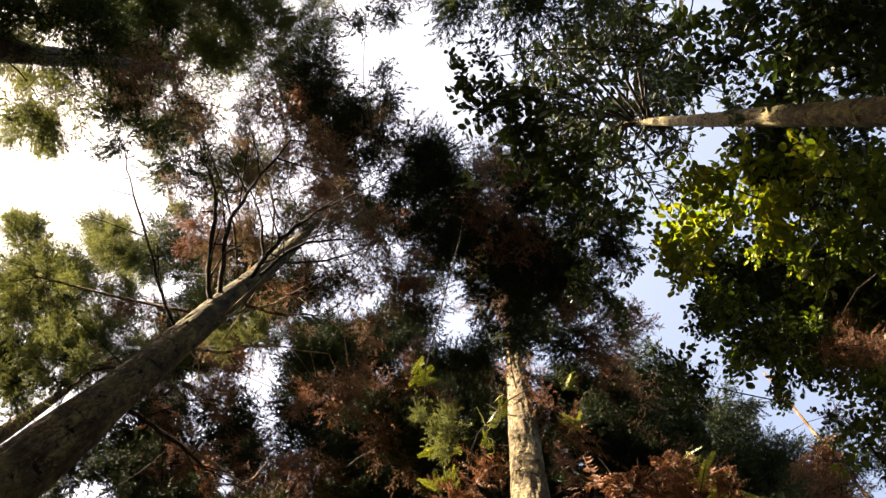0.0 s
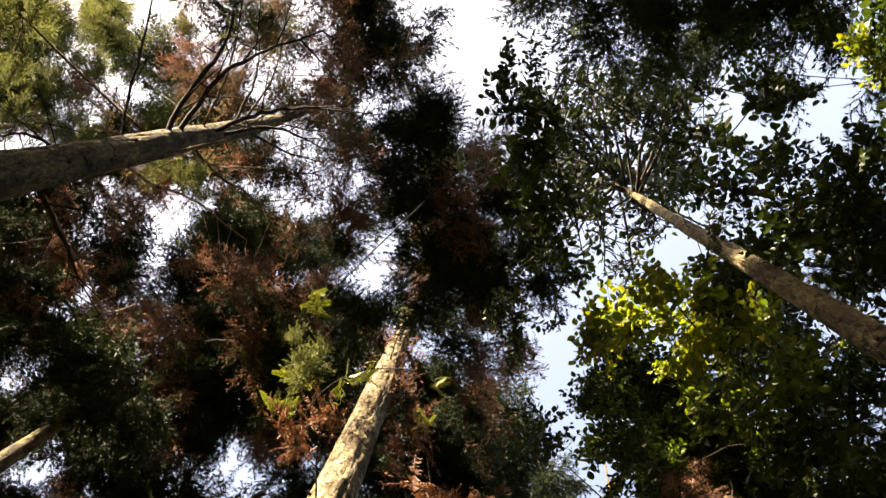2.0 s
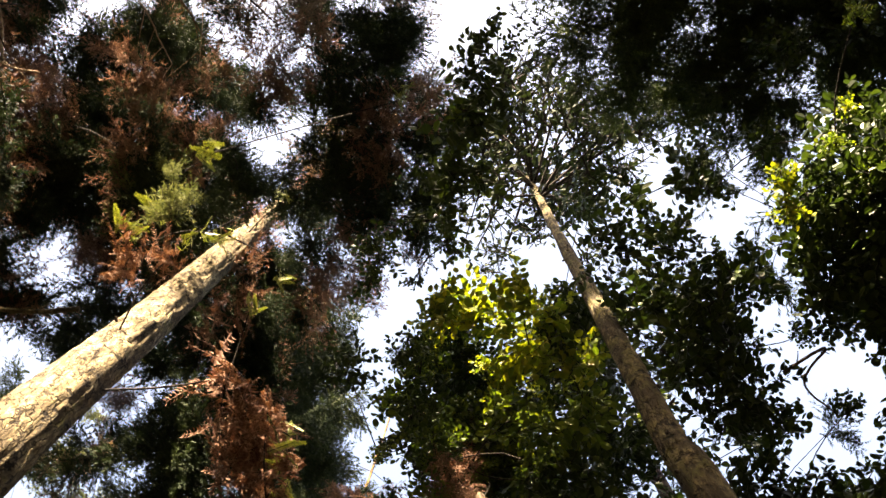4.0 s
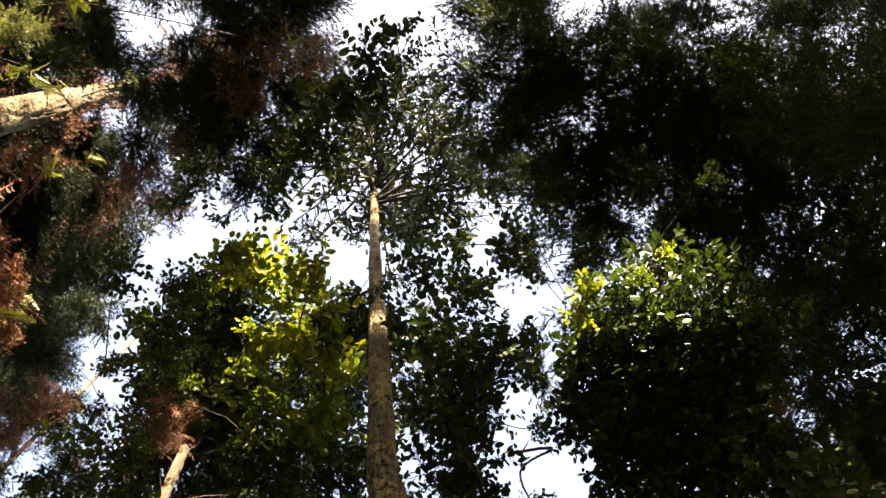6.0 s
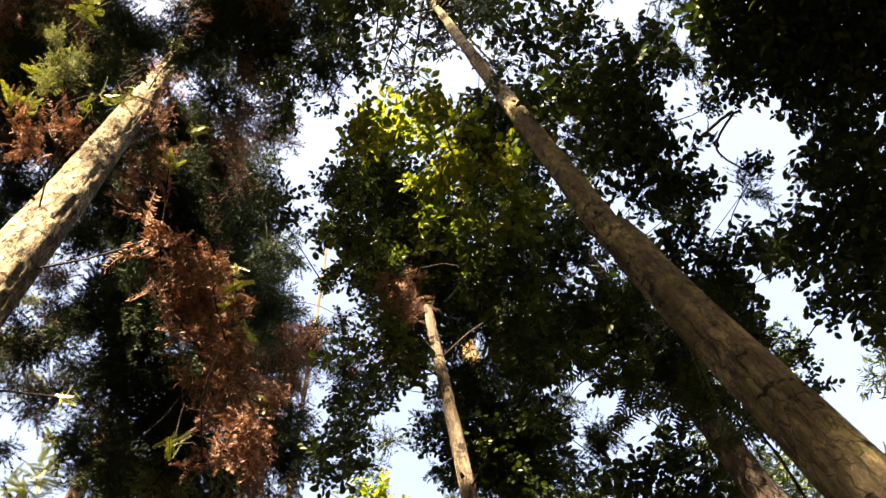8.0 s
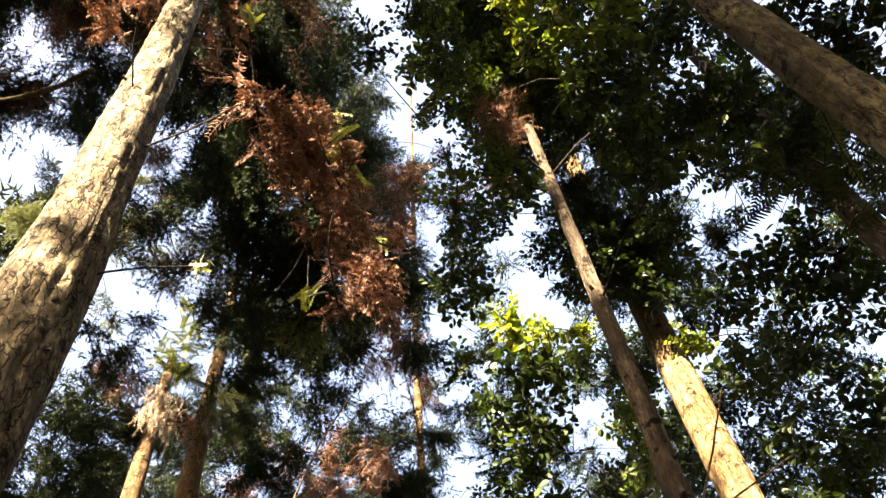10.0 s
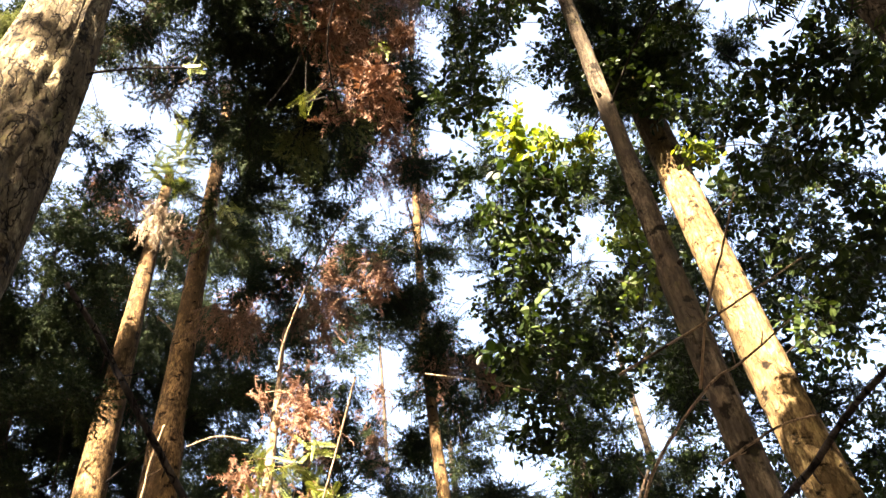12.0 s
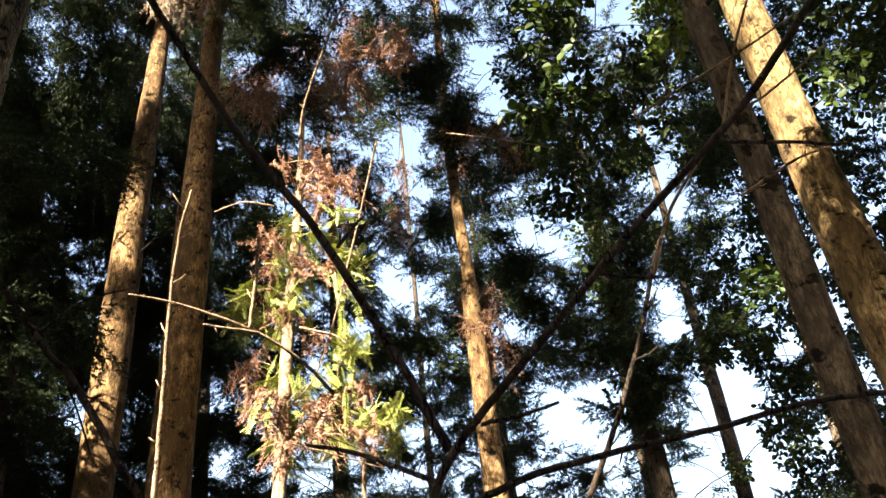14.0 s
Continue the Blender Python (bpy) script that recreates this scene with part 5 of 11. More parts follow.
tree("broadleaf_tree", "thin leaning grey-brown trunk with leafy side twigs", "tree", [(1.0, 3.61, 0), (0.93, 3.66, 4.6), (0.935, 3.66, 5), (0.96, 3.65, 9.14)], [0.076, 0.069, 0.06, 0.04], BARK_GREY, low_limbs + mid_limbs + high_limbs + upper_limbs + top_limbs + crown_limbs + more_limbs_a + more_limbs_b, 68, sides=56, step=0.028, relief=0.012, stubs=5, limb_mat=TWIG_DARK)

# leaning forest tree with a smooth sunlit golden trunk
low_limbs = [
    (-104, 0.50, 5.80, 0.28, "l"), (-117, 0.84, 5.97, 0.28, "l"), (-124, 1.15, 6.15, 0.24, "l"), (-134, 0.72, 6.27, 0.28, "l"),
    (167, 1.53, 6.39, 0.15, "y"), (-51, 2.19, 6.42, 0.12, "s"), (-136, 1.15, 6.44, 0.15, "l"), (-150, 1.15, 6.76, 0.31, "l"),
    (-142, 1.70, 6.78, 0.31, "l"), (-34, 1.35, 6.92, 0.20, "s"), (-151, 1.76, 7.07, 0.35, "l"), (-51, 1.77, 7.14, 0.13, "s"),
    (-162, 1.47, 7.16, 0.24, "l"), (-52, 2.75, 7.36, 0.20, "s"), (-113, 0.48, 7.37, 0.24, "l"), (-161, 0.93, 7.43, 0.22, "l"),
    (-62, 1.93, 7.46, 0.18, "s"), (-36, 2.16, 7.62, 0.16, "s"),
]
mid_limbs = [
    (178, 1.63, 7.66, 0.12, "l"), (-165, 2.32, 7.69, 0.24, "l"), (-51, 2.51, 7.70, 0.15, "s"), (-168, 2.56, 7.86, 0.28, "l"),
    (-7, 1.77, 7.91, 0.15, "s"), (-79, 0.64, 7.93, 0.20, "s"), (1, 1.70, 7.98, 0.20, "s"), (-53, 1.33, 8.00, 0.22, "s"),
    (-177, 2.50, 8.02, 0.24, "l"), (-60, 1.59, 8.06, 0.18, "s"), (171, 2.34, 8.09, 0.12, "l"), (-29, 2.10, 8.17, 0.15, "s"),
    (-102, 1.81, 8.20, 0.17, "s"), (-63, 2.90, 8.24, 0.20, "s"), (-81, 2.33, 8.28, 0.14, "s"), (-122, 2.18, 8.29, 0.23, "k"),
    (23, 1.00, 8.31, 0.15, "s"), (-105, 0.90, 8.33, 0.18, "s"),
]
high_limbs = [
    (180, 2.01, 8.34, 0.25, "l"), (174, 2.03, 8.42, 0.12, "l"), (-51, 2.35, 8.44, 0.25, "s"), (-178, 1.22, 8.52, 0.11, "l"),
    (-177, 1.02, 8.56, 0.14, "l"), (-32, 2.20, 8.57, 0.22, "s"), (-172, 0.38, 8.60, 0.19, "l"), (-19, 1.88, 8.61, 0.16, "s"),
    (139, 0.41, 8.63, 0.22, "l"), (-35, 0.75, 8.68, 0.20, "s"), (-135, 2.27, 8.72, 0.42, "k"), (116, 0.77, 8.73, 0.18, "l"),
    (-17, 0.81, 8.73, 0.14, "s"), (-62, 1.60, 8.73, 0.21, "s"), (-136, 2.63, 8.75, 0.34, "k"), (-173, 0.84, 8.76, 0.14, "l"),
    (-5, 1.75, 8.78, 0.22, "s"), (-167, 0.56, 8.81, 0.14, "l"),
]
upper_limbs = [
    (-177, 0.68, 8.82, 0.22, "l"), (-179, 1.19, 8.84, 0.11, "l"), (141, 0.73, 8.85, 0.22, "l"), (-24, 1.95, 8.86, 0.33, "s"),
    (-35, 2.78, 8.91, 0.24, "l"), (-45, 3.32, 8.92, 0.21, "l"), (-174, 0.78, 8.94, 0.28, "l"), (-179, 1.19, 8.96, 0.11, "l"),
    (-146, 0.63, 9.02, 0.29, "l"), (-175, 0.73, 9.13, 0.12, "l"), (122, 0.93, 9.18, 0.27, "l"), (-115, 1.37, 9.23, 0.06, "s"),
    (-70, 3.41, 9.24, 0.18, "s"), (-90, 1.88, 9.27, 0.18, "s"), (-171, 0.81, 9.29, 0.24, "l"), (-86, 2.57, 9.31, 0.19, "s"),
    (-54, 3.88, 9.31, 0.34, "l"), (-60, 2.77, 9.32, 0.24, "l"),
]
top_limbs = [
    (-85, 2.80, 9.37, 0.20, "s"), (-15, 0.95, 9.40, 0.20, "s"), (-129, 1.44, 9.49, 0.18, "l"), (178, 1.42, 9.56, 0.15, "l"),
    (-1, 1.72, 9.59, 0.36, "l"), (-178, 1.34, 9.64, 0.29, "l"), (-11, 1.63, 9.67, 0.37, "s"), (-72, 1.43, 9.68, 0.14, "s"),
    (-47, 3.30, 9.68, 0.30, "s"), (-119, 1.63, 9.69, 0.21, "s"), (-103, 1.77, 9.76, 0.15, "s"), (148, 0.34, 9.80, 0.31, "l"),
    (-18, 1.51, 9.81, 0.26, "s"), (36, 1.77, 9.91, 0.29, "l"), (-64, 2.41, 9.93, 0.37, "s"), (-92, 1.42, 9.98, 0.14, "l"),
    (-49, 0.42, 10.04, 0.16, "s"), (-24, 1.99, 10.04, 0.30, "s"),
]
crown_limbs = [
    (105, 1.57, 10.07, 0.16, "l"), (-98, 2.79, 10.08, 0.15, "s"), (52, 2.38, 10.14, 0.34, "s"), (-70, 3.48, 10.15, 0.33, "l"),
    (110, 1.40, 10.22, 0.29, "l"), (-79, 2.96, 10.23, 0.33, "l"), (-33, 3.52, 10.27, 0.29, "l"), (83, 1.67, 10.34, 0.34, "l"),
    (-133, 1.41, 10.39, 0.14, "s"), (-86, 3.53, 10.44, 0.31, "l"), (-153, 0.45, 10.45, 0.15, "s"), (-9, 2.92, 10.46, 0.37, "s"),
    (-151, 1.22, 10.47, 0.24, "s"), (-99, 1.70, 10.49, 0.15, "s"), (-59, 1.84, 10.52, 0.11, "s"), (72, 2.06, 10.53, 0.29, "s"),
    (-89, 2.84, 10.54, 0.24, "s"), (-8, 2.21, 10.56, 0.39, "l"),
]
more_limbs_a = [
    (9, 2.15, 10.64, 0.29, "l"), (-14, 1.21, 10.71, 0.23, "s"), (-97, 3.72, 10.72, 0.40, "l"), (-112, 1.07, 10.85, 0.20, "s"),
    (-69, 4.53, 10.88, 0.38, "l"), (9, 1.05, 10.97, 0.16, "s"), (-22, 1.65, 11.00, 0.28, "s"), (-105, 3.11, 11.25, 0.21, "l"),
    (-38, 2.60, 11.38, 0.43, "l"), (120, 1.12, 11.40, 0.28, "l"), (-89, 0.70, 11.62, 0.13, "s"), (-30, 1.49, 11.77, 0.37, "l"),
    (-7, 4.78, 11.79, 0.32, "l"), (-105, 0.99, 11.84, 0.29, "l"), (30, 2.74, 12.11, 0.40, "s"), (66, 0.83, 12.22, 0.29, "l"),
]
screen = [(150, 0.7, 8.7, 0.4, "l"), (170, 0.65, 9.2, 0.42, "l"), (140, 0.6, 9.9, 0.4, "l"), (-170, 0.6, 8.3, 0.3, "l")]
tree("broadleaf_tree", "leaning forest tree with a smooth sunlit golden trunk", "tree", [(2.1, 5.62, 0), (2.0, 5.63, 4), (1.92, 5.63, 6.5), (1.87, 5.64, 10.7), (1.86, 5.64, 13)], [0.178, 0.168, 0.15, 0.128, 0.08], BARK_GOLD, screen + low_limbs + mid_limbs + high_limbs + upper_limbs + top_limbs + crown_limbs + more_limbs_a, 69, sides=56, step=0.028, relief=0.012, stubs=8, limb_mat=TWIG_DARK)

# cedar with a straight sun-flecked tan trunk
low_limbs = [
    (-175, 1.44, 5.61, 0.34, "k"), (82, 0.93, 5.63, 0.40, "k"), (-162, 1.44, 5.82, 0.34, "k"), (-172, 1.90, 6.41, 0.39, "k"),
    (-175, 2.36, 6.92, 0.39, "k"), (-103, 1.76, 7.34, 0.32, "k"), (-164, 1.79, 7.35, 0.36, "k"),
    (-102, 1.57, 8.13, 0.40, "k"), (-117, 1.88, 8.76, 0.33, "b"), (-91, 2.18, 8.91, 0.18, "k"),
    (131, 1.09, 9.28, 0.60, "n"), (-82, 1.82, 9.48, 0.38, "n"), (155, 0.95, 9.70, 0.57, "n"), (-96, 1.65, 9.90, 0.41, "n"),
    (-21, 2.45, 10.09, 0.43, "n"), (-96, 2.32, 10.12, 0.34, "n"),
]
mid_limbs = [
    (172, 1.48, 10.34, 0.57, "n"), (-118, 1.55, 10.35, 0.26, "c"),
    (18, 1.39, 10.64, 0.38, "n"), (40, 3.05, 10.79, 0.35, "b"), (29, 3.15, 10.82, 0.34, "b"),
    (-124, 2.15, 10.85, 0.53, "n"), (-174, 2.02, 10.94, 0.45, "n"), (-95, 2.42, 11.11, 0.44, "n"),
    (9, 3.51, 11.16, 0.45, "b"), (3, 2.26, 11.28, 0.46, "n"), (37, 0.39, 11.60, 0.42, "n"),
    (19, 3.85, 11.68, 0.40, "n"), (-118, 2.35, 11.76, 0.56, "n"),
]
high_limbs = [
    (143, 0.69, 11.79, 0.33, "b"), (139, 2.11, 11.87, 0.27, "c"), (7, 2.42, 11.90, 0.35, "b"), (123, 1.67, 12.06, 0.17, "n"),
    (-3, 3.81, 12.06, 0.42, "n"), (154, 0.72, 12.10, 0.33, "n"), (32, 3.42, 12.18, 0.57, "b"), (-6, 2.85, 12.29, 0.47, "n"),
    (7, 2.56, 12.37, 0.40, "n"), (37, 3.19, 12.46, 0.57, "n"), (146, 1.99, 12.50, 0.34, "c"), (35, 2.42, 12.60, 0.36, "n"),
    (148, 2.55, 12.61, 0.28, "c"), (154, 2.23, 12.87, 0.32, "c"), (86, 1.05, 13.09, 0.37, "b"),
    (41, 2.73, 13.10, 0.47, "b"), (-15, 2.37, 13.17, 0.21, "n"),
]
upper_limbs = [
    (16, 2.58, 13.26, 0.43, "n"), (22, 1.39, 14.35, 0.39, "n"),
]
tufts = [(-145, 0.45, 11.5, 0.4, "o"), (-130, 0.4, 11.15, 0.3, "o"), (-158, 0.5, 11.1, 0.26, "o")]
tree("cedar_tree", "cedar with a straight sun-flecked tan trunk", "tree", [(-4.77, 8.28, 0), (-4.63, 8.34, 6.5), (-4.57, 8.37, 8.8), (-4.44, 8.44, 13)], [0.2, 0.185, 0.158, 0.07], BARK_BROWN, tufts + low_limbs + mid_limbs + high_limbs + upper_limbs, 70, stubs=5, limb_mat=TWIG_DARK)

# cedar with a thick shaded brown trunk
low_limbs = [
    (-166, 1.15, 9.36, 0.17, "d"),
    (-148, 1.44, 9.61, 0.20, "f"), (-140, 2.93, 10.26, 0.28, "b"),
    (-135, 3.00, 10.93, 0.38, "b"), (-118, 2.87, 11.02, 0.45, "k"), (-113, 3.19, 11.27, 0.38, "n"), (-110, 1.64, 11.53, 0.36, "n"),
    (-151, 1.14, 11.57, 0.33, "n"), (-157, 0.71, 11.65, 0.47, "n"), (138, 1.63, 11.67, 0.18, "c"),
    (-108, 1.09, 11.69, 0.41, "k"), (-180, 2.67, 11.71, 0.33, "k"),
]
mid_limbs = [
    (-131, 1.34, 11.72, 0.33, "k"), (-140, 2.49, 11.76, 0.31, "b"), (-97, 2.18, 11.98, 0.38, "b"), 
    (-110, 1.86, 12.09, 0.35, "k"), (175, 1.55, 12.10, 0.31, "k"), (-121, 1.89, 12.10, 0.45, "b"), (-85, 1.96, 12.12, 0.40, "b"),
    (-120, 3.26, 12.13, 0.37, "b"), (-12, 1.30, 12.16, 0.31, "n"), (-127, 2.75, 12.17, 0.33, "b"),
    (-108, 2.85, 12.23, 0.44, "k"), (-139, 2.83, 12.27, 0.42, "k"), (-167, 1.54, 12.35, 0.45, "b"),
    (-128, 2.97, 12.35, 0.34, "b"),
]
high_limbs = [
    (-123, 3.58, 12.69, 0.46, "b"), (-159, 2.04, 12.70, 0.36, "k"), (-115, 2.68, 12.70, 0.31, "b"),
    (-120, 3.77, 12.74, 0.26, "k"), (140, 2.22, 12.85, 0.35, "n"), (131, 2.99, 13.44, 0.38, "c"), (95, 3.06, 13.77, 0.38, "c"),
    (158, 2.39, 13.81, 0.27, "c"), (140, 3.07, 13.93, 0.25, "n"), (120, 3.21, 13.97, 0.34, "c"), (116, 1.05, 14.03, 0.23, "c"),
    (132, 2.94, 14.08, 0.41, "n"), (127, 1.64, 14.11, 0.41, "c"), (77, 3.39, 14.27, 0.36, "n"), (110, 2.65, 14.52, 0.32, "c"),
    (-160, 1.60, 16.02, 0.48, "n"),
]
tufts = [(152, 0.62, 11.8, 0.4, "h"), (140, 0.6, 11.4, 0.34, "h"), (172, 0.65, 12.25, 0.34, "h"), (150, 0.45, 11.1, 0.24, "e"), (-160, 0.5, 10.6, 0.2, "e"), (-150, 0.45, 10.2, 0.18, "o")]
tree("cedar_tree", "cedar with a thick shaded brown trunk", "tree", [(-3.69, 7.66, 0), (-3.55, 7.72, 7), (-3.54, 7.72, 7.3), (-3.36, 7.80, 14)], [0.205, 0.19, 0.165, 0.07], BARK_BROWN, tufts + low_limbs + mid_limbs + high_limbs, 71, stubs=5, limb_mat=TWIG_DARK)

# young fir in bright sun with fresh green and withered brown fronds
low_limbs = [
    
    
    (-109, 1.14, 4.22, 0.15, "f"), (-116, 1.01, 4.32, 0.16, "d"), (-48, 0.10, 4.37, 0.21, "f"), (-104, 1.04, 4.43, 0.22, "f"),
    (-111, 0.83, 4.44, 0.24, "f"), (-77, 0.43, 4.54, 0.23, "f"), (-34, 0.37, 4.54, 0.21, "f"), (-98, 1.05, 4.57, 0.19, "f"),
    (-97, 1.15, 4.60, 0.14, "f"), (-5, 0.22, 4.65, 0.18, "d"),
]
mid_limbs = [
    (49, 0.23, 4.66, 0.16, "f"), (-59, 0.61, 4.72, 0.20, "d"), (-9, 0.41, 4.82, 0.29, "f"), (-56, 0.40, 4.82, 0.21, "d"),
    (-77, 0.79, 4.85, 0.19, "f"), (-66, 0.70, 4.85, 0.16, "d"), (-42, 0.20, 4.88, 0.20, "f"), (37, 0.11, 4.89, 0.18, "d"),
    (48, 0.38, 4.93, 0.21, "f"), (-92, 0.70, 4.94, 0.18, "d"), (-98, 0.51, 4.95, 0.23, "f"), (-82, 0.63, 5.00, 0.17, "f"),
    (-101, 0.18, 5.02, 0.17, "f"), (-90, 0.38, 5.06, 0.19, "f"), (53, 0.55, 5.22, 0.22, "d"), (-108, 0.61, 5.23, 0.22, "f"),
    (36, 0.19, 5.27, 0.20, "f"), (-95, 0.71, 5.32, 0.17, "f"),
]
high_limbs = [
    (31, 0.26, 5.37, 0.16, "f"), (67, 0.58, 5.37, 0.16, "d"), (-102, 0.63, 5.42, 0.19, "f"), (65, 0.46, 5.52, 0.14, "d"),
    (-72, 0.29, 5.59, 0.20, "d"), (-148, 0.46, 5.71, 0.16, "f"), (-130, 1.20, 5.72, 0.13, "f"), (-123, 0.81, 5.72, 0.23, "f"),
    (-49, 0.14, 5.75, 0.16, "f"), (29, 0.43, 5.82, 0.20, "f"), (-134, 1.24, 5.85, 0.16, "f"), (26, 0.58, 5.90, 0.19, "f"),
    (-158, 0.18, 5.93, 0.23, "f"), (72, 0.58, 5.97, 0.28, "f"), (42, 0.35, 6.02, 0.20, "f"), (-133, 0.94, 6.03, 0.16, "f"),
    (60, 0.63, 6.11, 0.22, "f"), (69, 0.69, 6.15, 0.17, "f"),
]
upper_limbs = [
    (44, 0.57, 6.27, 0.16, "d"), (2, 0.33, 6.35, 0.19, "f"), (42, 0.35, 6.35, 0.20, "f"), (-32, 0.34, 6.50, 0.17, "f"), (25, 0.23, 6.50, 0.20, "f"),
    (102, 0.20, 6.51, 0.20, "d"), (25, 0.64, 6.55, 0.26, "f"), (49, 0.39, 6.57, 0.17, "d"), (-135, 0.05, 6.60, 0.25, "f"),
    (-24, 0.81, 6.97, 0.22, "f"), (-21, 0.45, 6.98, 0.22, "f"), (-13, 0.68, 7.02, 0.20, "f"), (26, 0.54, 7.13, 0.19, "f"),
    (-65, 0.16, 7.44, 0.26, "d"), 
    
]
top_limbs = [
    
    
]
sunny_limbs = [
    (165, 0.33, 7.46, 0.15, "d"), (-136, 0.38, 7.46, 0.20, "d"), (-124, 0.57, 7.12, 0.22, "d"), (-140, 0.49, 6.94, 0.20, "d"), (-109, 0.68, 7.08, 0.20, "d"),
    (-121, 0.63, 6.66, 0.18, "h"), (-135, 0.45, 6.54, 0.18, "h"), (148, 0.38, 6.57, 0.15, "d"), (179, 0.32, 6.67, 0.15, "h"), (-177, 0.37, 6.18, 0.18, "h"),
    (-141, 0.41, 6.16, 0.15, "d"), (-119, 0.56, 6.08, 0.18, "d"), (131, 0.48, 5.97, 0.18, "h"), (-178, 0.37, 5.63, 0.15, "d"), (-114, 0.76, 5.19, 0.16, "h"),
    (167, 0.32, 4.88, 0.20, "d"), (-128, 0.50, 4.70, 0.22, "d"), (-120, 0.71, 4.44, 0.20, "d"), (-109, 0.94, 4.52, 0.22, "h"), (-106, 1.08, 4.25, 0.20, "h"),
    (-160, 0.37, 4.37, 0.18, "d"),
]
tree("fir_sapling", "young fir in bright sun with fresh green and withered brown fronds", "sapling", [(-2.76, 7.51, 0), (-2.60, 7.56, 2.9), (-2.59, 7.56, 3), (-2.46, 7.60, 5.73), (-2.40, 7.60, 6.44), (-2.35, 7.60, 7.24), (-2.27, 7.60, 8.6)], [0.07, 0.066, 0.062, 0.056, 0.05, 0.042, 0.015], TWIG_PALE, sunny_limbs + low_limbs + mid_limbs + high_limbs + upper_limbs + top_limbs, 83, stubs=0, limb_mat=TWIG_PALE)

# very tall dark fir with a narrow trunk lit low down
low_limbs = [
    (-85, 2.59, 3.97, 0.22, "n"), (-81, 3.12, 3.97, 0.23, "n"), (-84, 3.44, 4.08, 0.22, "n"), (-77, 3.42, 4.14, 0.21, "n"),
    (-87, 4.02, 4.27, 0.17, "n"), (-82, 4.53, 4.28, 0.19, "n"), (-72, 4.20, 4.47, 0.19, "n"), (-101, 3.82, 4.71, 0.16, "n"),
    (-98, 3.51, 4.87, 0.14, "n"), (-98, 4.38, 5.08, 0.18, "n"), (-102, 4.25, 5.17, 0.16, "n"), (-80, 4.08, 5.38, 0.20, "n"),
    (-99, 2.20, 5.38, 0.09, "n"), (-91, 3.24, 5.40, 0.17, "n"), (-87, 3.17, 5.68, 0.15, "n"), (-85, 3.81, 5.68, 0.14, "n"),
    (-105, 4.55, 5.79, 0.21, "n"), (-113, 3.30, 5.99, 0.16, "n"),
]
mid_limbs = [
    (86, 1.11, 6.06, 0.28, "k"), (86, 0.52, 6.32, 0.24, "k"), (-76, 0.32, 6.35, 0.24, "b"), (-91, 4.58, 6.42, 0.22, "n"),
    (-118, 0.08, 6.56, 0.28, "b"), (-78, 3.69, 6.58, 0.16, "n"), (-86, 2.81, 6.58, 0.15, "n"), (99, 0.83, 6.59, 0.31, "k"),
    (-117, 4.88, 6.68, 0.15, "n"), (-97, 4.74, 6.73, 0.23, "n"), (-99, 0.88, 6.76, 0.31, "k"), (-125, 4.10, 6.79, 0.15, "n"),
    (-89, 3.28, 6.84, 0.20, "n"), (-95, 5.04, 6.86, 0.24, "n"), (-102, 4.96, 6.86, 0.16, "n"), (-113, 4.45, 6.91, 0.21, "n"),
    (-99, 4.13, 6.97, 0.23, "n"), (-111, 4.77, 6.98, 0.12, "n"),
]
high_limbs = [
    (-115, 3.84, 6.98, 0.15, "n"), (-112, 3.56, 7.00, 0.16, "n"), (-128, 3.85, 7.04, 0.19, "n"), (-104, 4.69, 7.05, 0.21, "n"),
    (-112, 4.24, 7.08, 0.15, "n"), (-129, 3.56, 7.18, 0.15, "n"), (-4, 0.37, 7.19, 0.29, "b"), (-117, 3.06, 7.21, 0.14, "n"),
    (-122, 0.81, 7.27, 0.31, "k"), (-95, 2.99, 7.28, 0.19, "n"), (-106, 4.35, 7.31, 0.16, "n"), (-117, 3.28, 7.33, 0.18, "n"),
    (-112, 3.72, 7.34, 0.15, "n"), (-81, 3.03, 7.35, 0.19, "n"), (-115, 4.98, 7.48, 0.19, "n"), (-113, 4.10, 7.57, 0.18, "n"),
    (-126, 4.29, 7.61, 0.17, "n"), (-115, 5.09, 7.82, 0.24, "n"),
]
upper_limbs = [
    (-92, 4.29, 7.86, 0.32, "n"), (-113, 3.65, 7.91, 0.23, "n"), (-91, 4.19, 7.93, 0.20, "n"), (-55, 2.49, 7.95, 0.40, "k"),
    (-108, 4.97, 7.95, 0.24, "n"), (-113, 4.76, 8.10, 0.33, "n"), (-159, 1.34, 8.11, 0.25, "n"), (-121, 3.70, 8.13, 0.19, "n"),
    (-112, 5.31, 8.18, 0.20, "n"), (-108, 3.25, 8.25, 0.22, "n"), (-96, 3.89, 8.29, 0.27, "n"), (-134, 3.84, 8.38, 0.20, "n"),
    (-35, 2.82, 8.40, 0.23, "k"), (-92, 3.62, 8.41, 0.16, "n"), (-158, 1.34, 8.43, 0.35, "b"), (-110, 4.72, 8.46, 0.20, "n"),
    (-132, 3.48, 8.62, 0.16, "n"), (-24, 2.36, 8.63, 0.20, "k"),
]
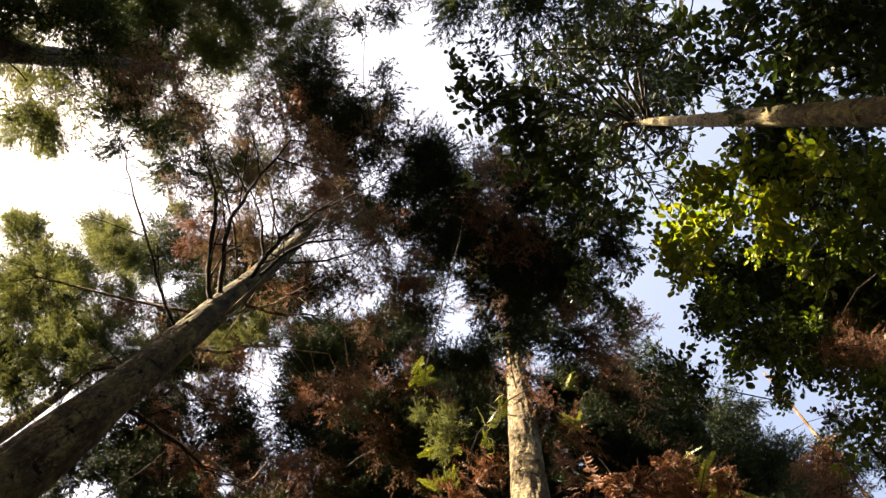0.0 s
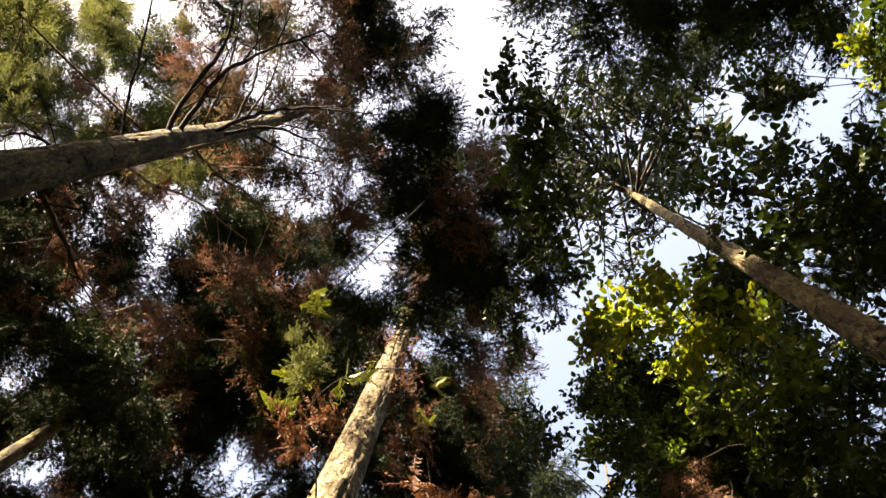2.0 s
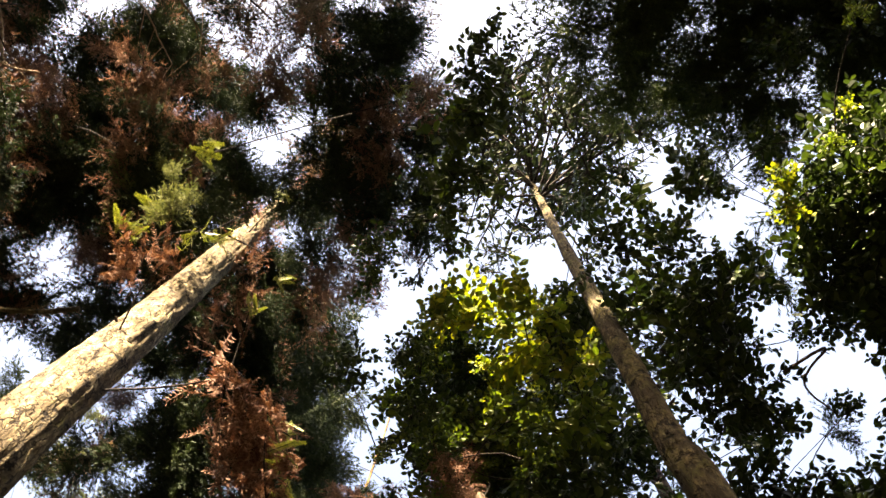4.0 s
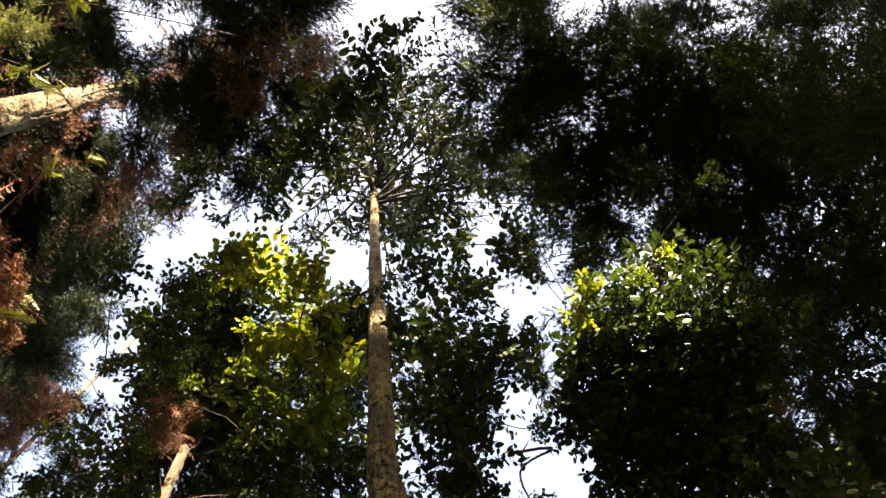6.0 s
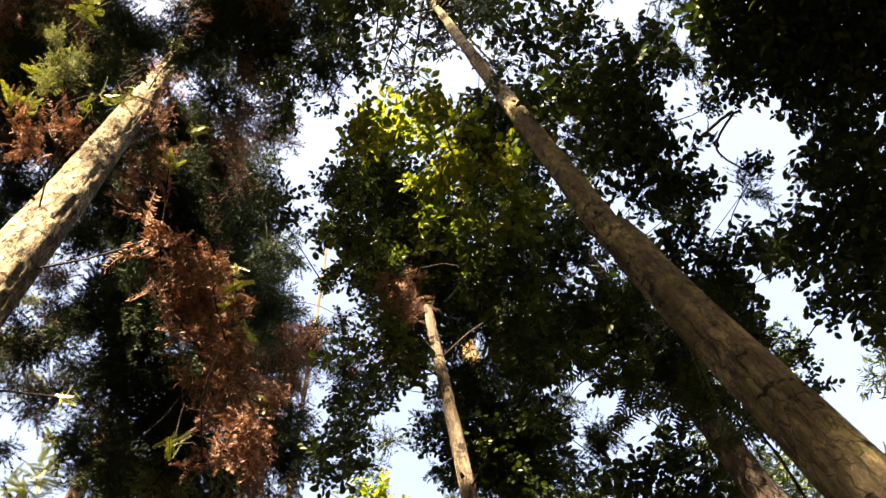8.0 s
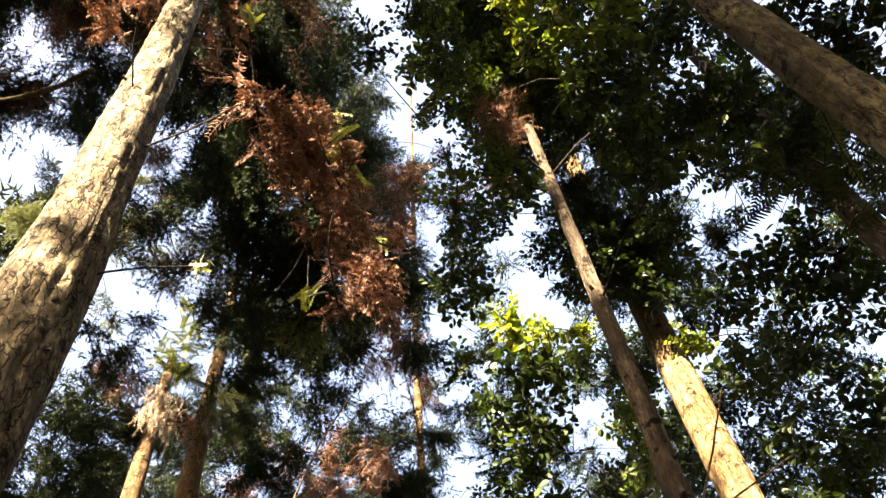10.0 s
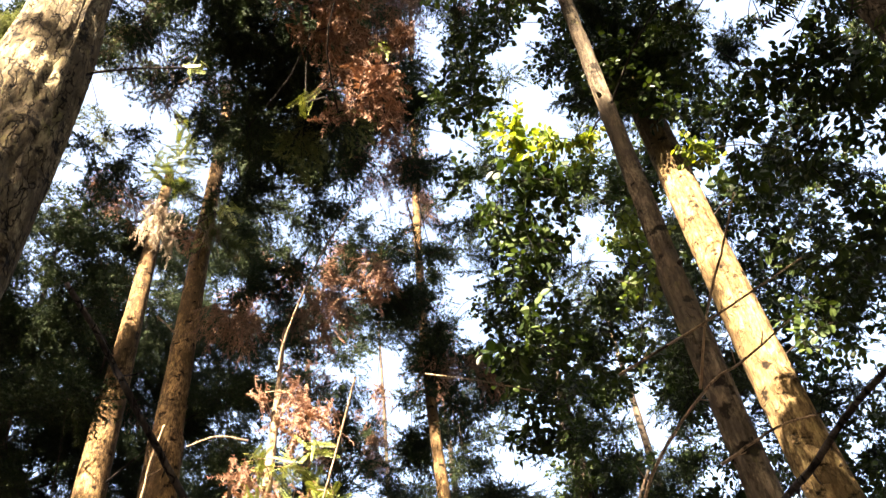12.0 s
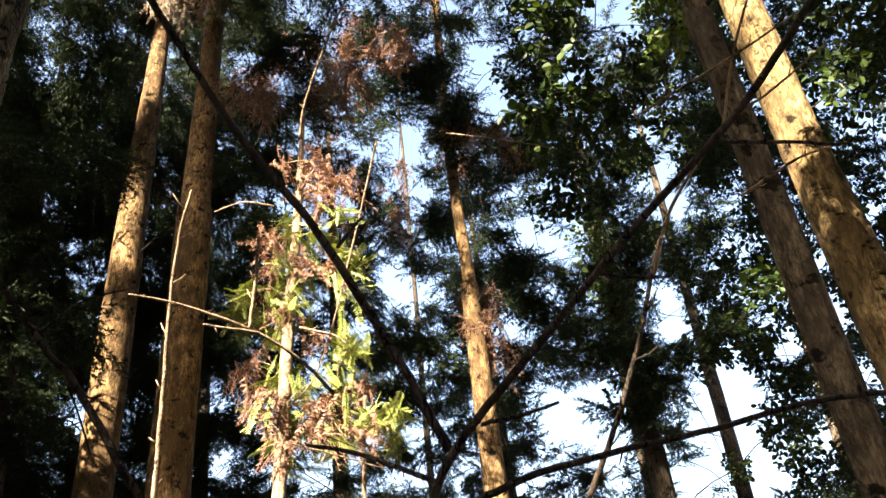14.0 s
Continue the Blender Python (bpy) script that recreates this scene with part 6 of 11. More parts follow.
top_limbs = [
    (-108, 5.87, 8.64, 0.30, "n"), (-90, 4.92, 8.71, 0.28, "n"), (-174, 1.56, 8.78, 0.35, "k"), (-110, 4.48, 8.79, 0.21, "n"),
    (-123, 3.93, 8.81, 0.19, "n"), (-105, 3.30, 8.83, 0.21, "n"), (-99, 3.56, 8.84, 0.39, "n"), (-45, 4.23, 8.86, 0.34, "k"),
    (-138, 2.86, 8.93, 0.15, "n"), (-113, 4.64, 8.95, 0.20, "n"), (-106, 5.06, 9.07, 0.25, "n"),
    (-109, 3.21, 9.08, 0.17, "n"), (-72, 0.95, 9.34, 0.40, "k"), (-107, 4.25, 9.40, 0.22, "n"), (-137, 0.21, 9.55, 0.40, "k"),
    (125, 2.59, 9.58, 0.26, "b"), (132, 2.09, 9.64, 0.34, "b"),
]
crown_limbs = [
    (-103, 3.34, 9.75, 0.28, "n"), (-73, 1.42, 9.77, 0.36, "k"), (165, 1.62, 10.04, 0.26, "b"), (134, 1.60, 10.07, 0.19, "b"),
    (-170, 1.60, 10.09, 0.12, "k"), (169, 0.70, 10.17, 0.40, "k"), (-64, 4.10, 10.22, 0.34, "k"), (127, 1.42, 10.23, 0.28, "b"),
    (-106, 5.13, 10.35, 0.34, "n"), (-142, 4.08, 10.36, 0.38, "n"), (-111, 4.26, 10.36, 0.35, "n"), 
    (-117, 5.41, 10.43, 0.35, "n"), (32, 1.95, 10.45, 0.22, "b"), (-25, 0.32, 10.47, 0.21, "b"), (-140, 2.02, 10.68, 0.21, "n"),
    (-173, 2.48, 10.91, 0.34, "k"), (164, 2.72, 10.97, 0.45, "k"),
]
more_limbs_a = [
    (-115, 7.09, 11.06, 0.33, "n"), (-119, 5.82, 11.18, 0.15, "n"), (-67, 3.36, 11.19, 0.37, "k"), (-178, 2.66, 11.21, 0.36, "b"),
    (1, 2.60, 11.27, 0.39, "b"), (-172, 3.25, 11.32, 0.27, "k"), (33, 3.23, 11.45, 0.37, "n"), (34, 1.54, 11.54, 0.22, "n"),
    (-118, 4.19, 11.63, 0.31, "n"), (-124, 6.80, 11.64, 0.30, "n"), (91, 1.99, 11.75, 0.32, "b"), (-79, 4.08, 11.75, 0.46, "k"),
    (161, 1.31, 12.13, 0.28, "b"), (64, 1.25, 12.15, 0.49, "n"), (94, 1.00, 12.18, 0.42, "n"), (175, 1.21, 12.23, 0.47, "b"),
    (-125, 5.14, 12.25, 0.32, "n"), (-144, 2.93, 12.47, 0.23, "n"),
]
more_limbs_b = [
    (52, 2.65, 12.57, 0.40, "n"), (10, 1.07, 12.59, 0.26, "n"), (36, 1.16, 12.89, 0.44, "n"), (-8, 0.43, 13.17, 0.42, "b"),
    (68, 2.64, 14.10, 0.44, "n"), (-161, 0.42, 14.14, 0.28, "n"), (125, 1.07, 14.15, 0.46, "n"), (162, 2.38, 15.45, 0.58, "n"),
    (-175, 1.70, 16.74, 0.26, "n"), (69, 1.35, 17.76, 0.72, "k"), (94, 0.82, 18.14, 0.78, "k"), (112, 1.83, 18.42, 0.84, "k"),
    (131, 1.09, 18.52, 0.72, "k"), (139, 1.96, 18.86, 0.95, "k"), (140, 2.84, 19.11, 0.84, "k"), (153, 2.93, 19.34, 0.72, "k"),
    (147, 3.72, 19.43, 0.95, "k"), (146, 4.36, 19.54, 0.72, "k"),
]
tufts = [(171, 2.1, 9.5, 0.22, "d"), (171, 2.05, 9.25, 0.2, "d"), (168, 2.15, 9.0, 0.16, "d"), (156, 2.3, 9.1, 0.3, "b"), (150, 2.2, 8.7, 0.2, "d")]
tree("fir_tree", "very tall dark fir with a narrow trunk lit low down", "tree", [(-0.82, 10.02, 0), (-0.85, 9.89, 6.8), (-0.84, 9.88, 7), (-0.81, 9.79, 12), (0.00, 8.60, 23)], [0.165, 0.116, 0.085, 0.06, 0.02], BARK_BROWN, tufts + low_limbs + mid_limbs + high_limbs + upper_limbs + top_limbs + crown_limbs + more_limbs_a + more_limbs_b, 72, stubs=8, limb_mat=TWIG_DARK)

# ivy-hung dark broadleaf tree against the bright sky
low_limbs = [
    (-55, 2.82, 3.63, 0.32, "l"), (-62, 2.72, 3.75, 0.31, "l"), (-36, 3.40, 4.03, 0.20, "s"), (-114, 0.73, 4.07, 0.14, "l"),
    (-31, 3.38, 4.13, 0.26, "l"), (-34, 1.98, 4.15, 0.14, "l"), (-61, 3.20, 4.15, 0.23, "s"), (-18, 3.63, 4.25, 0.36, "l"),
    (-27, 2.10, 4.26, 0.14, "s"), (-29, 3.17, 4.27, 0.31, "l"), (-61, 3.32, 4.27, 0.31, "l"), (-113, 1.23, 4.32, 0.25, "l"),
    (-51, 3.50, 4.32, 0.23, "l"), (-73, 2.68, 4.33, 0.17, "s"), (-57, 2.82, 4.37, 0.26, "l"), (-71, 1.59, 4.38, 0.21, "s"),
    (-41, 2.91, 4.43, 0.26, "l"), (-11, 3.96, 4.48, 0.30, "l"),
]
mid_limbs = [
    (-33, 1.98, 4.53, 0.09, "s"), (-43, 4.80, 4.54, 0.26, "l"), (-36, 4.34, 4.54, 0.25, "l"), (-22, 1.14, 4.66, 0.07, "s"),
    (145, 0.44, 4.70, 0.20, "k"), (-50, 3.09, 4.70, 0.34, "l"), (-45, 3.06, 4.73, 0.19, "s"), (-57, 3.36, 4.74, 0.19, "s"),
    (-40, 2.92, 4.76, 0.20, "l"), (-53, 2.38, 4.89, 0.15, "s"), (-24, 0.97, 4.92, 0.11, "s"), (-67, 2.75, 4.93, 0.10, "l"),
    (-63, 3.21, 4.95, 0.34, "l"), (-52, 3.16, 5.00, 0.19, "s"), (-171, 0.55, 5.04, 0.28, "k"), (-50, 3.97, 5.04, 0.24, "l"),
    (-138, 0.87, 5.09, 0.23, "l"), (-63, 3.60, 5.09, 0.27, "l"),
]
high_limbs = [
    (-63, 3.41, 5.12, 0.23, "s"), (-133, 1.10, 5.18, 0.28, "l"), (-55, 2.96, 5.21, 0.23, "l"), (-59, 2.76, 5.28, 0.09, "s"),
    (-59, 2.18, 5.28, 0.32, "l"), (-67, 3.07, 5.32, 0.20, "s"), (153, 0.75, 5.42, 0.28, "k"), (-130, 1.53, 5.48, 0.23, "l"),
    (-58, 2.63, 5.57, 0.31, "l"), (-52, 2.56, 5.60, 0.17, "s"), (-61, 2.31, 5.62, 0.10, "s"), (-63, 1.09, 5.65, 0.10, "s"),
    (-36, 4.08, 5.65, 0.27, "l"), (-63, 3.65, 5.65, 0.33, "l"), (-76, 1.58, 5.66, 0.22, "s"), (-85, 2.83, 5.73, 0.18, "s"),
    (-67, 3.43, 5.80, 0.29, "l"), (-71, 1.86, 5.92, 0.21, "s"),
]
upper_limbs = [
    (-57, 3.25, 5.93, 0.19, "s"), (-46, 2.37, 5.94, 0.23, "l"), (-66, 3.27, 5.95, 0.25, "l"), (-68, 2.20, 5.96, 0.21, "l"),
    (-25, 1.83, 5.98, 0.19, "s"), (-69, 3.66, 5.99, 0.19, "s"), (-80, 2.79, 6.03, 0.29, "l"), (-98, 2.84, 6.06, 0.14, "s"),
    (-56, 3.34, 6.06, 0.20, "s"), (-44, 2.25, 6.13, 0.22, "l"), (-52, 3.03, 6.13, 0.15, "s"), (-64, 3.20, 6.15, 0.21, "s"),
    (-79, 2.40, 6.21, 0.16, "s"), (-34, 3.99, 6.23, 0.15, "l"), (-102, 1.25, 6.28, 0.19, "s"), (-35, 2.19, 6.37, 0.17, "s"),
    (-66, 2.73, 6.38, 0.07, "s"), (-49, 4.37, 6.41, 0.40, "l"),
]
top_limbs = [
    (-75, 2.19, 6.43, 0.14, "s"), (-110, 2.35, 6.50, 0.19, "s"), (-40, 3.09, 6.51, 0.25, "l"), (-40, 2.36, 6.51, 0.24, "s"),
    (-84, 2.94, 6.53, 0.30, "l"), (-73, 3.54, 6.53, 0.34, "l"), (-85, 2.45, 6.53, 0.12, "s"), (-90, 3.27, 6.55, 0.24, "l"),
    (175, 1.35, 6.55, 0.28, "l"), (-68, 2.92, 6.57, 0.24, "s"), (157, 1.44, 6.59, 0.23, "l"), (-64, 4.28, 6.61, 0.26, "l"),
    (-85, 2.51, 6.68, 0.31, "l"), (-71, 2.30, 6.69, 0.22, "s"), (-104, 2.51, 6.70, 0.21, "s"), (-57, 2.58, 6.82, 0.26, "l"),
    (-62, 2.01, 6.84, 0.15, "s"), (-69, 2.19, 6.86, 0.32, "l"),
]
crown_limbs = [
    (166, 1.63, 6.92, 0.28, "l"), (-160, 1.91, 6.95, 0.20, "l"), (-72, 2.99, 6.97, 0.20, "s"), (-75, 1.82, 7.00, 0.21, "s"),
    (-96, 3.36, 7.03, 0.26, "l"), (-46, 1.97, 7.04, 0.23, "l"), (-49, 3.45, 7.10, 0.22, "l"), (-88, 3.46, 7.10, 0.08, "s"),
    (-177, 1.81, 7.13, 0.34, "l"), (-37, 3.02, 7.14, 0.28, "l"), (-55, 4.02, 7.19, 0.30, "l"), (-36, 2.53, 7.20, 0.24, "l"),
    (-107, 2.84, 7.20, 0.24, "s"), (-30, 3.48, 7.26, 0.35, "l"), (-137, 1.51, 7.26, 0.22, "s"), (-73, 3.03, 7.31, 0.21, "s"),
    (-89, 2.69, 7.32, 0.21, "s"), (-65, 2.05, 7.33, 0.16, "s"),
]
more_limbs_a = [
    (-171, 2.04, 7.33, 0.28, "l"), (-76, 3.28, 7.39, 0.24, "l"), (-105, 1.81, 7.43, 0.21, "s"), (166, 2.07, 7.46, 0.31, "l"),
    (-166, 2.30, 7.51, 0.28, "l"), (-67, 2.13, 7.53, 0.32, "l"), (-78, 2.67, 7.54, 0.26, "l"), (-32, 2.23, 7.57, 0.26, "l"),
    (-101, 1.18, 7.59, 0.15, "s"), (-92, 1.59, 7.59, 0.38, "l"), (-115, 2.49, 7.61, 0.18, "s"), (164, 2.29, 7.68, 0.26, "l"),
    (-81, 3.01, 7.69, 0.25, "l"), (-100, 1.82, 7.74, 0.24, "l"), (-105, 2.12, 7.75, 0.17, "s"), (-104, 2.29, 7.77, 0.17, "s"),
    (-74, 3.86, 7.81, 0.33, "s"), (-103, 2.47, 7.94, 0.36, "l"),
]
more_limbs_b = [
    (-80, 3.27, 7.95, 0.23, "s"), (-51, 3.67, 7.95, 0.32, "l"), (-80, 2.79, 7.96, 0.35, "l"), (-80, 1.49, 8.03, 0.30, "l"),
    (-84, 4.27, 8.06, 0.36, "s"), (-122, 2.14, 8.06, 0.24, "s"), (-78, 2.67, 8.12, 0.21, "s"), (-86, 3.67, 8.24, 0.21, "s"),
    (-85, 3.08, 8.30, 0.16, "s"), (-101, 2.13, 8.31, 0.17, "s"), (-125, 0.58, 8.33, 0.26, "s"), (-77, 2.38, 8.37, 0.27, "l"),
    (-37, 3.02, 8.37, 0.25, "l"), (-57, 0.78, 8.42, 0.28, "l"), (-135, 1.70, 8.46, 0.22, "s"), (-31, 3.49, 8.50, 0.20, "l"),
    (-17, 2.67, 8.54, 0.33, "l"), (-81, 1.55, 8.55, 0.32, "l"),
]
more_limbs_c = [
    (18, 0.49, 8.57, 0.39, "s"), (-53, 2.28, 8.68, 0.30, "l"), (-116, 2.15, 8.76, 0.29, "l"), (-99, 2.43, 8.78, 0.23, "s"),
    (-65, 2.97, 8.78, 0.28, "s"), (-83, 4.64, 8.92, 0.36, "s"), (-101, 3.05, 9.02, 0.19, "s"), (-88, 2.93, 9.22, 0.43, "s"),
    (-18, 4.06, 9.31, 0.34, "l"), (-60, 2.39, 9.34, 0.37, "l"), (-80, 2.12, 9.35, 0.37, "s"), (-26, 2.28, 9.42, 0.26, "l"),
    (-87, 4.19, 9.48, 0.28, "l"), (-112, 1.71, 9.58, 0.29, "s"), (-82, 2.09, 9.77, 0.36, "l"), (-19, 2.20, 9.77, 0.29, "l"),
    (-5, 3.93, 9.92, 0.20, "l"), (136, 0.45, 10.54, 0.33, "s"),
]
more_limbs_d = [
    (-31, 2.53, 11.34, 0.25, "l"), (-19, 1.24, 11.53, 0.26, "l"),
]
ivy = [(165, 0.22, 5.00, 0.28, "l"), (150, 0.25, 5.60, 0.28, "l"), (175, 0.22, 6.20, 0.28, "l"), (155, 0.24, 6.80, 0.28, "l"), (170, 0.20, 7.40, 0.28, "l"), (150, 0.20, 8.00, 0.28, "l")]
tree("broadleaf_tree", "ivy-hung dark broadleaf tree against the bright sky", "tree", [(0.88, 8.96, 0), (0.80, 8.96, 4.5), (0.77, 8.97, 6.8), (0.75, 8.97, 9)], [0.12, 0.1, 0.08, 0.03], BARK_DARK, ivy + low_limbs + mid_limbs + high_limbs + upper_limbs + top_limbs + crown_limbs + more_limbs_a + more_limbs_b + more_limbs_c + more_limbs_d, 77, stubs=0, limb_mat=TWIG_DARK)

# shaded cedar with grey-green feathery foliage
low_limbs = [
    (20, 2.92, 12.30, 0.18, "n"), (16, 3.16, 12.40, 0.18, "n"), (-50, 3.02, 12.58, 0.22, "n"), (28, 2.60, 12.76, 0.22, "v"),
    (18, 2.74, 12.78, 0.32, "v"), (-20, 1.46, 12.86, 0.09, "v"), (15, 3.24, 12.90, 0.19, "v"), (36, 2.40, 13.02, 0.11, "b"),
    (32, 2.38, 13.05, 0.11, "b"), (-14, 1.39, 13.08, 0.09, "v"), (22, 2.48, 13.10, 0.31, "b"), (-15, 1.36, 13.13, 0.09, "v"),
    (31, 2.24, 13.14, 0.12, "b"), (34, 2.14, 13.23, 0.12, "b"), (25, 2.51, 13.31, 0.23, "v"), (24, 2.66, 13.55, 0.23, "v"),
    (165, 2.30, 13.56, 0.26, "c"), (39, 1.43, 13.57, 0.19, "n"),
]
mid_limbs = [
    (63, 0.45, 13.57, 0.19, "v"), (18, 1.64, 13.58, 0.34, "n"), (45, 0.76, 13.65, 0.19, "v"), (30, 1.55, 13.70, 0.32, "v"),
    (22, 0.54, 13.78, 0.20, "v"), (-24, 2.98, 13.86, 0.34, "v"), (43, 3.62, 13.90, 0.22, "v"), (29, 0.51, 13.91, 0.20, "v"),
    (9, 2.55, 13.94, 0.30, "v"), (-25, 3.30, 14.09, 0.24, "v"), (50, 1.10, 14.15, 0.36, "g"), (45, 3.28, 14.20, 0.18, "g"),
    (-20, 2.69, 14.23, 0.49, "v"), (5, 0.79, 15.17, 0.10, "v"), (42, 3.53, 15.60, 0.24, "n"), (2, 0.79, 15.62, 0.21, "v"),
    (76, 1.60, 15.76, 0.18, "c"), (67, 0.74, 15.78, 0.37, "g"),
]
high_limbs = [
    (148, 3.32, 16.12, 0.27, "c"), (54, 3.29, 16.29, 0.21, "g"), (152, 3.76, 16.40, 0.28, "c"), (134, 0.79, 16.49, 0.37, "c"),
    (74, 4.84, 16.52, 0.47, "c"), (149, 3.81, 16.54, 0.28, "c"), (36, 1.41, 16.58, 0.39, "c"), (142, 3.60, 16.61, 0.29, "c"),
    (128, 3.57, 16.94, 0.27, "c"), (121, 1.23, 16.97, 0.50, "v"), (-79, 1.63, 17.13, 0.60, "c"), (-173, 1.91, 17.23, 0.55, "g"),
    (-47, 1.39, 17.38, 0.40, "c"), (105, 1.51, 17.40, 0.37, "c"), (126, 1.76, 17.41, 0.64, "c"), (-124, 1.30, 17.57, 0.59, "c"),
    (138, 2.32, 17.62, 0.43, "c"), (-163, 1.38, 17.63, 0.85, "c"),
]
upper_limbs = [
    (136, 3.23, 17.85, 0.48, "c"), (-53, 0.57, 17.87, 0.45, "c"), (-162, 0.33, 17.90, 0.51, "c"), (-108, 0.94, 17.99, 0.85, "c"),
    (171, 3.29, 18.43, 0.50, "g"), (61, 4.75, 18.50, 0.59, "v"), (168, 1.69, 18.50, 1.02, "c"), (149, 2.37, 18.62, 0.63, "c"),
    (52, 3.89, 18.73, 0.59, "n"), (158, 3.15, 18.99, 0.92, "c"), (-171, 1.22, 19.10, 0.71, "c"), (161, 4.11, 19.15, 0.49, "c"),
    (76, 3.26, 19.15, 0.35, "b"), (159, 4.26, 19.40, 0.50, "c"), (68, 4.22, 19.66, 0.52, "g"), (148, 5.57, 19.78, 0.68, "c"),
    (82, 3.89, 19.86, 0.75, "g"), (155, 5.10, 19.86, 0.24, "c"),
]
top_limbs = [
    (164, 5.17, 20.42, 0.53, "c"), (69, 3.73, 20.60, 0.75, "v"), (134, 8.60, 26.42, 0.88, "c"),
]
veil_limbs = [(-100, 0.38, 10.02, 0.50, "g"), (-76, 0.73, 10.21, 0.50, "g"), (24, 0.50, 10.10, 0.40, "c"), (-42, 0.72, 10.64, 0.34, "v"), (-33, 1.09, 10.80, 0.34, "b"), (-2, 1.11, 10.74, 0.40, "n")]
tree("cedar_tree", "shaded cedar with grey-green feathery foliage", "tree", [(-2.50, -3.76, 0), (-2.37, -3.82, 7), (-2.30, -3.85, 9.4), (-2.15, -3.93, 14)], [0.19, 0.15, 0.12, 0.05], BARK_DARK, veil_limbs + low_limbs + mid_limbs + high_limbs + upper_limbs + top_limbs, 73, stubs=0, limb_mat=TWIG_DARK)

# two slim cedars beside the clearing
top_limbs = [(-100, 0.4, 8.0, 0.38, "n"), (60, 0.4, 8.3, 0.38, "n"), (-150, 0.35, 8.3, 0.35, "k"), (-20, 0.4, 8.6, 0.35, "k")]
tree("cedar_tree", "slim cedar with a mossy trunk lit from one side", "tree", [(-3.62, 1.03, 0), (-3.57, 1.03, 6), (-3.55, 1.03, 8.5)], [0.085, 0.068, 0.03], BARK_MOSSY_SHADED, top_limbs, 91, stubs=4, limb_mat=TWIG_DARK)
top_limbs = [(-80, 0.7, 11.6, 0.45, "n"), (90, 0.7, 12.2, 0.45, "k"), (-150, 0.6, 12.6, 0.4, "n")]
tree("cedar_tree", "slim cedar coloured dark for shade", "tree", [(-6.27, 1.32, 0), (-6.24, 1.32, 6), (-6.18, 1.32, 13)], [0.09, 0.065, 0.04], BARK_DARK, top_limbs, 92, stubs=2, limb_mat=TWIG_DARK)

# cedar with dense dark and withered brown foliage
low_limbs = [
    (-55, 2.77, 8.90, 0.32, "n"), (-58, 3.54, 9.48, 0.09, "b"), (-78, 2.73, 9.77, 0.18, "c"), (-78, 2.54, 9.87, 0.18, "n"),
    (-79, 2.26, 10.02, 0.28, "c"), (-65, 1.32, 10.08, 0.17, "n"), (-12, 3.04, 10.31, 0.38, "b"), (-83, 2.53, 10.35, 0.19, "c"),
    (-16, 3.39, 10.59, 0.25, "b"), (-11, 4.04, 10.61, 0.33, "k"), (-4, 2.50, 10.64, 0.35, "b"), (-14, 2.17, 10.67, 0.39, "k"),
    (-89, 2.25, 10.76, 0.15, "g"), (-88, 2.50, 10.78, 0.15, "g"), (-15, 1.78, 10.93, 0.31, "b"), (-20, 3.07, 10.97, 0.18, "k"),
    (-6, 3.07, 11.22, 0.45, "k"), (1, 0.79, 11.44, 0.38, "n"),
]
mid_limbs = [
    (-21, 2.72, 11.45, 0.22, "n"), (-44, 5.29, 11.47, 0.20, "b"), (5, 1.05, 11.49, 0.37, "b"), (-19, 2.85, 11.60, 0.33, "k"),
    (-45, 5.05, 11.62, 0.20, "b"), (-11, 2.65, 11.64, 0.39, "n"), (-43, 4.99, 11.80, 0.21, "b"), (-41, 5.39, 11.81, 0.21, "b"),
    (-7, 3.07, 11.87, 0.26, "b"), (-7, 1.69, 11.89, 0.45, "n"), (-16, 2.15, 11.92, 0.47, "n"), (-18, 3.04, 12.10, 0.40, "b"),
    (-19, 2.56, 12.12, 0.31, "b"), (-1, 2.27, 12.28, 0.45, "n"), (-8, 2.32, 12.31, 0.24, "n"), (-14, 2.65, 12.44, 0.46, "k"),
    (-12, 2.34, 12.54, 0.48, "n"), (-16, 1.49, 12.63, 0.36, "n"),
]
high_limbs = [
    (10, 4.82, 12.64, 0.37, "b"), (5, 0.64, 12.67, 0.17, "v"), (-13, 2.50, 12.74, 0.32, "b"), (-21, 3.19, 12.77, 0.22, "n"),
    (-12, 0.97, 12.80, 0.27, "n"), (-10, 1.93, 12.85, 0.39, "n"), (-25, 2.74, 13.04, 0.20, "b"), (-13, 2.73, 13.09, 0.48, "n"),
    (-22, 2.65, 13.11, 0.20, "b"), (-20, 1.81, 13.12, 0.38, "n"), (-10, 1.93, 13.20, 0.38, "v"), (129, 0.64, 13.25, 0.38, "v"),
    (-9, 3.91, 13.28, 0.44, "b"), (-14, 1.00, 13.33, 0.37, "n"), (-23, 2.40, 13.39, 0.21, "b"), (-21, 2.41, 13.51, 0.21, "b"),
    (-27, 4.34, 13.51, 0.29, "k"), (6, 0.62, 13.54, 0.27, "v"),
]
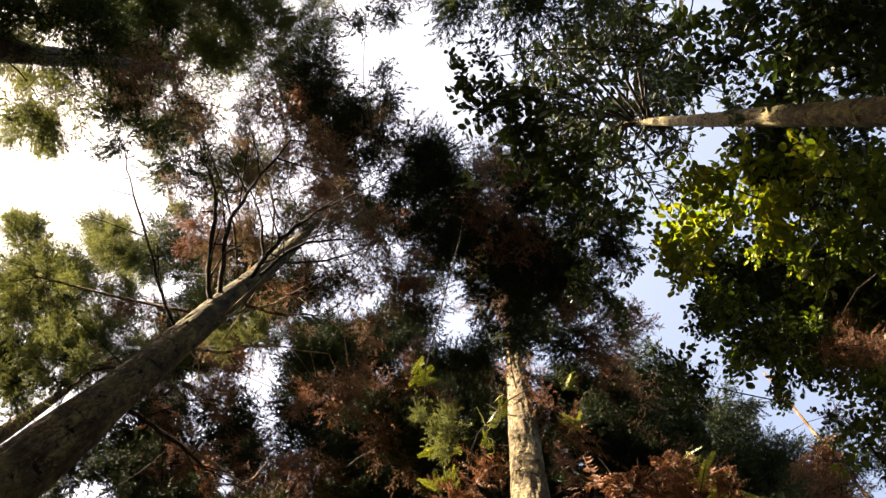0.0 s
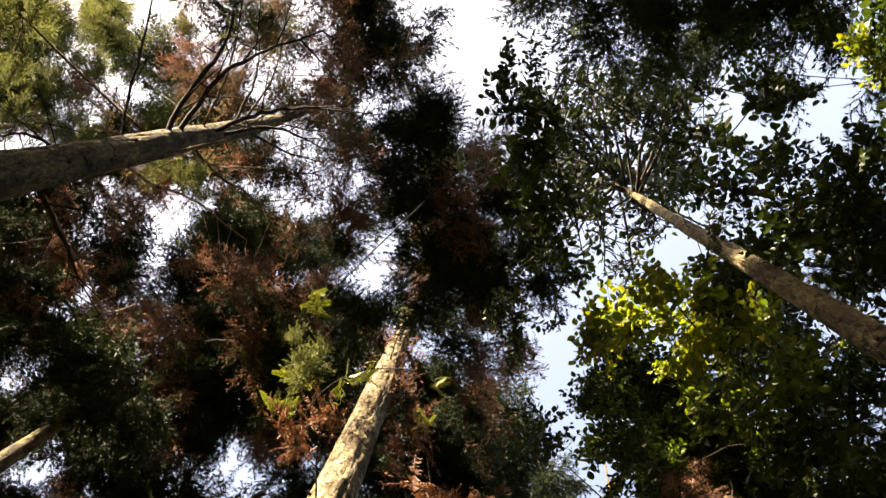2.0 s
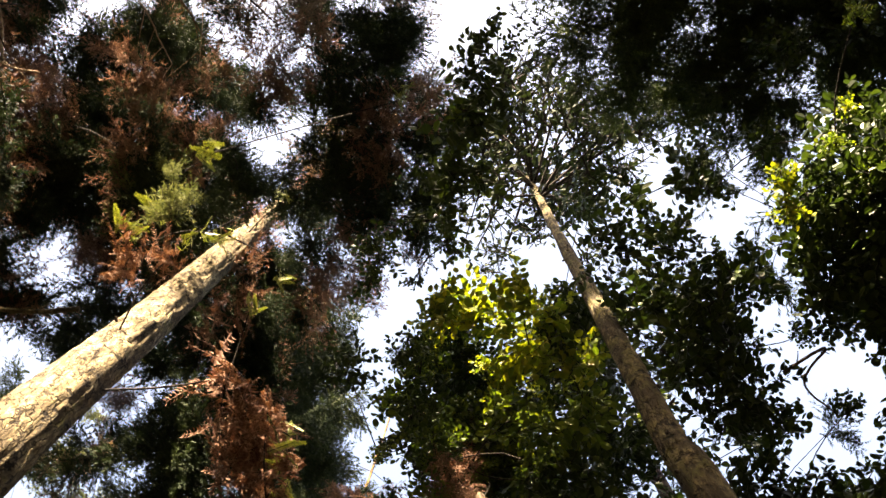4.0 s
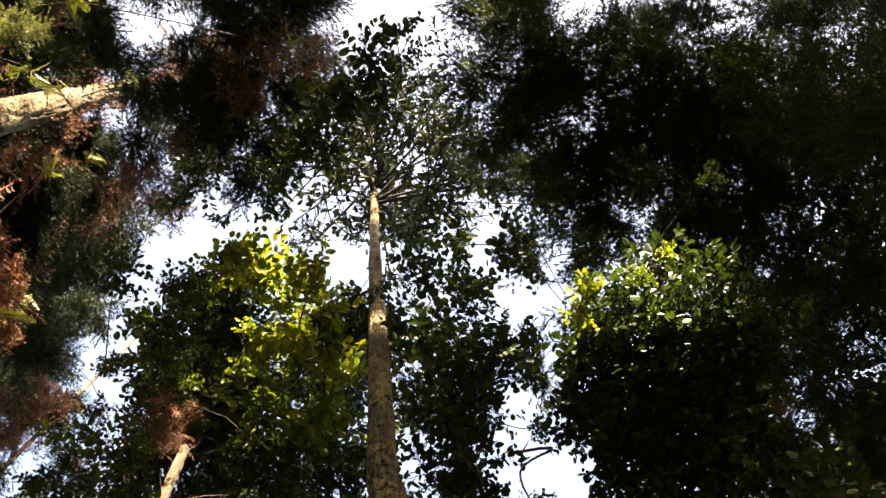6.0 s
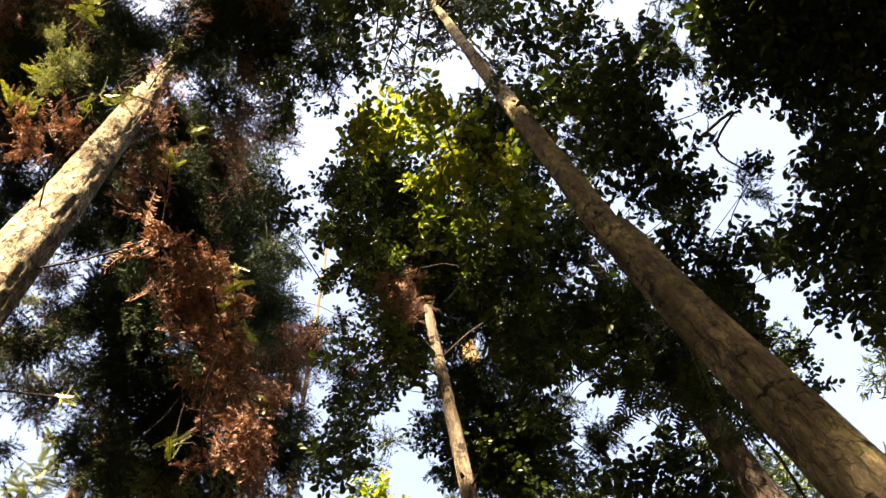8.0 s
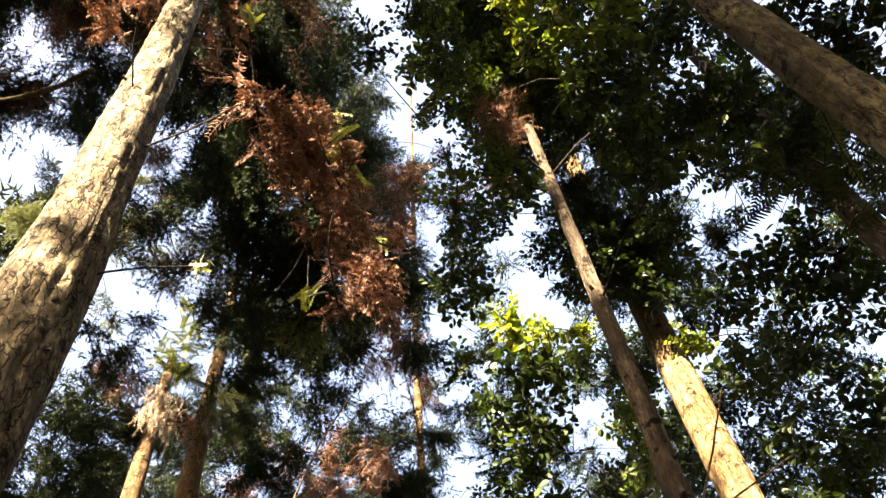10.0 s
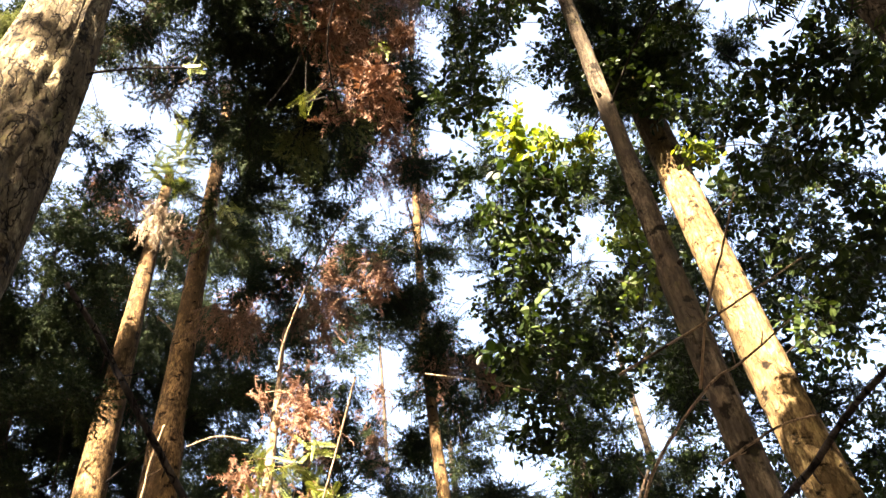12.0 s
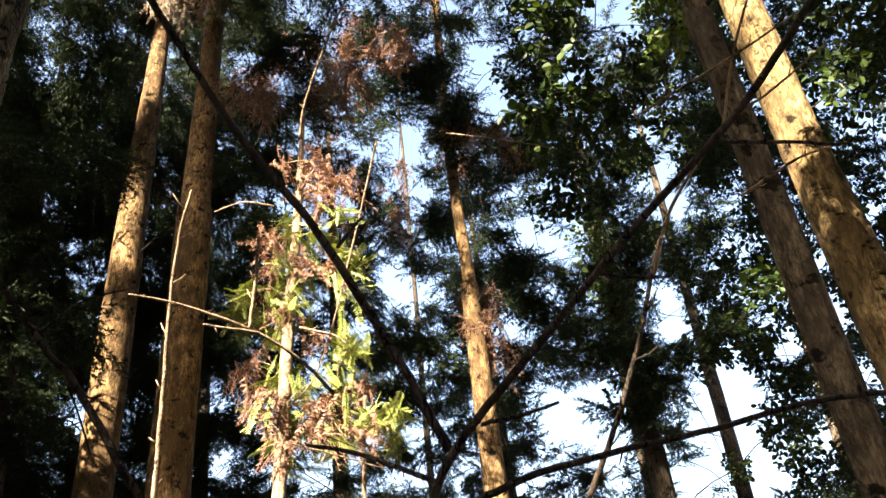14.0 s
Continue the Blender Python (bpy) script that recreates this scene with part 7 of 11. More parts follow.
upper_limbs = [
    (-73, 2.73, 13.68, 0.15, "g"), (13, 4.37, 13.70, 0.52, "k"), (-73, 2.72, 13.73, 0.15, "g"), (31, 3.16, 13.77, 0.46, "n"),
    (143, 0.42, 13.78, 0.25, "n"), (-8, 2.27, 13.81, 0.70, "b"), (-26, 3.05, 13.86, 0.23, "k"), (-18, 2.42, 13.88, 0.43, "b"),
    (-68, 2.75, 13.95, 0.15, "g"), (-19, 3.30, 14.18, 0.63, "b"), (-10, 1.72, 14.22, 0.48, "n"), (-28, 1.60, 14.22, 0.17, "b"),
    (-20, 1.84, 14.23, 0.30, "b"), (-70, 2.58, 14.32, 0.20, "g"), (-33, 2.27, 14.42, 0.13, "b"), (-29, 1.38, 14.43, 0.17, "b"),
    (-26, 4.51, 14.50, 0.61, "k"), (-35, 2.42, 14.60, 0.20, "n"),
]
top_limbs = [
    (3, 1.20, 14.63, 0.84, "k"), (-35, 2.36, 14.64, 0.13, "b"), (-32, 2.31, 14.71, 0.13, "b"), (-97, 2.23, 14.76, 0.18, "c"),
    (-33, 1.16, 14.89, 0.11, "b"), (-34, 0.93, 14.89, 0.11, "b"), (-31, 2.15, 14.93, 0.26, "b"), (-28, 0.92, 15.03, 0.11, "b"),
    (-119, 2.25, 15.03, 0.16, "c"), (-118, 2.34, 15.03, 0.16, "c"), (-122, 0.13, 15.07, 0.18, "n"), (-17, 2.34, 15.07, 0.69, "k"),
    (157, 1.60, 15.07, 0.29, "n"), (150, 1.35, 15.08, 0.29, "n"), (-109, 2.03, 15.13, 0.19, "c"), (-24, 0.94, 15.16, 0.23, "b"),
    (-116, 2.08, 15.18, 0.19, "c"), (-56, 1.39, 15.21, 0.22, "c"),
]
crown_limbs = [
    (-16, 1.15, 15.25, 0.34, "n"), (156, 1.55, 15.25, 0.29, "n"), (-6, 1.24, 15.25, 0.36, "b"), (-120, 2.06, 15.27, 0.16, "c"),
    (148, 1.74, 15.27, 0.29, "n"), (-70, 2.55, 15.31, 0.17, "g"), (-59, 1.17, 15.31, 0.22, "c"), (140, 1.63, 15.35, 0.59, "n"),
    (-25, 3.65, 15.42, 0.75, "k"), (-65, 0.91, 15.54, 0.23, "c"), (-152, 0.09, 15.56, 0.12, "b"), (-29, 4.88, 15.62, 0.56, "b"),
    (-117, 1.89, 15.64, 0.20, "c"), (162, 0.37, 15.65, 0.29, "c"), (-49, 1.33, 15.66, 0.37, "k"), (-66, 1.13, 15.71, 0.22, "v"),
    (-120, 1.92, 15.74, 0.19, "c"), (77, 0.03, 15.75, 0.12, "b"),
]
more_limbs_a = [
    (173, 0.20, 15.78, 0.12, "b"), (-15, 0.04, 15.81, 0.12, "b"), (-133, 2.37, 15.88, 0.16, "c"), (134, 0.12, 15.90, 0.24, "b"),
    (141, 0.57, 15.92, 0.38, "n"), (-132, 2.32, 16.00, 0.16, "c"), (-61, 0.96, 16.01, 0.47, "c"), (-19, 1.30, 16.06, 0.61, "b"),
    (-119, 2.06, 16.18, 0.20, "c"), (-90, 0.12, 16.28, 0.37, "c"), (-159, 0.59, 16.34, 0.30, "c"), (172, 0.38, 16.35, 0.60, "c"),
    (-131, 2.33, 16.39, 0.16, "c"), (156, 1.41, 16.45, 0.47, "g"), (-167, 1.34, 16.79, 0.24, "c"), (136, 1.39, 16.89, 0.68, "c"),
    (-150, 0.55, 17.21, 0.48, "b"), (170, 1.39, 17.27, 0.50, "c"),
]
more_limbs_b = [
    (-141, 2.21, 17.33, 0.17, "c"), (-174, 1.86, 17.48, 0.25, "c"), (-86, 0.46, 17.49, 0.50, "v"), (-36, 0.98, 17.51, 0.59, "c"),
    (-54, 0.55, 17.59, 0.52, "k"), (-154, 0.77, 17.67, 0.44, "c"), (-180, 1.79, 17.69, 0.26, "c"), (159, 2.41, 17.93, 0.53, "c"),
    (152, 2.67, 17.97, 0.59, "c"), (171, 2.22, 17.98, 0.26, "c"), (-56, 0.78, 18.14, 0.53, "g"), (-179, 1.91, 18.16, 0.26, "c"),
    (162, 2.28, 18.26, 0.63, "g"), (175, 1.47, 18.34, 0.26, "c"), (173, 1.76, 18.37, 0.53, "c"), (173, 3.70, 18.64, 0.13, "c"),
    (174, 3.73, 18.83, 0.13, "c"), (157, 3.34, 18.85, 0.56, "c"),
]
more_limbs_c = [
    (167, 3.36, 19.03, 0.56, "c"), (-73, 0.91, 19.04, 0.43, "g"), (171, 3.70, 19.10, 0.13, "c"), (-167, 1.53, 19.11, 0.25, "c"),
    (-100, 1.31, 19.25, 0.44, "c"), (167, 2.74, 19.28, 0.56, "c"), (169, 3.68, 19.66, 0.44, "c"), (178, 1.86, 19.73, 0.50, "c"),
    (167, 4.04, 19.74, 0.13, "c"), (168, 4.14, 19.80, 0.27, "c"), (-131, 2.04, 19.83, 0.37, "c"), (180, 1.76, 20.42, 0.53, "c"),
    (175, 2.39, 20.77, 0.46, "c"), (171, 3.05, 21.71, 0.44, "c"),
]
tree("cedar_tree", "cedar with dense dark and withered brown foliage", "tree", [(-7.11, -1.97, 0), (-6.98, -2.21, 11), (-6.93, -2.30, 15)], [0.2, 0.13, 0.03], BARK_BROWN, low_limbs + mid_limbs + high_limbs + upper_limbs + top_limbs + crown_limbs + more_limbs_a + more_limbs_b + more_limbs_c, 80, stubs=0, limb_mat=TWIG_DARK)

# dense dark fir seen from below
low_limbs = [
    (-44, 5.02, 8.00, 0.38, "u"), (-42, 3.28, 8.12, 0.39, "u"), (-28, 2.63, 8.36, 0.29, "u"), (-45, 2.57, 8.48, 0.31, "u"),
    (-55, 1.20, 8.58, 0.30, "u"), (-37, 3.44, 8.63, 0.34, "u"), (-39, 5.01, 8.84, 0.37, "u"), (-45, 3.22, 8.89, 0.35, "u"),
    (-32, 5.32, 9.01, 0.35, "u"), (-33, 1.95, 9.05, 0.31, "u"), (-49, 5.07, 9.31, 0.40, "u"), (-40, 3.55, 9.42, 0.15, "u"),
    (-48, 3.16, 9.50, 0.29, "u"), (13, 2.13, 9.61, 0.26, "u"), (-29, 1.26, 9.65, 0.51, "u"), (-56, 2.24, 9.70, 0.34, "u"),
    (-112, 0.48, 9.73, 0.27, "u"), (-49, 6.08, 9.75, 0.43, "u"),
]
mid_limbs = [
    (-135, 1.01, 9.76, 0.32, "u"), (-147, 0.88, 9.77, 0.29, "u"), (-170, 1.28, 9.78, 0.37, "g"), (-50, 3.03, 9.79, 0.32, "u"),
    (-40, 4.89, 9.84, 0.29, "u"), (-10, 0.85, 9.84, 0.57, "u"), (-9, 1.35, 9.86, 0.28, "g"), (37, 0.45, 9.92, 0.57, "g"), (42, 2.46, 9.96, 0.30, "u"),
    (-56, 1.85, 9.97, 0.31, "u"), (-97, 2.13, 9.98, 0.39, "u"), (-35, 1.96, 10.00, 0.27, "u"), (-65, 2.50, 10.01, 0.38, "u"),
    (-145, 1.71, 10.01, 0.31, "n"), (169, 0.62, 10.01, 0.31, "n"), (6, 2.18, 10.05, 0.23, "g"), (-63, 3.55, 10.07, 0.36, "u"),
    (-39, 4.39, 10.07, 0.34, "u"),
]
high_limbs = [
    (28, 1.04, 10.09, 0.62, "u"), (-26, 1.52, 10.09, 0.29, "u"), (64, 0.97, 10.13, 0.62, "u"), (13, 1.98, 10.14, 0.28, "u"),
    (-34, 2.77, 10.14, 0.37, "u"), (1, 3.44, 10.16, 0.26, "u"), (16, 2.28, 10.18, 0.20, "u"), (26, 1.80, 10.24, 0.51, "u"),
    (-60, 1.28, 10.25, 0.27, "u"), (-154, 1.96, 10.27, 0.32, "n"), (50, 1.48, 10.28, 0.62, "u"), (27, 2.10, 10.29, 0.40, "g"),
    (-49, 1.74, 10.29, 0.34, "u"), (-39, 6.02, 10.35, 0.32, "u"), (43, 2.08, 10.40, 0.51, "g"), (-26, 4.55, 10.41, 0.29, "u"),
    (63, 1.96, 10.41, 0.62, "u"), (-148, 1.52, 10.41, 0.37, "n"),
]
upper_limbs = [
    (169, 0.96, 10.45, 0.38, "g"), (-27, 1.72, 10.48, 0.34, "u"), (55, 2.40, 10.49, 0.45, "u"), (-85, 0.85, 10.51, 0.37, "u"),
    (53, 2.80, 10.54, 0.23, "u"), (-162, 0.60, 10.55, 0.29, "u"), (57, 2.85, 10.55, 0.24, "n"), (93, 0.39, 10.65, 0.27, "u"),
    (115, 1.10, 10.68, 0.34, "n"), (15, 2.58, 10.71, 0.30, "u"), (72, 2.34, 10.84, 0.33, "u"), (-20, 1.85, 10.85, 0.36, "u"),
    (-6, 2.89, 10.86, 0.21, "u"), (-122, 2.03, 10.92, 0.33, "g"), (-132, 1.95, 10.95, 0.33, "g"), (-91, 2.24, 10.95, 0.30, "u"),
    (39, 0.39, 10.97, 0.38, "u"), (-173, 1.51, 10.97, 0.28, "g"),
]
top_limbs = [
    (-63, 2.63, 10.99, 0.34, "u"), (73, 2.51, 11.03, 0.28, "u"), (-94, 1.63, 11.06, 0.41, "u"), (67, 2.65, 11.07, 0.42, "g"),
    (171, 0.84, 11.09, 0.40, "n"), (-52, 3.10, 11.11, 0.38, "u"), (-106, 0.78, 11.18, 0.37, "u"), (-71, 1.23, 11.25, 0.40, "u"),
    (88, 1.21, 11.26, 0.28, "u"), (28, 2.17, 11.32, 0.38, "u"), (76, 1.03, 11.32, 0.33, "u"), (134, 0.50, 11.33, 0.29, "g"),
    (-63, 2.64, 11.43, 0.39, "u"), (-19, 1.30, 11.58, 0.35, "u"), (-53, 1.58, 11.69, 0.30, "u"), (-153, 0.87, 11.70, 0.16, "u"),
    (-45, 0.73, 11.76, 0.42, "u"), (122, 0.90, 11.88, 0.39, "g"),
]
crown_limbs = [
    (87, 3.15, 12.28, 0.28, "n"), (34, 2.42, 12.59, 0.41, "u"),
]
# Tufts on the camera's side, placed to hide the trunk from view.
cover_limbs = [(58, 0.40, 7.30, 0.45, "u"), (70, 0.35, 8.10, 0.45, "u"), (48, 0.40, 8.80, 0.45, "u"), (62, 0.35, 9.60, 0.45, "u")]
tree("fir_tree", "dense dark fir seen from below", "tree", [(3.39, -2.18, 0), (3.52, -2.06, 12.5)], [0.2, 0.15, 0.03], BARK_DARK, cover_limbs + low_limbs + mid_limbs + high_limbs + upper_limbs + top_limbs + crown_limbs, 74, stubs=0, limb_mat=TWIG_DARK)

# broadleaf tree with glossy dark green leaves
low_limbs = [
    (19, 2.10, 6.48, 0.24, "l"), (16, 1.70, 6.49, 0.27, "l"), (17, 2.84, 6.54, 0.13, "s"), (120, 0.33, 6.61, 0.07, "m"), (22, 3.15, 6.61, 0.13, "s"),
    (20, 2.70, 6.71, 0.13, "s"), (29, 3.72, 6.73, 0.07, "l"), (26, 1.42, 6.74, 0.35, "l"), (18, 2.33, 6.75, 0.15, "s"), (27, 1.73, 6.75, 0.31, "l"),
    (29, 2.01, 6.79, 0.20, "l"), (24, 2.83, 6.82, 0.15, "s"), (111, 0.61, 6.83, 0.07, "b"), (30, 3.41, 6.87, 0.17, "s"), (39, 0.95, 6.89, 0.19, "l"),
    (24, 1.52, 6.93, 0.16, "l"), (52, 0.56, 6.96, 0.37, "l"), (27, 2.80, 6.96, 0.17, "s"),
]
mid_limbs = [
    (138, 1.20, 6.98, 0.07, "m"), (72, 0.62, 6.98, 0.39, "m"), (-12, 2.00, 7.03, 0.26, "l"), (122, 2.19, 7.04, 0.08, "m"),
    (102, 1.80, 7.06, 0.08, "m"), (33, 3.22, 7.07, 0.17, "s"), (29, 2.51, 7.09, 0.19, "s"), (32, 1.60, 7.09, 0.16, "l"), (34, 1.26, 7.10, 0.18, "l"),
    (32, 2.88, 7.10, 0.19, "l"), (124, 1.18, 7.10, 0.08, "m"), (56, 0.81, 7.10, 0.41, "l"), (102, 1.09, 7.15, 0.08, "m"), (63, 1.03, 7.15, 0.33, "l"),
    (95, 0.70, 7.19, 0.41, "l"), (91, 0.91, 7.21, 0.39, "l"), (57, 1.12, 7.24, 0.33, "l"), (45, 1.32, 7.27, 0.14, "l"),
]
high_limbs = [
    (123, 0.96, 7.28, 0.37, "l"), (99, 1.36, 7.30, 0.09, "m"), (87, 1.83, 7.30, 0.12, "y"), (58, 1.59, 7.31, 0.12, "l"), (81, 0.95, 7.31, 0.41, "l"),
    (77, 1.20, 7.32, 0.35, "l"), (93, 1.90, 7.34, 0.13, "y"), (99, 1.20, 7.37, 0.33, "l"), (67, 1.50, 7.38, 0.22, "l"), (118, 1.21, 7.43, 0.37, "l"),
    (74, 1.26, 7.43, 0.37, "l"), (66, 1.47, 7.46, 0.16, "l"), (94, 1.21, 7.48, 0.37, "l"), (-21, 1.93, 7.53, 0.24, "l"), (76, 4.22, 7.53, 0.09, "s"),
    (77, 1.54, 7.57, 0.22, "l"), (52, 2.86, 7.59, 0.12, "l"), (93, 1.50, 7.61, 0.27, "l"),
]
upper_limbs = [
    (14, 1.43, 7.62, 0.22, "l"), (79, 3.96, 7.72, 0.11, "s"), (76, 4.50, 7.75, 0.07, "s"), (114, 1.52, 7.75, 0.08, "y"), (74, 4.56, 7.80, 0.07, "s"),
    (-60, 2.45, 7.81, 0.34, "l"), (78, 4.58, 7.84, 0.10, "s"), (77, 4.44, 7.84, 0.10, "s"), (81, 3.96, 7.86, 0.11, "s"), (79, 4.47, 7.87, 0.10, "s"),
    (-35, 2.84, 7.89, 0.28, "l"), (84, 2.70, 7.95, 0.22, "s"), (-6, 1.34, 7.95, 0.21, "l"), (111, 1.31, 7.95, 0.30, "l"), (77, 3.84, 7.96, 0.14, "s"),
    (81, 4.24, 7.99, 0.14, "s"), (87, 2.93, 8.01, 0.12, "s"), (-120, 1.42, 8.02, 0.29, "l"),
]
top_limbs = [
    (-136, 0.25, 8.04, 0.20, "l"), (85, 3.99, 8.05, 0.24, "s"), (84, 3.70, 8.05, 0.18, "s"), (84, 3.96, 8.06, 0.27, "s"), (86, 3.81, 8.07, 0.20, "s"),
    (78, 4.38, 8.08, 0.10, "s"), (88, 3.94, 8.08, 0.24, "s"), (100, 3.68, 8.10, 0.11, "s"), (92, 3.68, 8.10, 0.20, "s"), (100, 3.90, 8.10, 0.17, "s"),
    (92, 3.96, 8.10, 0.20, "s"), (92, 3.85, 8.10, 0.22, "s"), (96, 3.81, 8.11, 0.20, "s"), (-48, 3.22, 8.11, 0.35, "l"), (81, 3.89, 8.11, 0.11, "s"),
    (97, 3.87, 8.11, 0.27, "s"), (80, 4.03, 8.20, 0.10, "s"), (86, 1.98, 8.20, 0.19, "s"),
]
crown_limbs = [
    (-54, 2.55, 8.23, 0.32, "l"), (-27, 2.39, 8.24, 0.33, "l"), (-78, 2.48, 8.26, 0.42, "l"), (88, 2.18, 8.26, 0.24, "s"),
    (-4, 1.28, 8.27, 0.22, "l"), (-155, 1.68, 8.29, 0.26, "l"), (-77, 2.98, 8.30, 0.36, "l"), (-31, 1.91, 8.39, 0.22, "l"),
    (-48, 1.50, 8.41, 0.25, "l"), (-129, 1.56, 8.46, 0.26, "l"), (-42, 1.94, 8.47, 0.26, "l"), (-41, 3.03, 8.48, 0.36, "l"),
    (-140, 0.94, 8.51, 0.28, "l"), (-88, 2.61, 8.51, 0.37, "l"), (-72, 2.34, 8.56, 0.44, "l"), (100, 1.49, 8.58, 0.16, "l"),
    (-66, 1.70, 8.61, 0.38, "l"), (177, 2.62, 8.62, 0.22, "l"),
]
more_limbs_a = [
    (-158, 1.35, 8.69, 0.24, "l"), (-53, 3.22, 8.71, 0.38, "l"), (-101, 1.94, 8.73, 0.27, "l"), (61, 0.24, 8.78, 0.23, "l"),
    (-102, 2.42, 8.80, 0.37, "l"), (-60, 2.65, 8.86, 0.43, "l"), (-170, 2.45, 8.88, 0.38, "l"), (13, 1.08, 8.90, 0.24, "l"),
    (-162, 2.92, 9.02, 0.40, "l"), (-160, 2.42, 9.05, 0.33, "l"), (-68, 4.05, 9.05, 0.30, "l"), (-52, 3.82, 9.06, 0.37, "l"),
    (-85, 2.24, 9.07, 0.32, "l"), (-81, 2.86, 9.07, 0.38, "l"), (152, 2.60, 9.20, 0.27, "l"), (-89, 1.70, 9.23, 0.25, "l"),
    (-146, 2.60, 9.24, 0.38, "l"), (-10, 0.77, 9.24, 0.25, "l"),
]
more_limbs_b = [
    (-180, 2.33, 9.26, 0.25, "l"), (61, 0.70, 9.27, 0.30, "l"), (-153, 2.39, 9.31, 0.28, "l"), (-172, 2.64, 9.32, 0.24, "l"),
    (128, 1.65, 9.32, 0.26, "l"), (-134, 2.15, 9.35, 0.27, "l"), (-128, 2.64, 9.38, 0.39, "l"), (-81, 2.91, 9.41, 0.38, "l"),
    (70, 4.67, 9.43, 0.18, "s"), (151, 1.53, 9.49, 0.25, "l"), (-142, 2.03, 9.52, 0.35, "l"), (73, 4.56, 9.52, 0.26, "s"),
    (-58, 2.72, 9.55, 0.31, "l"), (104, 0.46, 9.60, 0.33, "l"), (-73, 2.83, 9.64, 0.42, "l"), (-86, 1.28, 9.66, 0.29, "l"),
    (-106, 1.34, 9.69, 0.18, "l"), (-160, 2.26, 9.73, 0.33, "l"),
]
more_limbs_c = [
    (-116, 1.97, 9.80, 0.38, "l"), (83, 1.46, 9.81, 0.16, "s"), (-169, 2.21, 9.86, 0.27, "l"), (-101, 0.68, 9.99, 0.37, "l"),
    (-149, 1.96, 10.07, 0.31, "l"), (-171, 2.87, 10.15, 0.38, "l"), (160, 0.87, 10.17, 0.19, "l"), (-138, 2.51, 10.28, 0.30, "l"),
    (-149, 1.97, 10.50, 0.33, "l"), (-147, 2.46, 10.51, 0.30, "l"), (180, 2.23, 10.70, 0.31, "l"), (104, 1.33, 11.14, 0.32, "l"),
    (-169, 1.06, 11.36, 0.29, "l"), (-120, 1.86, 11.39, 0.33, "l"), (68, 4.13, 12.14, 0.27, "s"),
]
# Leaf tufts turned to the camera, covering the stem in its view.
stem_cover = [(95, 0.3, 6.3, 0.34, "l"), (80, 0.3, 6.9, 0.34, "l"), (100, 0.3, 7.5, 0.34, "l")]
tree("broadleaf_tree", "broadleaf tree with glossy dark green leaves", "tree", [(4.44, 0.30, 0), (4.39, 0.35, 5), (4.03, 0.34, 8.6)], [0.11, 0.08, 0.025], BARK_DARK, stem_cover + low_limbs + mid_limbs + high_limbs + upper_limbs + top_limbs + crown_limbs + more_limbs_a + more_limbs_b + more_limbs_c, 82, stubs=0, limb_mat=TWIG_DARK)

# Background wood: near-black bark and needles stand in for silhouettes.
# cedar deeper in the wood, dark against the sky
low_limbs = [
    (17, 1.19, 5.87, 0.47, "k"), (47, 0.66, 5.88, 0.41, "n"), (-4, 1.36, 6.33, 0.22, "k"), (31, 0.89, 6.40, 0.38, "n"), (-39, 1.87, 6.41, 0.44, "n"),
    (-51, 2.20, 6.64, 0.45, "n"), (22, 0.85, 6.72, 0.50, "n"), (38, 1.73, 7.37, 0.55, "n"), (55, 1.10, 7.51, 0.39, "k"), (-55, 1.67, 7.51, 0.39, "k"),
    (-29, 1.66, 7.54, 0.55, "k"), (143, 0.33, 7.76, 0.39, "k"), (-64, 2.33, 7.76, 0.48, "k"), (61, 0.65, 7.79, 0.48, "n"),
    (28, 1.55, 8.11, 0.44, "n"), (2, 1.42, 8.34, 0.48, "n"), (43, 1.01, 8.50, 0.42, "k"), (-74, 1.82, 8.72, 0.54, "n"),
]
mid_limbs = [
    (166, 0.95, 8.83, 0.47, "n"), (-83, 1.37, 8.91, 0.46, "n"), (-159, 1.81, 9.29, 0.34, "k"), (-144, 1.78, 9.31, 0.34, "k"),
    (-179, 1.01, 9.35, 0.44, "n"), (51, 2.13, 9.56, 0.45, "n"), (30, 1.55, 9.60, 0.56, "n"), (-138, 2.06, 9.64, 0.34, "k"),
    (-154, 2.07, 9.67, 0.39, "k"), (58, 1.82, 9.75, 0.40, "n"), (-22, 1.02, 9.88, 0.53, "n"), (47, 0.69, 9.92, 0.56, "k"),
    (-4, 1.15, 9.92, 0.28, "n"), (-41, 2.01, 10.02, 0.59, "n"), (-160, 1.82, 10.11, 0.45, "k"), (32, 1.48, 10.14, 0.56, "k"),
    (-72, 2.42, 10.16, 0.48, "k"), (-31, 0.76, 10.18, 0.58, "k"),
]
high_limbs = [
    (-106, 1.54, 10.32, 0.49, "k"), (-134, 1.88, 10.34, 0.43, "k"), (-89, 1.70, 10.35, 0.49, "n"), (-76, 2.59, 10.41, 0.52, "n"),
    (-95, 2.66, 10.42, 0.51, "n"), (-167, 1.76, 10.56, 0.46, "n"), (64, 0.64, 10.61, 0.33, "n"), (-89, 1.87, 10.64, 0.45, "k"),
    (84, 0.97, 10.65, 0.50, "k"), (110, 0.62, 10.74, 0.56, "n"), (-19, 1.49, 10.76, 0.48, "k"), (162, 1.02, 10.88, 0.49, "n"),
    (-8, 1.37, 11.12, 0.46, "n"), (-107, 3.90, 11.17, 0.40, "k"), (19, 1.03, 11.20, 0.44, "n"), (-83, 2.88, 11.26, 0.50, "k"),
    (-88, 2.31, 11.30, 0.44, "n"), (39, 1.25, 11.31, 0.46, "n"),
]
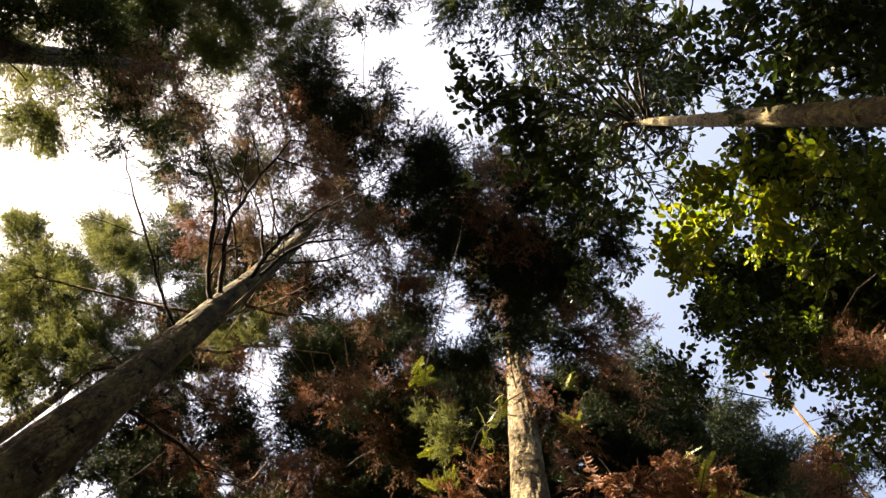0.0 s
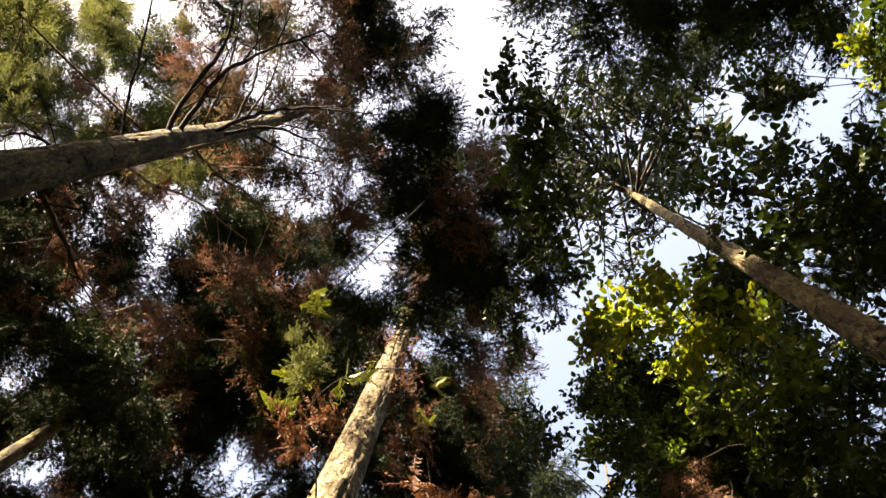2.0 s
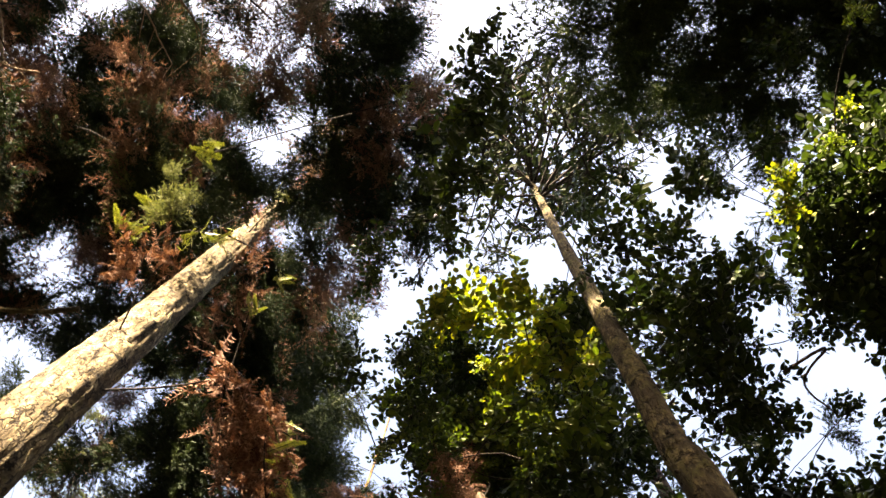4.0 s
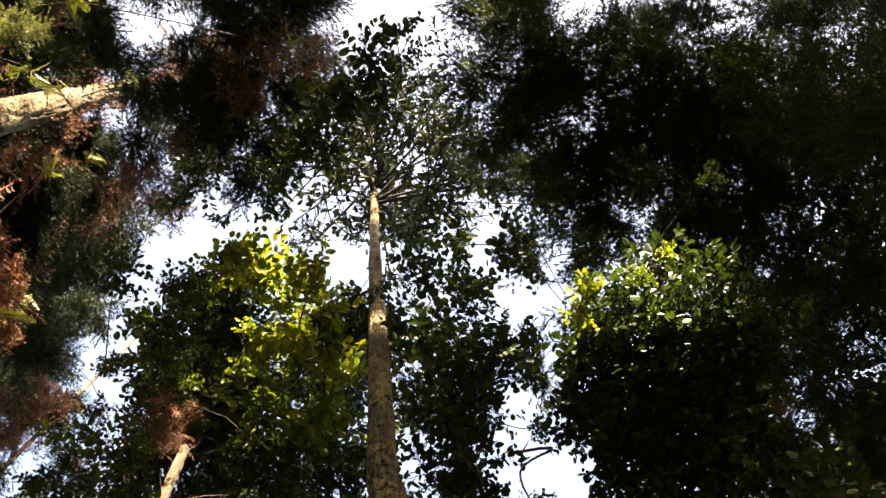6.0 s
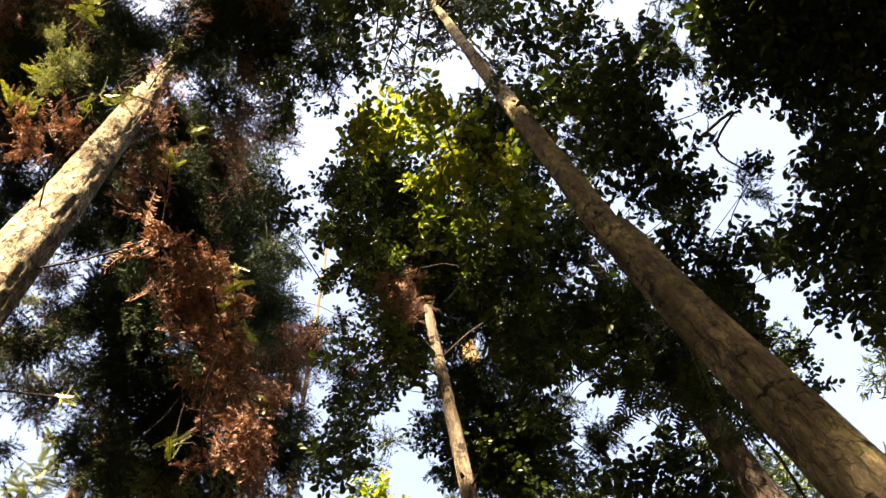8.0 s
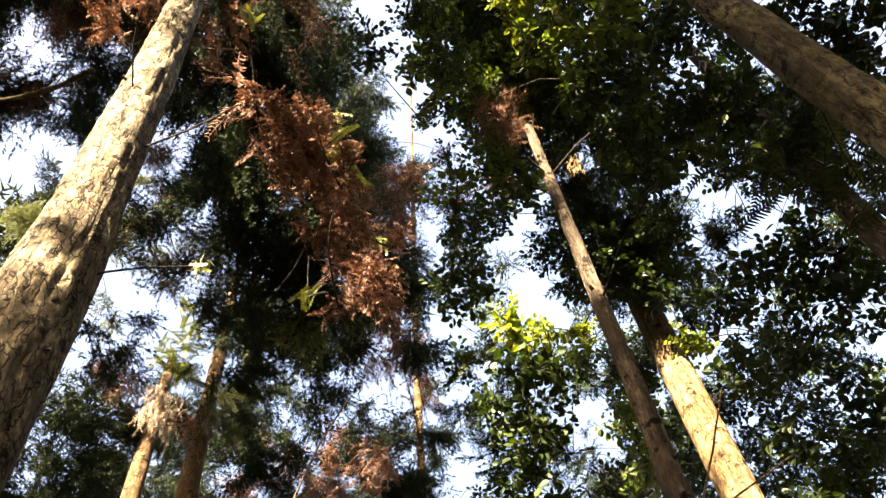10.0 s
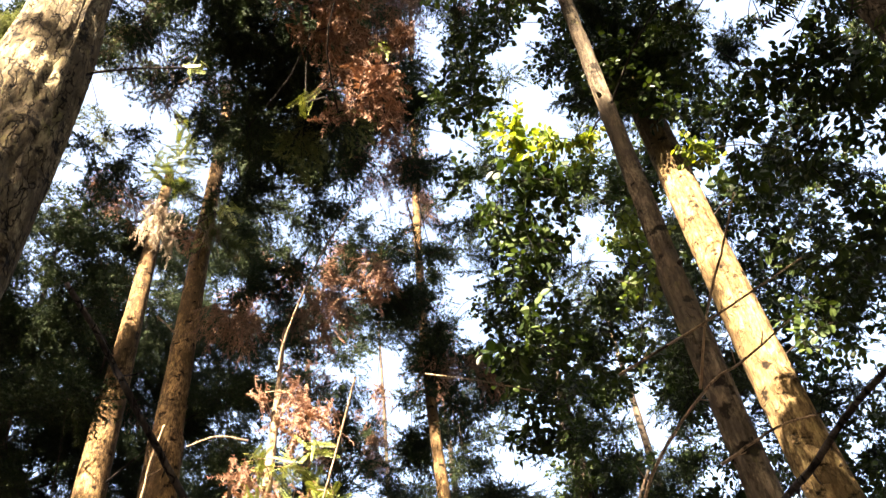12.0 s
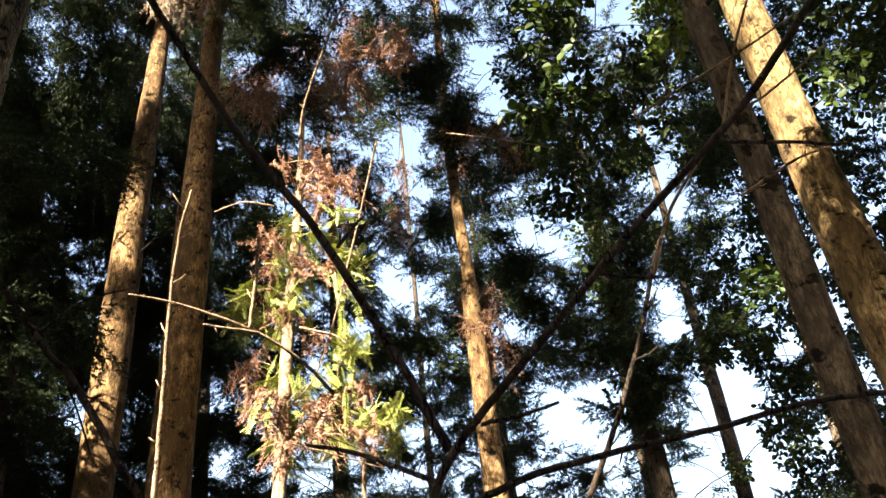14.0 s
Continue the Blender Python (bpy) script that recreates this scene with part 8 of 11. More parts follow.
upper_limbs = [
    (179, 2.01, 11.47, 0.45, "n"), (-163, 0.50, 11.48, 0.25, "n"), (-113, 3.81, 11.59, 0.50, "n"), (-178, 2.41, 11.83, 0.47, "n"),
    (-121, 1.63, 11.83, 0.55, "n"), (-172, 1.58, 11.85, 0.41, "k"), (-122, 2.60, 12.07, 0.47, "n"), (-75, 2.69, 12.13, 0.49, "n"),
    (-123, 1.29, 12.42, 0.23, "k"), (100, 1.24, 12.43, 0.54, "n"), (-48, 1.45, 12.50, 0.44, "n"), (-73, 2.22, 12.50, 0.39, "n"),
    (103, 0.70, 12.51, 0.35, "n"), (-110, 2.71, 12.53, 0.41, "k"), (16, 0.62, 12.61, 0.21, "n"), (-93, 1.46, 12.67, 0.52, "n"),
    (119, 1.04, 12.74, 0.49, "n"), (-150, 1.33, 12.76, 0.22, "k"),
]
top_limbs = [
    (140, 1.36, 13.08, 0.42, "n"), (167, 0.99, 13.38, 0.40, "n"), (-79, 2.40, 13.48, 0.44, "k"), (-42, 1.97, 13.52, 0.46, "n"),
    (85, 1.27, 13.75, 0.53, "n"), (-113, 0.28, 14.01, 0.40, "n"), (-82, 2.77, 14.21, 0.39, "n"), (80, 1.68, 14.43, 0.48, "n"),
    (80, 1.46, 14.79, 0.43, "n"),
]
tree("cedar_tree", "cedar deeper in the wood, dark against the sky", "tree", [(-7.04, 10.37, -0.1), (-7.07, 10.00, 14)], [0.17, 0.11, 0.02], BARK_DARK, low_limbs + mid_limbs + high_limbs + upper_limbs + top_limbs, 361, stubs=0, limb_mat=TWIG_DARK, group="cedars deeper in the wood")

# cedar deeper in the wood, dark against the sky
low_limbs = [
    (-142, 1.28, 5.50, 0.44, "n"), (-148, 1.24, 5.67, 0.38, "n"), (-55, 1.60, 5.69, 0.42, "n"), (-49, 1.44, 5.83, 0.46, "n"),
    (61, 1.92, 5.93, 0.41, "n"), (68, 0.71, 5.98, 0.43, "k"), (126, 1.32, 5.99, 0.56, "n"), (114, 0.79, 6.01, 0.50, "k"), (72, 2.60, 6.06, 0.42, "n"),
    (-138, 1.64, 6.08, 0.48, "n"), (-100, 1.70, 6.11, 0.46, "k"), (126, 0.55, 6.17, 0.30, "n"), (120, 0.80, 6.51, 0.60, "n"),
    (80, 2.30, 6.55, 0.34, "n"), (-46, 0.87, 6.57, 0.56, "n"), (63, 1.97, 6.60, 0.40, "n"), (-105, 1.62, 6.67, 0.41, "k"),
    (27, 1.06, 6.81, 0.51, "k"),
]
mid_limbs = [
    (-152, 1.54, 6.87, 0.49, "n"), (-82, 0.85, 7.04, 0.48, "k"), (42, 1.18, 7.06, 0.53, "n"), (75, 2.19, 7.09, 0.45, "n"),
    (-178, 0.36, 7.20, 0.36, "n"), (-61, 1.39, 7.31, 0.34, "n"), (6, 0.89, 7.33, 0.45, "n"), (-80, 1.32, 7.54, 0.38, "n"),
    (-65, 1.96, 7.65, 0.37, "k"), (71, 2.98, 7.75, 0.41, "n"), (56, 3.50, 7.82, 0.52, "n"), (-87, 1.40, 7.88, 0.40, "k"),
    (-99, 0.49, 7.90, 0.42, "n"), (131, 1.46, 7.91, 0.58, "n"), (51, 3.18, 8.10, 0.52, "n"), (-162, 1.08, 8.17, 0.48, "n"),
    (112, 0.89, 8.22, 0.43, "k"), (164, 0.49, 8.27, 0.50, "n"),
]
high_limbs = [
    (-58, 0.79, 8.34, 0.48, "k"), (24, 1.37, 8.52, 0.50, "n"), (77, 1.48, 8.58, 0.37, "n"), (-77, 1.71, 8.61, 0.33, "n"), (76, 2.91, 8.64, 0.40, "n"),
    (72, 0.89, 8.71, 0.47, "n"), (-129, 1.07, 8.79, 0.53, "k"), (-130, 1.74, 8.87, 0.57, "k"), (-77, 1.81, 8.88, 0.44, "n"),
    (-116, 0.71, 9.29, 0.33, "n"), (-164, 1.30, 9.37, 0.45, "n"), (166, 1.22, 9.38, 0.40, "k"), (-107, 1.87, 9.45, 0.61, "n"),
    (67, 1.83, 9.49, 0.46, "n"), (124, 1.32, 9.50, 0.44, "n"), (75, 2.47, 9.53, 0.37, "n"), (100, 1.49, 9.56, 0.45, "n"),
    (-153, 1.08, 9.67, 0.44, "n"),
]
upper_limbs = [
    (-88, 0.43, 9.87, 0.53, "n"), (91, 1.14, 9.87, 0.54, "n"), (-67, 1.06, 9.89, 0.38, "n"), (38, 0.50, 9.98, 0.41, "n"),
    (131, 1.71, 9.99, 0.39, "n"), (41, 2.22, 10.08, 0.53, "n"), (63, 1.33, 10.81, 0.19, "n"), (-123, 1.69, 10.82, 0.61, "n"),
    (-42, 1.34, 11.09, 0.46, "n"), (-67, 1.79, 11.30, 0.47, "n"), (105, 2.16, 11.33, 0.57, "n"), (81, 0.34, 11.44, 0.43, "n"),
    (111, 2.43, 11.47, 0.54, "n"), (-131, 1.40, 11.54, 0.41, "n"), (-86, 1.47, 11.61, 0.37, "n"), (-157, 0.65, 11.67, 0.33, "n"),
    (69, 0.54, 11.99, 0.46, "n"), (113, 0.71, 12.15, 0.43, "n"),
]
top_limbs = [
    (-52, 1.38, 13.13, 0.46, "n"), (-132, 1.43, 13.16, 0.40, "n"), (-129, 1.77, 13.47, 0.54, "n"), (-160, 1.45, 13.72, 0.41, "n"),
    (-132, 1.76, 15.19, 0.59, "n"), (-156, 1.89, 15.23, 0.45, "n"),
]
tree("cedar_tree", "cedar deeper in the wood, dark against the sky", "tree", [(-7.15, 13.25, -0.1), (-7.38, 12.79, 17)], [0.17, 0.11, 0.02], BARK_DARK, low_limbs + mid_limbs + high_limbs + upper_limbs + top_limbs, 362, stubs=0, limb_mat=TWIG_DARK, group="cedars deeper in the wood")

# cedar deeper in the wood, dark against the sky
low_limbs = [
    (-144, 1.96, 5.48, 0.32, "n"), (159, 1.16, 6.15, 0.64, "k"), (-80, 1.47, 6.27, 0.27, "n"), (-26, 1.25, 6.33, 0.36, "n"),
    (-161, 0.90, 6.34, 0.37, "n"), (-45, 2.14, 6.42, 0.25, "n"), (-22, 2.05, 6.45, 0.32, "n"), (102, 2.18, 6.46, 0.40, "n"),
    (-122, 1.50, 6.66, 0.44, "k"), (-2, 0.39, 6.70, 0.37, "n"), (-135, 1.22, 6.75, 0.47, "n"), (176, 1.07, 6.81, 0.49, "n"),
    (72, 1.75, 6.86, 0.44, "n"), (-92, 1.54, 6.89, 0.21, "n"), (91, 1.25, 6.89, 0.37, "n"), (91, 2.19, 6.97, 0.39, "n"),
    (-124, 1.63, 6.99, 0.22, "n"), (50, 1.13, 7.13, 0.53, "n"),
]
mid_limbs = [
    (116, 1.67, 7.35, 0.38, "n"), (-43, 2.07, 7.39, 0.27, "n"), (-96, 0.88, 7.66, 0.34, "n"), (-132, 1.23, 7.68, 0.23, "n"),
    (-73, 1.48, 7.85, 0.31, "n"), (58, 0.94, 7.91, 0.44, "n"), (98, 2.12, 8.14, 0.41, "n"), (123, 1.08, 8.21, 0.42, "n"),
    (-96, 1.39, 8.28, 0.26, "n"), (-117, 1.08, 8.47, 0.35, "n"), (-78, 1.69, 8.49, 0.28, "n"), (84, 0.76, 8.71, 0.54, "n"),
    (87, 0.63, 9.42, 0.56, "n"), (-33, 0.77, 9.60, 0.34, "n"), (169, 0.21, 9.61, 0.42, "n"), (140, 1.15, 9.62, 0.44, "n"),
    (-100, 2.07, 10.01, 0.19, "n"), (153, 1.07, 10.16, 0.46, "n"),
]
high_limbs = [
    (-134, 0.77, 11.56, 0.59, "n"),
]
tree("cedar_tree", "cedar deeper in the wood, dark against the sky", "tree", [(-6.53, 15.78, -0.1), (-6.69, 15.30, 18)], [0.17, 0.11, 0.02], BARK_DARK, low_limbs + mid_limbs + high_limbs, 363, stubs=0, limb_mat=TWIG_DARK, group="cedars deeper in the wood")

# cedar deeper in the wood, dark against the sky
low_limbs = [
    (-139, 2.72, 4.91, 0.21, "n"), (-91, 1.94, 5.19, 0.27, "n"), (-131, 1.40, 5.26, 0.23, "n"), (-155, 1.48, 5.32, 0.19, "n"),
    (-122, 1.88, 5.38, 0.16, "n"), (127, 1.85, 5.38, 0.44, "k"), (180, 1.48, 5.42, 0.19, "n"), (-142, 1.07, 5.44, 0.23, "n"),
    (136, 1.36, 5.56, 0.44, "k"), (-6, 1.94, 5.63, 0.39, "n"), (17, 1.93, 5.73, 0.40, "n"), (-150, 2.70, 5.75, 0.15, "n"),
    (-5, 0.77, 5.77, 0.41, "n"), (39, 1.48, 5.78, 0.20, "n"), (-130, 3.51, 5.95, 0.16, "n"), (-174, 1.00, 5.97, 0.25, "n"),
    (-130, 2.02, 5.99, 0.23, "n"), (-129, 3.02, 5.99, 0.20, "n"),
]
mid_limbs = [
    (-61, 0.06, 6.02, 0.21, "n"), (-115, 2.26, 6.07, 0.23, "n"), (-130, 3.16, 6.07, 0.23, "n"), (-71, 1.07, 6.11, 0.35, "n"),
    (28, 0.47, 6.12, 0.22, "n"), (20, 2.00, 6.16, 0.23, "n"), (24, 1.54, 6.42, 0.19, "n"), (66, 1.48, 6.45, 0.29, "n"), (-124, 4.20, 6.66, 0.14, "n"),
    (123, 1.26, 6.67, 0.32, "n"), (135, 2.21, 6.67, 0.49, "k"), (-129, 4.23, 6.68, 0.15, "n"), (-139, 3.61, 6.72, 0.15, "n"),
    (-62, 0.81, 6.75, 0.37, "n"), (-119, 2.04, 6.81, 0.25, "n"), (-169, 1.18, 6.84, 0.26, "n"), (-155, 1.29, 6.87, 0.15, "n"),
    (-113, 3.14, 6.96, 0.21, "n"),
]
high_limbs = [
    (-177, 1.60, 7.04, 0.18, "n"), (-154, 1.84, 7.06, 0.18, "n"), (-6, 1.20, 7.06, 0.29, "n"), (-124, 2.37, 7.10, 0.27, "n"),
    (-135, 4.31, 7.10, 0.23, "n"), (-116, 3.37, 7.10, 0.15, "n"), (-116, 1.82, 7.12, 0.17, "n"), (-152, 2.81, 7.18, 0.24, "n"),
    (-140, 1.24, 7.22, 0.21, "n"), (-138, 4.05, 7.23, 0.18, "n"), (-130, 1.48, 7.32, 0.27, "n"), (-133, 3.31, 7.33, 0.22, "n"),
    (34, 1.35, 7.39, 0.19, "n"), (-133, 2.28, 7.39, 0.20, "n"), (-167, 1.68, 7.43, 0.15, "n"), (72, 1.75, 7.43, 0.45, "n"),
    (-45, 1.11, 7.50, 0.22, "n"), (-137, 2.20, 7.50, 0.17, "n"),
]
upper_limbs = [
    (-148, 1.84, 7.51, 0.20, "n"), (-140, 2.72, 7.51, 0.15, "n"), (-170, 3.17, 7.61, 0.16, "n"), (32, 0.45, 7.75, 0.23, "n"),
    (-169, 3.48, 7.79, 0.23, "n"), (-131, 3.57, 7.81, 0.21, "n"), (-124, 2.62, 7.82, 0.17, "n"), (157, 2.22, 7.83, 0.42, "k"),
    (-18, 1.67, 7.90, 0.23, "n"), (91, 1.33, 7.93, 0.21, "n"), (112, 1.86, 8.06, 0.23, "n"), (-141, 4.63, 8.13, 0.14, "n"),
    (-123, 3.98, 8.13, 0.24, "n"), (-166, 3.12, 8.18, 0.19, "n"), (140, 2.13, 8.19, 0.49, "k"), (-109, 2.59, 8.24, 0.36, "n"),
    (-139, 2.98, 8.31, 0.17, "n"), (-164, 3.11, 8.33, 0.25, "n"),
]
top_limbs = [
    (47, 1.63, 8.33, 0.23, "n"), (-43, 1.42, 8.34, 0.25, "n"), (117, 1.01, 8.34, 0.56, "k"), (177, 1.40, 8.35, 0.30, "n"),
    (-122, 1.28, 8.37, 0.24, "n"), (-119, 3.60, 8.45, 0.25, "n"), (-13, 0.65, 8.50, 0.38, "n"), (77, 1.69, 8.52, 0.53, "n"),
    (-62, 1.10, 8.52, 0.20, "n"), (-45, 1.19, 8.53, 0.32, "n"), (-128, 4.61, 8.61, 0.15, "n"), (-154, 1.70, 8.64, 0.22, "n"),
    (-117, 2.70, 8.65, 0.26, "n"), (-144, 2.77, 8.71, 0.15, "n"), (-141, 4.59, 8.73, 0.23, "n"), (-132, 2.61, 8.76, 0.19, "n"),
    (159, 2.07, 8.76, 0.41, "k"), (-164, 4.56, 8.82, 0.10, "n"),
]
crown_limbs = [
    (-143, 4.96, 8.82, 0.19, "n"), (-152, 3.07, 8.83, 0.23, "n"), (147, 0.81, 8.89, 0.39, "b"), (-137, 3.00, 8.91, 0.21, "n"),
    (113, 1.42, 8.93, 0.32, "n"), (177, 2.22, 8.96, 0.42, "n"), (-8, 1.39, 8.97, 0.33, "n"), (-89, 1.58, 8.98, 0.30, "n"),
    (-143, 4.28, 9.00, 0.21, "n"), (-134, 3.35, 9.01, 0.22, "n"), (-130, 3.89, 9.02, 0.21, "n"), (-102, 0.57, 9.03, 0.21, "n"),
    (-161, 3.48, 9.04, 0.25, "n"), (-134, 4.36, 9.07, 0.21, "n"), (-106, 2.29, 9.13, 0.21, "n"), (-127, 2.20, 9.19, 0.25, "n"),
    (133, 1.78, 9.20, 0.58, "n"), (22, 1.33, 9.21, 0.18, "n"),
]
more_limbs_a = [
    (-58, 0.74, 9.22, 0.19, "n"), (-142, 3.28, 9.22, 0.25, "n"), (-164, 2.65, 9.26, 0.28, "b"), (41, 0.89, 9.28, 0.20, "n"),
    (-55, 1.32, 9.33, 0.30, "n"), (-136, 3.06, 9.36, 0.30, "n"), (-137, 3.37, 9.37, 0.27, "n"), (-157, 3.49, 9.38, 0.14, "n"),
    (5, 1.84, 9.42, 0.28, "n"), (-23, 1.69, 9.44, 0.25, "n"), (-171, 2.77, 9.46, 0.17, "n"), (99, 1.19, 9.48, 0.48, "n"),
    (-113, 3.13, 9.52, 0.30, "n"), (-152, 2.53, 9.54, 0.31, "b"), (-11, 0.19, 9.56, 0.36, "n"), (-160, 3.03, 9.57, 0.26, "n"),
    (78, 1.07, 9.59, 0.23, "n"), (5, 2.02, 9.68, 0.26, "n"),
]
more_limbs_b = [
    (-143, 4.31, 9.71, 0.20, "n"), (-134, 2.03, 9.79, 0.38, "b"), (-168, 3.75, 9.81, 0.18, "n"), (-107, 0.31, 9.83, 0.47, "n"),
    (-139, 3.29, 9.89, 0.14, "n"), (-143, 4.86, 9.92, 0.09, "n"), (-113, 2.45, 9.96, 0.31, "n"), (-124, 3.94, 9.98, 0.38, "n"),
    (19, 0.20, 10.01, 0.38, "b"), (-20, 1.11, 10.09, 0.28, "n"), (-164, 3.03, 10.14, 0.23, "b"), (-153, 4.83, 10.15, 0.23, "n"),
    (46, 1.67, 10.20, 0.32, "n"), (-101, 1.28, 10.20, 0.17, "n"), (-140, 5.72, 10.31, 0.23, "n"), (-153, 5.06, 10.36, 0.18, "n"),
    (51, 1.02, 10.37, 0.18, "n"), (-129, 4.23, 10.38, 0.17, "n"),
]
more_limbs_c = [
    (-158, 5.63, 10.39, 0.15, "n"), (-107, 2.63, 10.41, 0.23, "n"), (-140, 5.85, 10.44, 0.16, "n"), (-158, 3.40, 10.45, 0.17, "n"),
    (-160, 4.73, 10.46, 0.20, "n"), (122, 1.27, 10.50, 0.55, "n"), (-48, 0.93, 10.52, 0.21, "n"), (-22, 0.80, 10.52, 0.27, "n"),
    (-136, 5.32, 10.52, 0.12, "n"), (-131, 0.62, 10.55, 0.48, "n"), (-160, 4.26, 10.56, 0.16, "n"), (158, 0.36, 10.57, 0.22, "n"),
    (64, 1.69, 10.58, 0.38, "n"), (-71, 0.87, 10.59, 0.24, "n"), (-25, 1.01, 10.59, 0.19, "n"), (-146, 4.68, 10.60, 0.21, "n"),
    (125, 2.18, 10.62, 0.43, "n"), (-92, 1.83, 10.64, 0.33, "n"),
]
more_limbs_d = [
    (-154, 3.22, 10.64, 0.16, "n"), (-108, 1.37, 10.81, 0.29, "n"), (-167, 3.33, 10.92, 0.22, "n"), (-170, 2.22, 10.93, 0.30, "b"),
    (-129, 3.78, 10.95, 0.19, "n"), (-146, 5.92, 10.95, 0.26, "n"), (-171, 1.62, 10.96, 0.45, "n"), (-146, 5.32, 10.99, 0.25, "n"),
    (-141, 4.24, 11.00, 0.18, "b"), (-169, 3.44, 11.08, 0.24, "b"), (-143, 4.22, 11.09, 0.27, "n"), (-132, 3.67, 11.11, 0.27, "n"),
    (-139, 3.23, 11.12, 0.37, "n"), (-116, 2.30, 11.14, 0.20, "n"), (136, 1.51, 11.19, 0.45, "n"), (93, 1.67, 11.19, 0.37, "n"),
    (-143, 3.84, 11.30, 0.37, "n"), (-86, 1.24, 11.36, 0.27, "n"),
]
more_limbs_e = [
    (-141, 2.66, 11.39, 0.18, "n"), (41, 1.18, 11.42, 0.19, "n"), (-139, 5.83, 11.44, 0.22, "n"), (-140, 5.49, 11.46, 0.26, "n"),
    (-167, 0.33, 11.50, 0.21, "n"), (45, 0.93, 11.53, 0.19, "n"), (136, 2.25, 11.54, 0.31, "n"), (-45, 1.27, 11.73, 0.21, "n"),
    (-145, 4.55, 11.85, 0.18, "n"), (-147, 7.09, 11.90, 0.17, "n"), (-166, 4.27, 11.93, 0.19, "n"), (157, 1.69, 11.95, 0.41, "n"),
    (-141, 6.30, 11.97, 0.27, "n"), (-153, 6.50, 11.97, 0.20, "n"), (-116, 3.13, 12.02, 0.19, "n"), (-155, 2.34, 12.02, 0.28, "n"),
    (-149, 1.72, 12.06, 0.23, "n"), (174, 2.78, 12.12, 0.44, "b"),
]
more_limbs_f = [
    (-157, 3.64, 12.14, 0.41, "b"), (89, 0.41, 12.21, 0.23, "n"), (-135, 3.84, 12.24, 0.22, "n"), (-141, 2.23, 12.28, 0.18, "n"),
    (-158, 2.92, 12.36, 0.19, "n"), (-126, 1.90, 12.50, 0.18, "n"), (-124, 2.77, 12.51, 0.29, "n"), (-140, 4.96, 12.57, 0.21, "n"),
    (-169, 2.73, 12.57, 0.15, "n"), (-141, 1.91, 12.63, 0.40, "n"), (-139, 5.61, 12.83, 0.30, "n"), (-133, 2.25, 12.97, 0.25, "n"),
    (-144, 3.10, 13.01, 0.29, "n"), (156, 1.07, 13.06, 0.23, "n"), (-62, 0.69, 13.10, 0.23, "n"), (-128, 3.54, 13.10, 0.30, "n"),
    (-135, 0.37, 13.12, 0.22, "n"), (-71, 0.78, 13.14, 0.23, "n"),
]
more_limbs_g = [
    (-117, 2.85, 13.15, 0.13, "n"), (58, 1.78, 13.20, 0.38, "n"), (-144, 5.10, 13.24, 0.20, "n"), (-121, 2.98, 13.26, 0.25, "n"),
    (-178, 2.71, 13.27, 0.23, "n"), (174, 2.65, 13.30, 0.29, "b"), (-172, 2.61, 13.31, 0.36, "n"), (169, 2.77, 13.49, 0.46, "k"),
    (-70, 1.20, 13.66, 0.28, "n"), (-165, 2.14, 13.85, 0.18, "n"), (127, 2.22, 14.04, 0.56, "n"), (-120, 2.84, 14.19, 0.24, "n"),
    (86, 0.28, 14.54, 0.34, "n"), (153, 1.80, 15.52, 0.45, "n"),
]
tree("cedar_tree", "cedar deeper in the wood, dark against the sky", "tree", [(-3.51, 13.67, -0.1), (-3.41, 13.27, 15)], [0.17, 0.11, 0.02], BARK_DARK, low_limbs + mid_limbs + high_limbs + upper_limbs + top_limbs + crown_limbs + more_limbs_a + more_limbs_b + more_limbs_c + more_limbs_d + more_limbs_e + more_limbs_f + more_limbs_g, 364, stubs=0, limb_mat=TWIG_DARK, group="cedars deeper in the wood")

# cedar deeper in the wood, dark against the sky
low_limbs = [
    (-139, 1.43, 5.44, 0.23, "n"), (138, 0.73, 5.94, 0.41, "n"), (-153, 0.57, 5.96, 0.19, "n"), (111, 2.20, 5.96, 0.33, "n"),
    (-125, 0.83, 6.02, 0.25, "n"), (156, 1.72, 6.03, 0.23, "n"), (-117, 1.17, 6.14, 0.28, "n"), (79, 1.86, 6.21, 0.30, "n"),
    (-71, 1.57, 6.24, 0.24, "n"), (152, 0.86, 6.40, 0.31, "n"), (147, 1.41, 6.68, 0.43, "n"), (-57, 0.72, 6.76, 0.33, "n"),
    (-167, 0.97, 6.87, 0.16, "n"), (144, 1.65, 6.95, 0.45, "n"), (-116, 1.43, 6.98, 0.25, "n"), (130, 2.03, 7.18, 0.28, "n"),
    (-132, 1.41, 7.21, 0.35, "n"), (124, 1.93, 7.49, 0.27, "n"),
]
mid_limbs = [
    (162, 1.27, 7.65, 0.20, "n"), (-145, 0.96, 7.72, 0.31, "n"), (144, 1.55, 7.86, 0.28, "n"), (124, 1.78, 8.08, 0.22, "n"),
    (162, 2.15, 8.23, 0.39, "n"), (129, 2.27, 8.25, 0.31, "n"), (-99, 2.01, 8.30, 0.26, "n"), (134, 2.34, 8.38, 0.41, "n"),
    (174, 1.50, 8.55, 0.47, "n"), (148, 1.75, 8.77, 0.24, "n"), (141, 2.04, 8.91, 0.30, "n"), (-123, 1.45, 9.12, 0.34, "n"),
    (-124, 1.53, 9.43, 0.30, "n"), (148, 1.20, 9.77, 0.34, "n"), (138, 2.40, 10.68, 0.25, "n"),
]
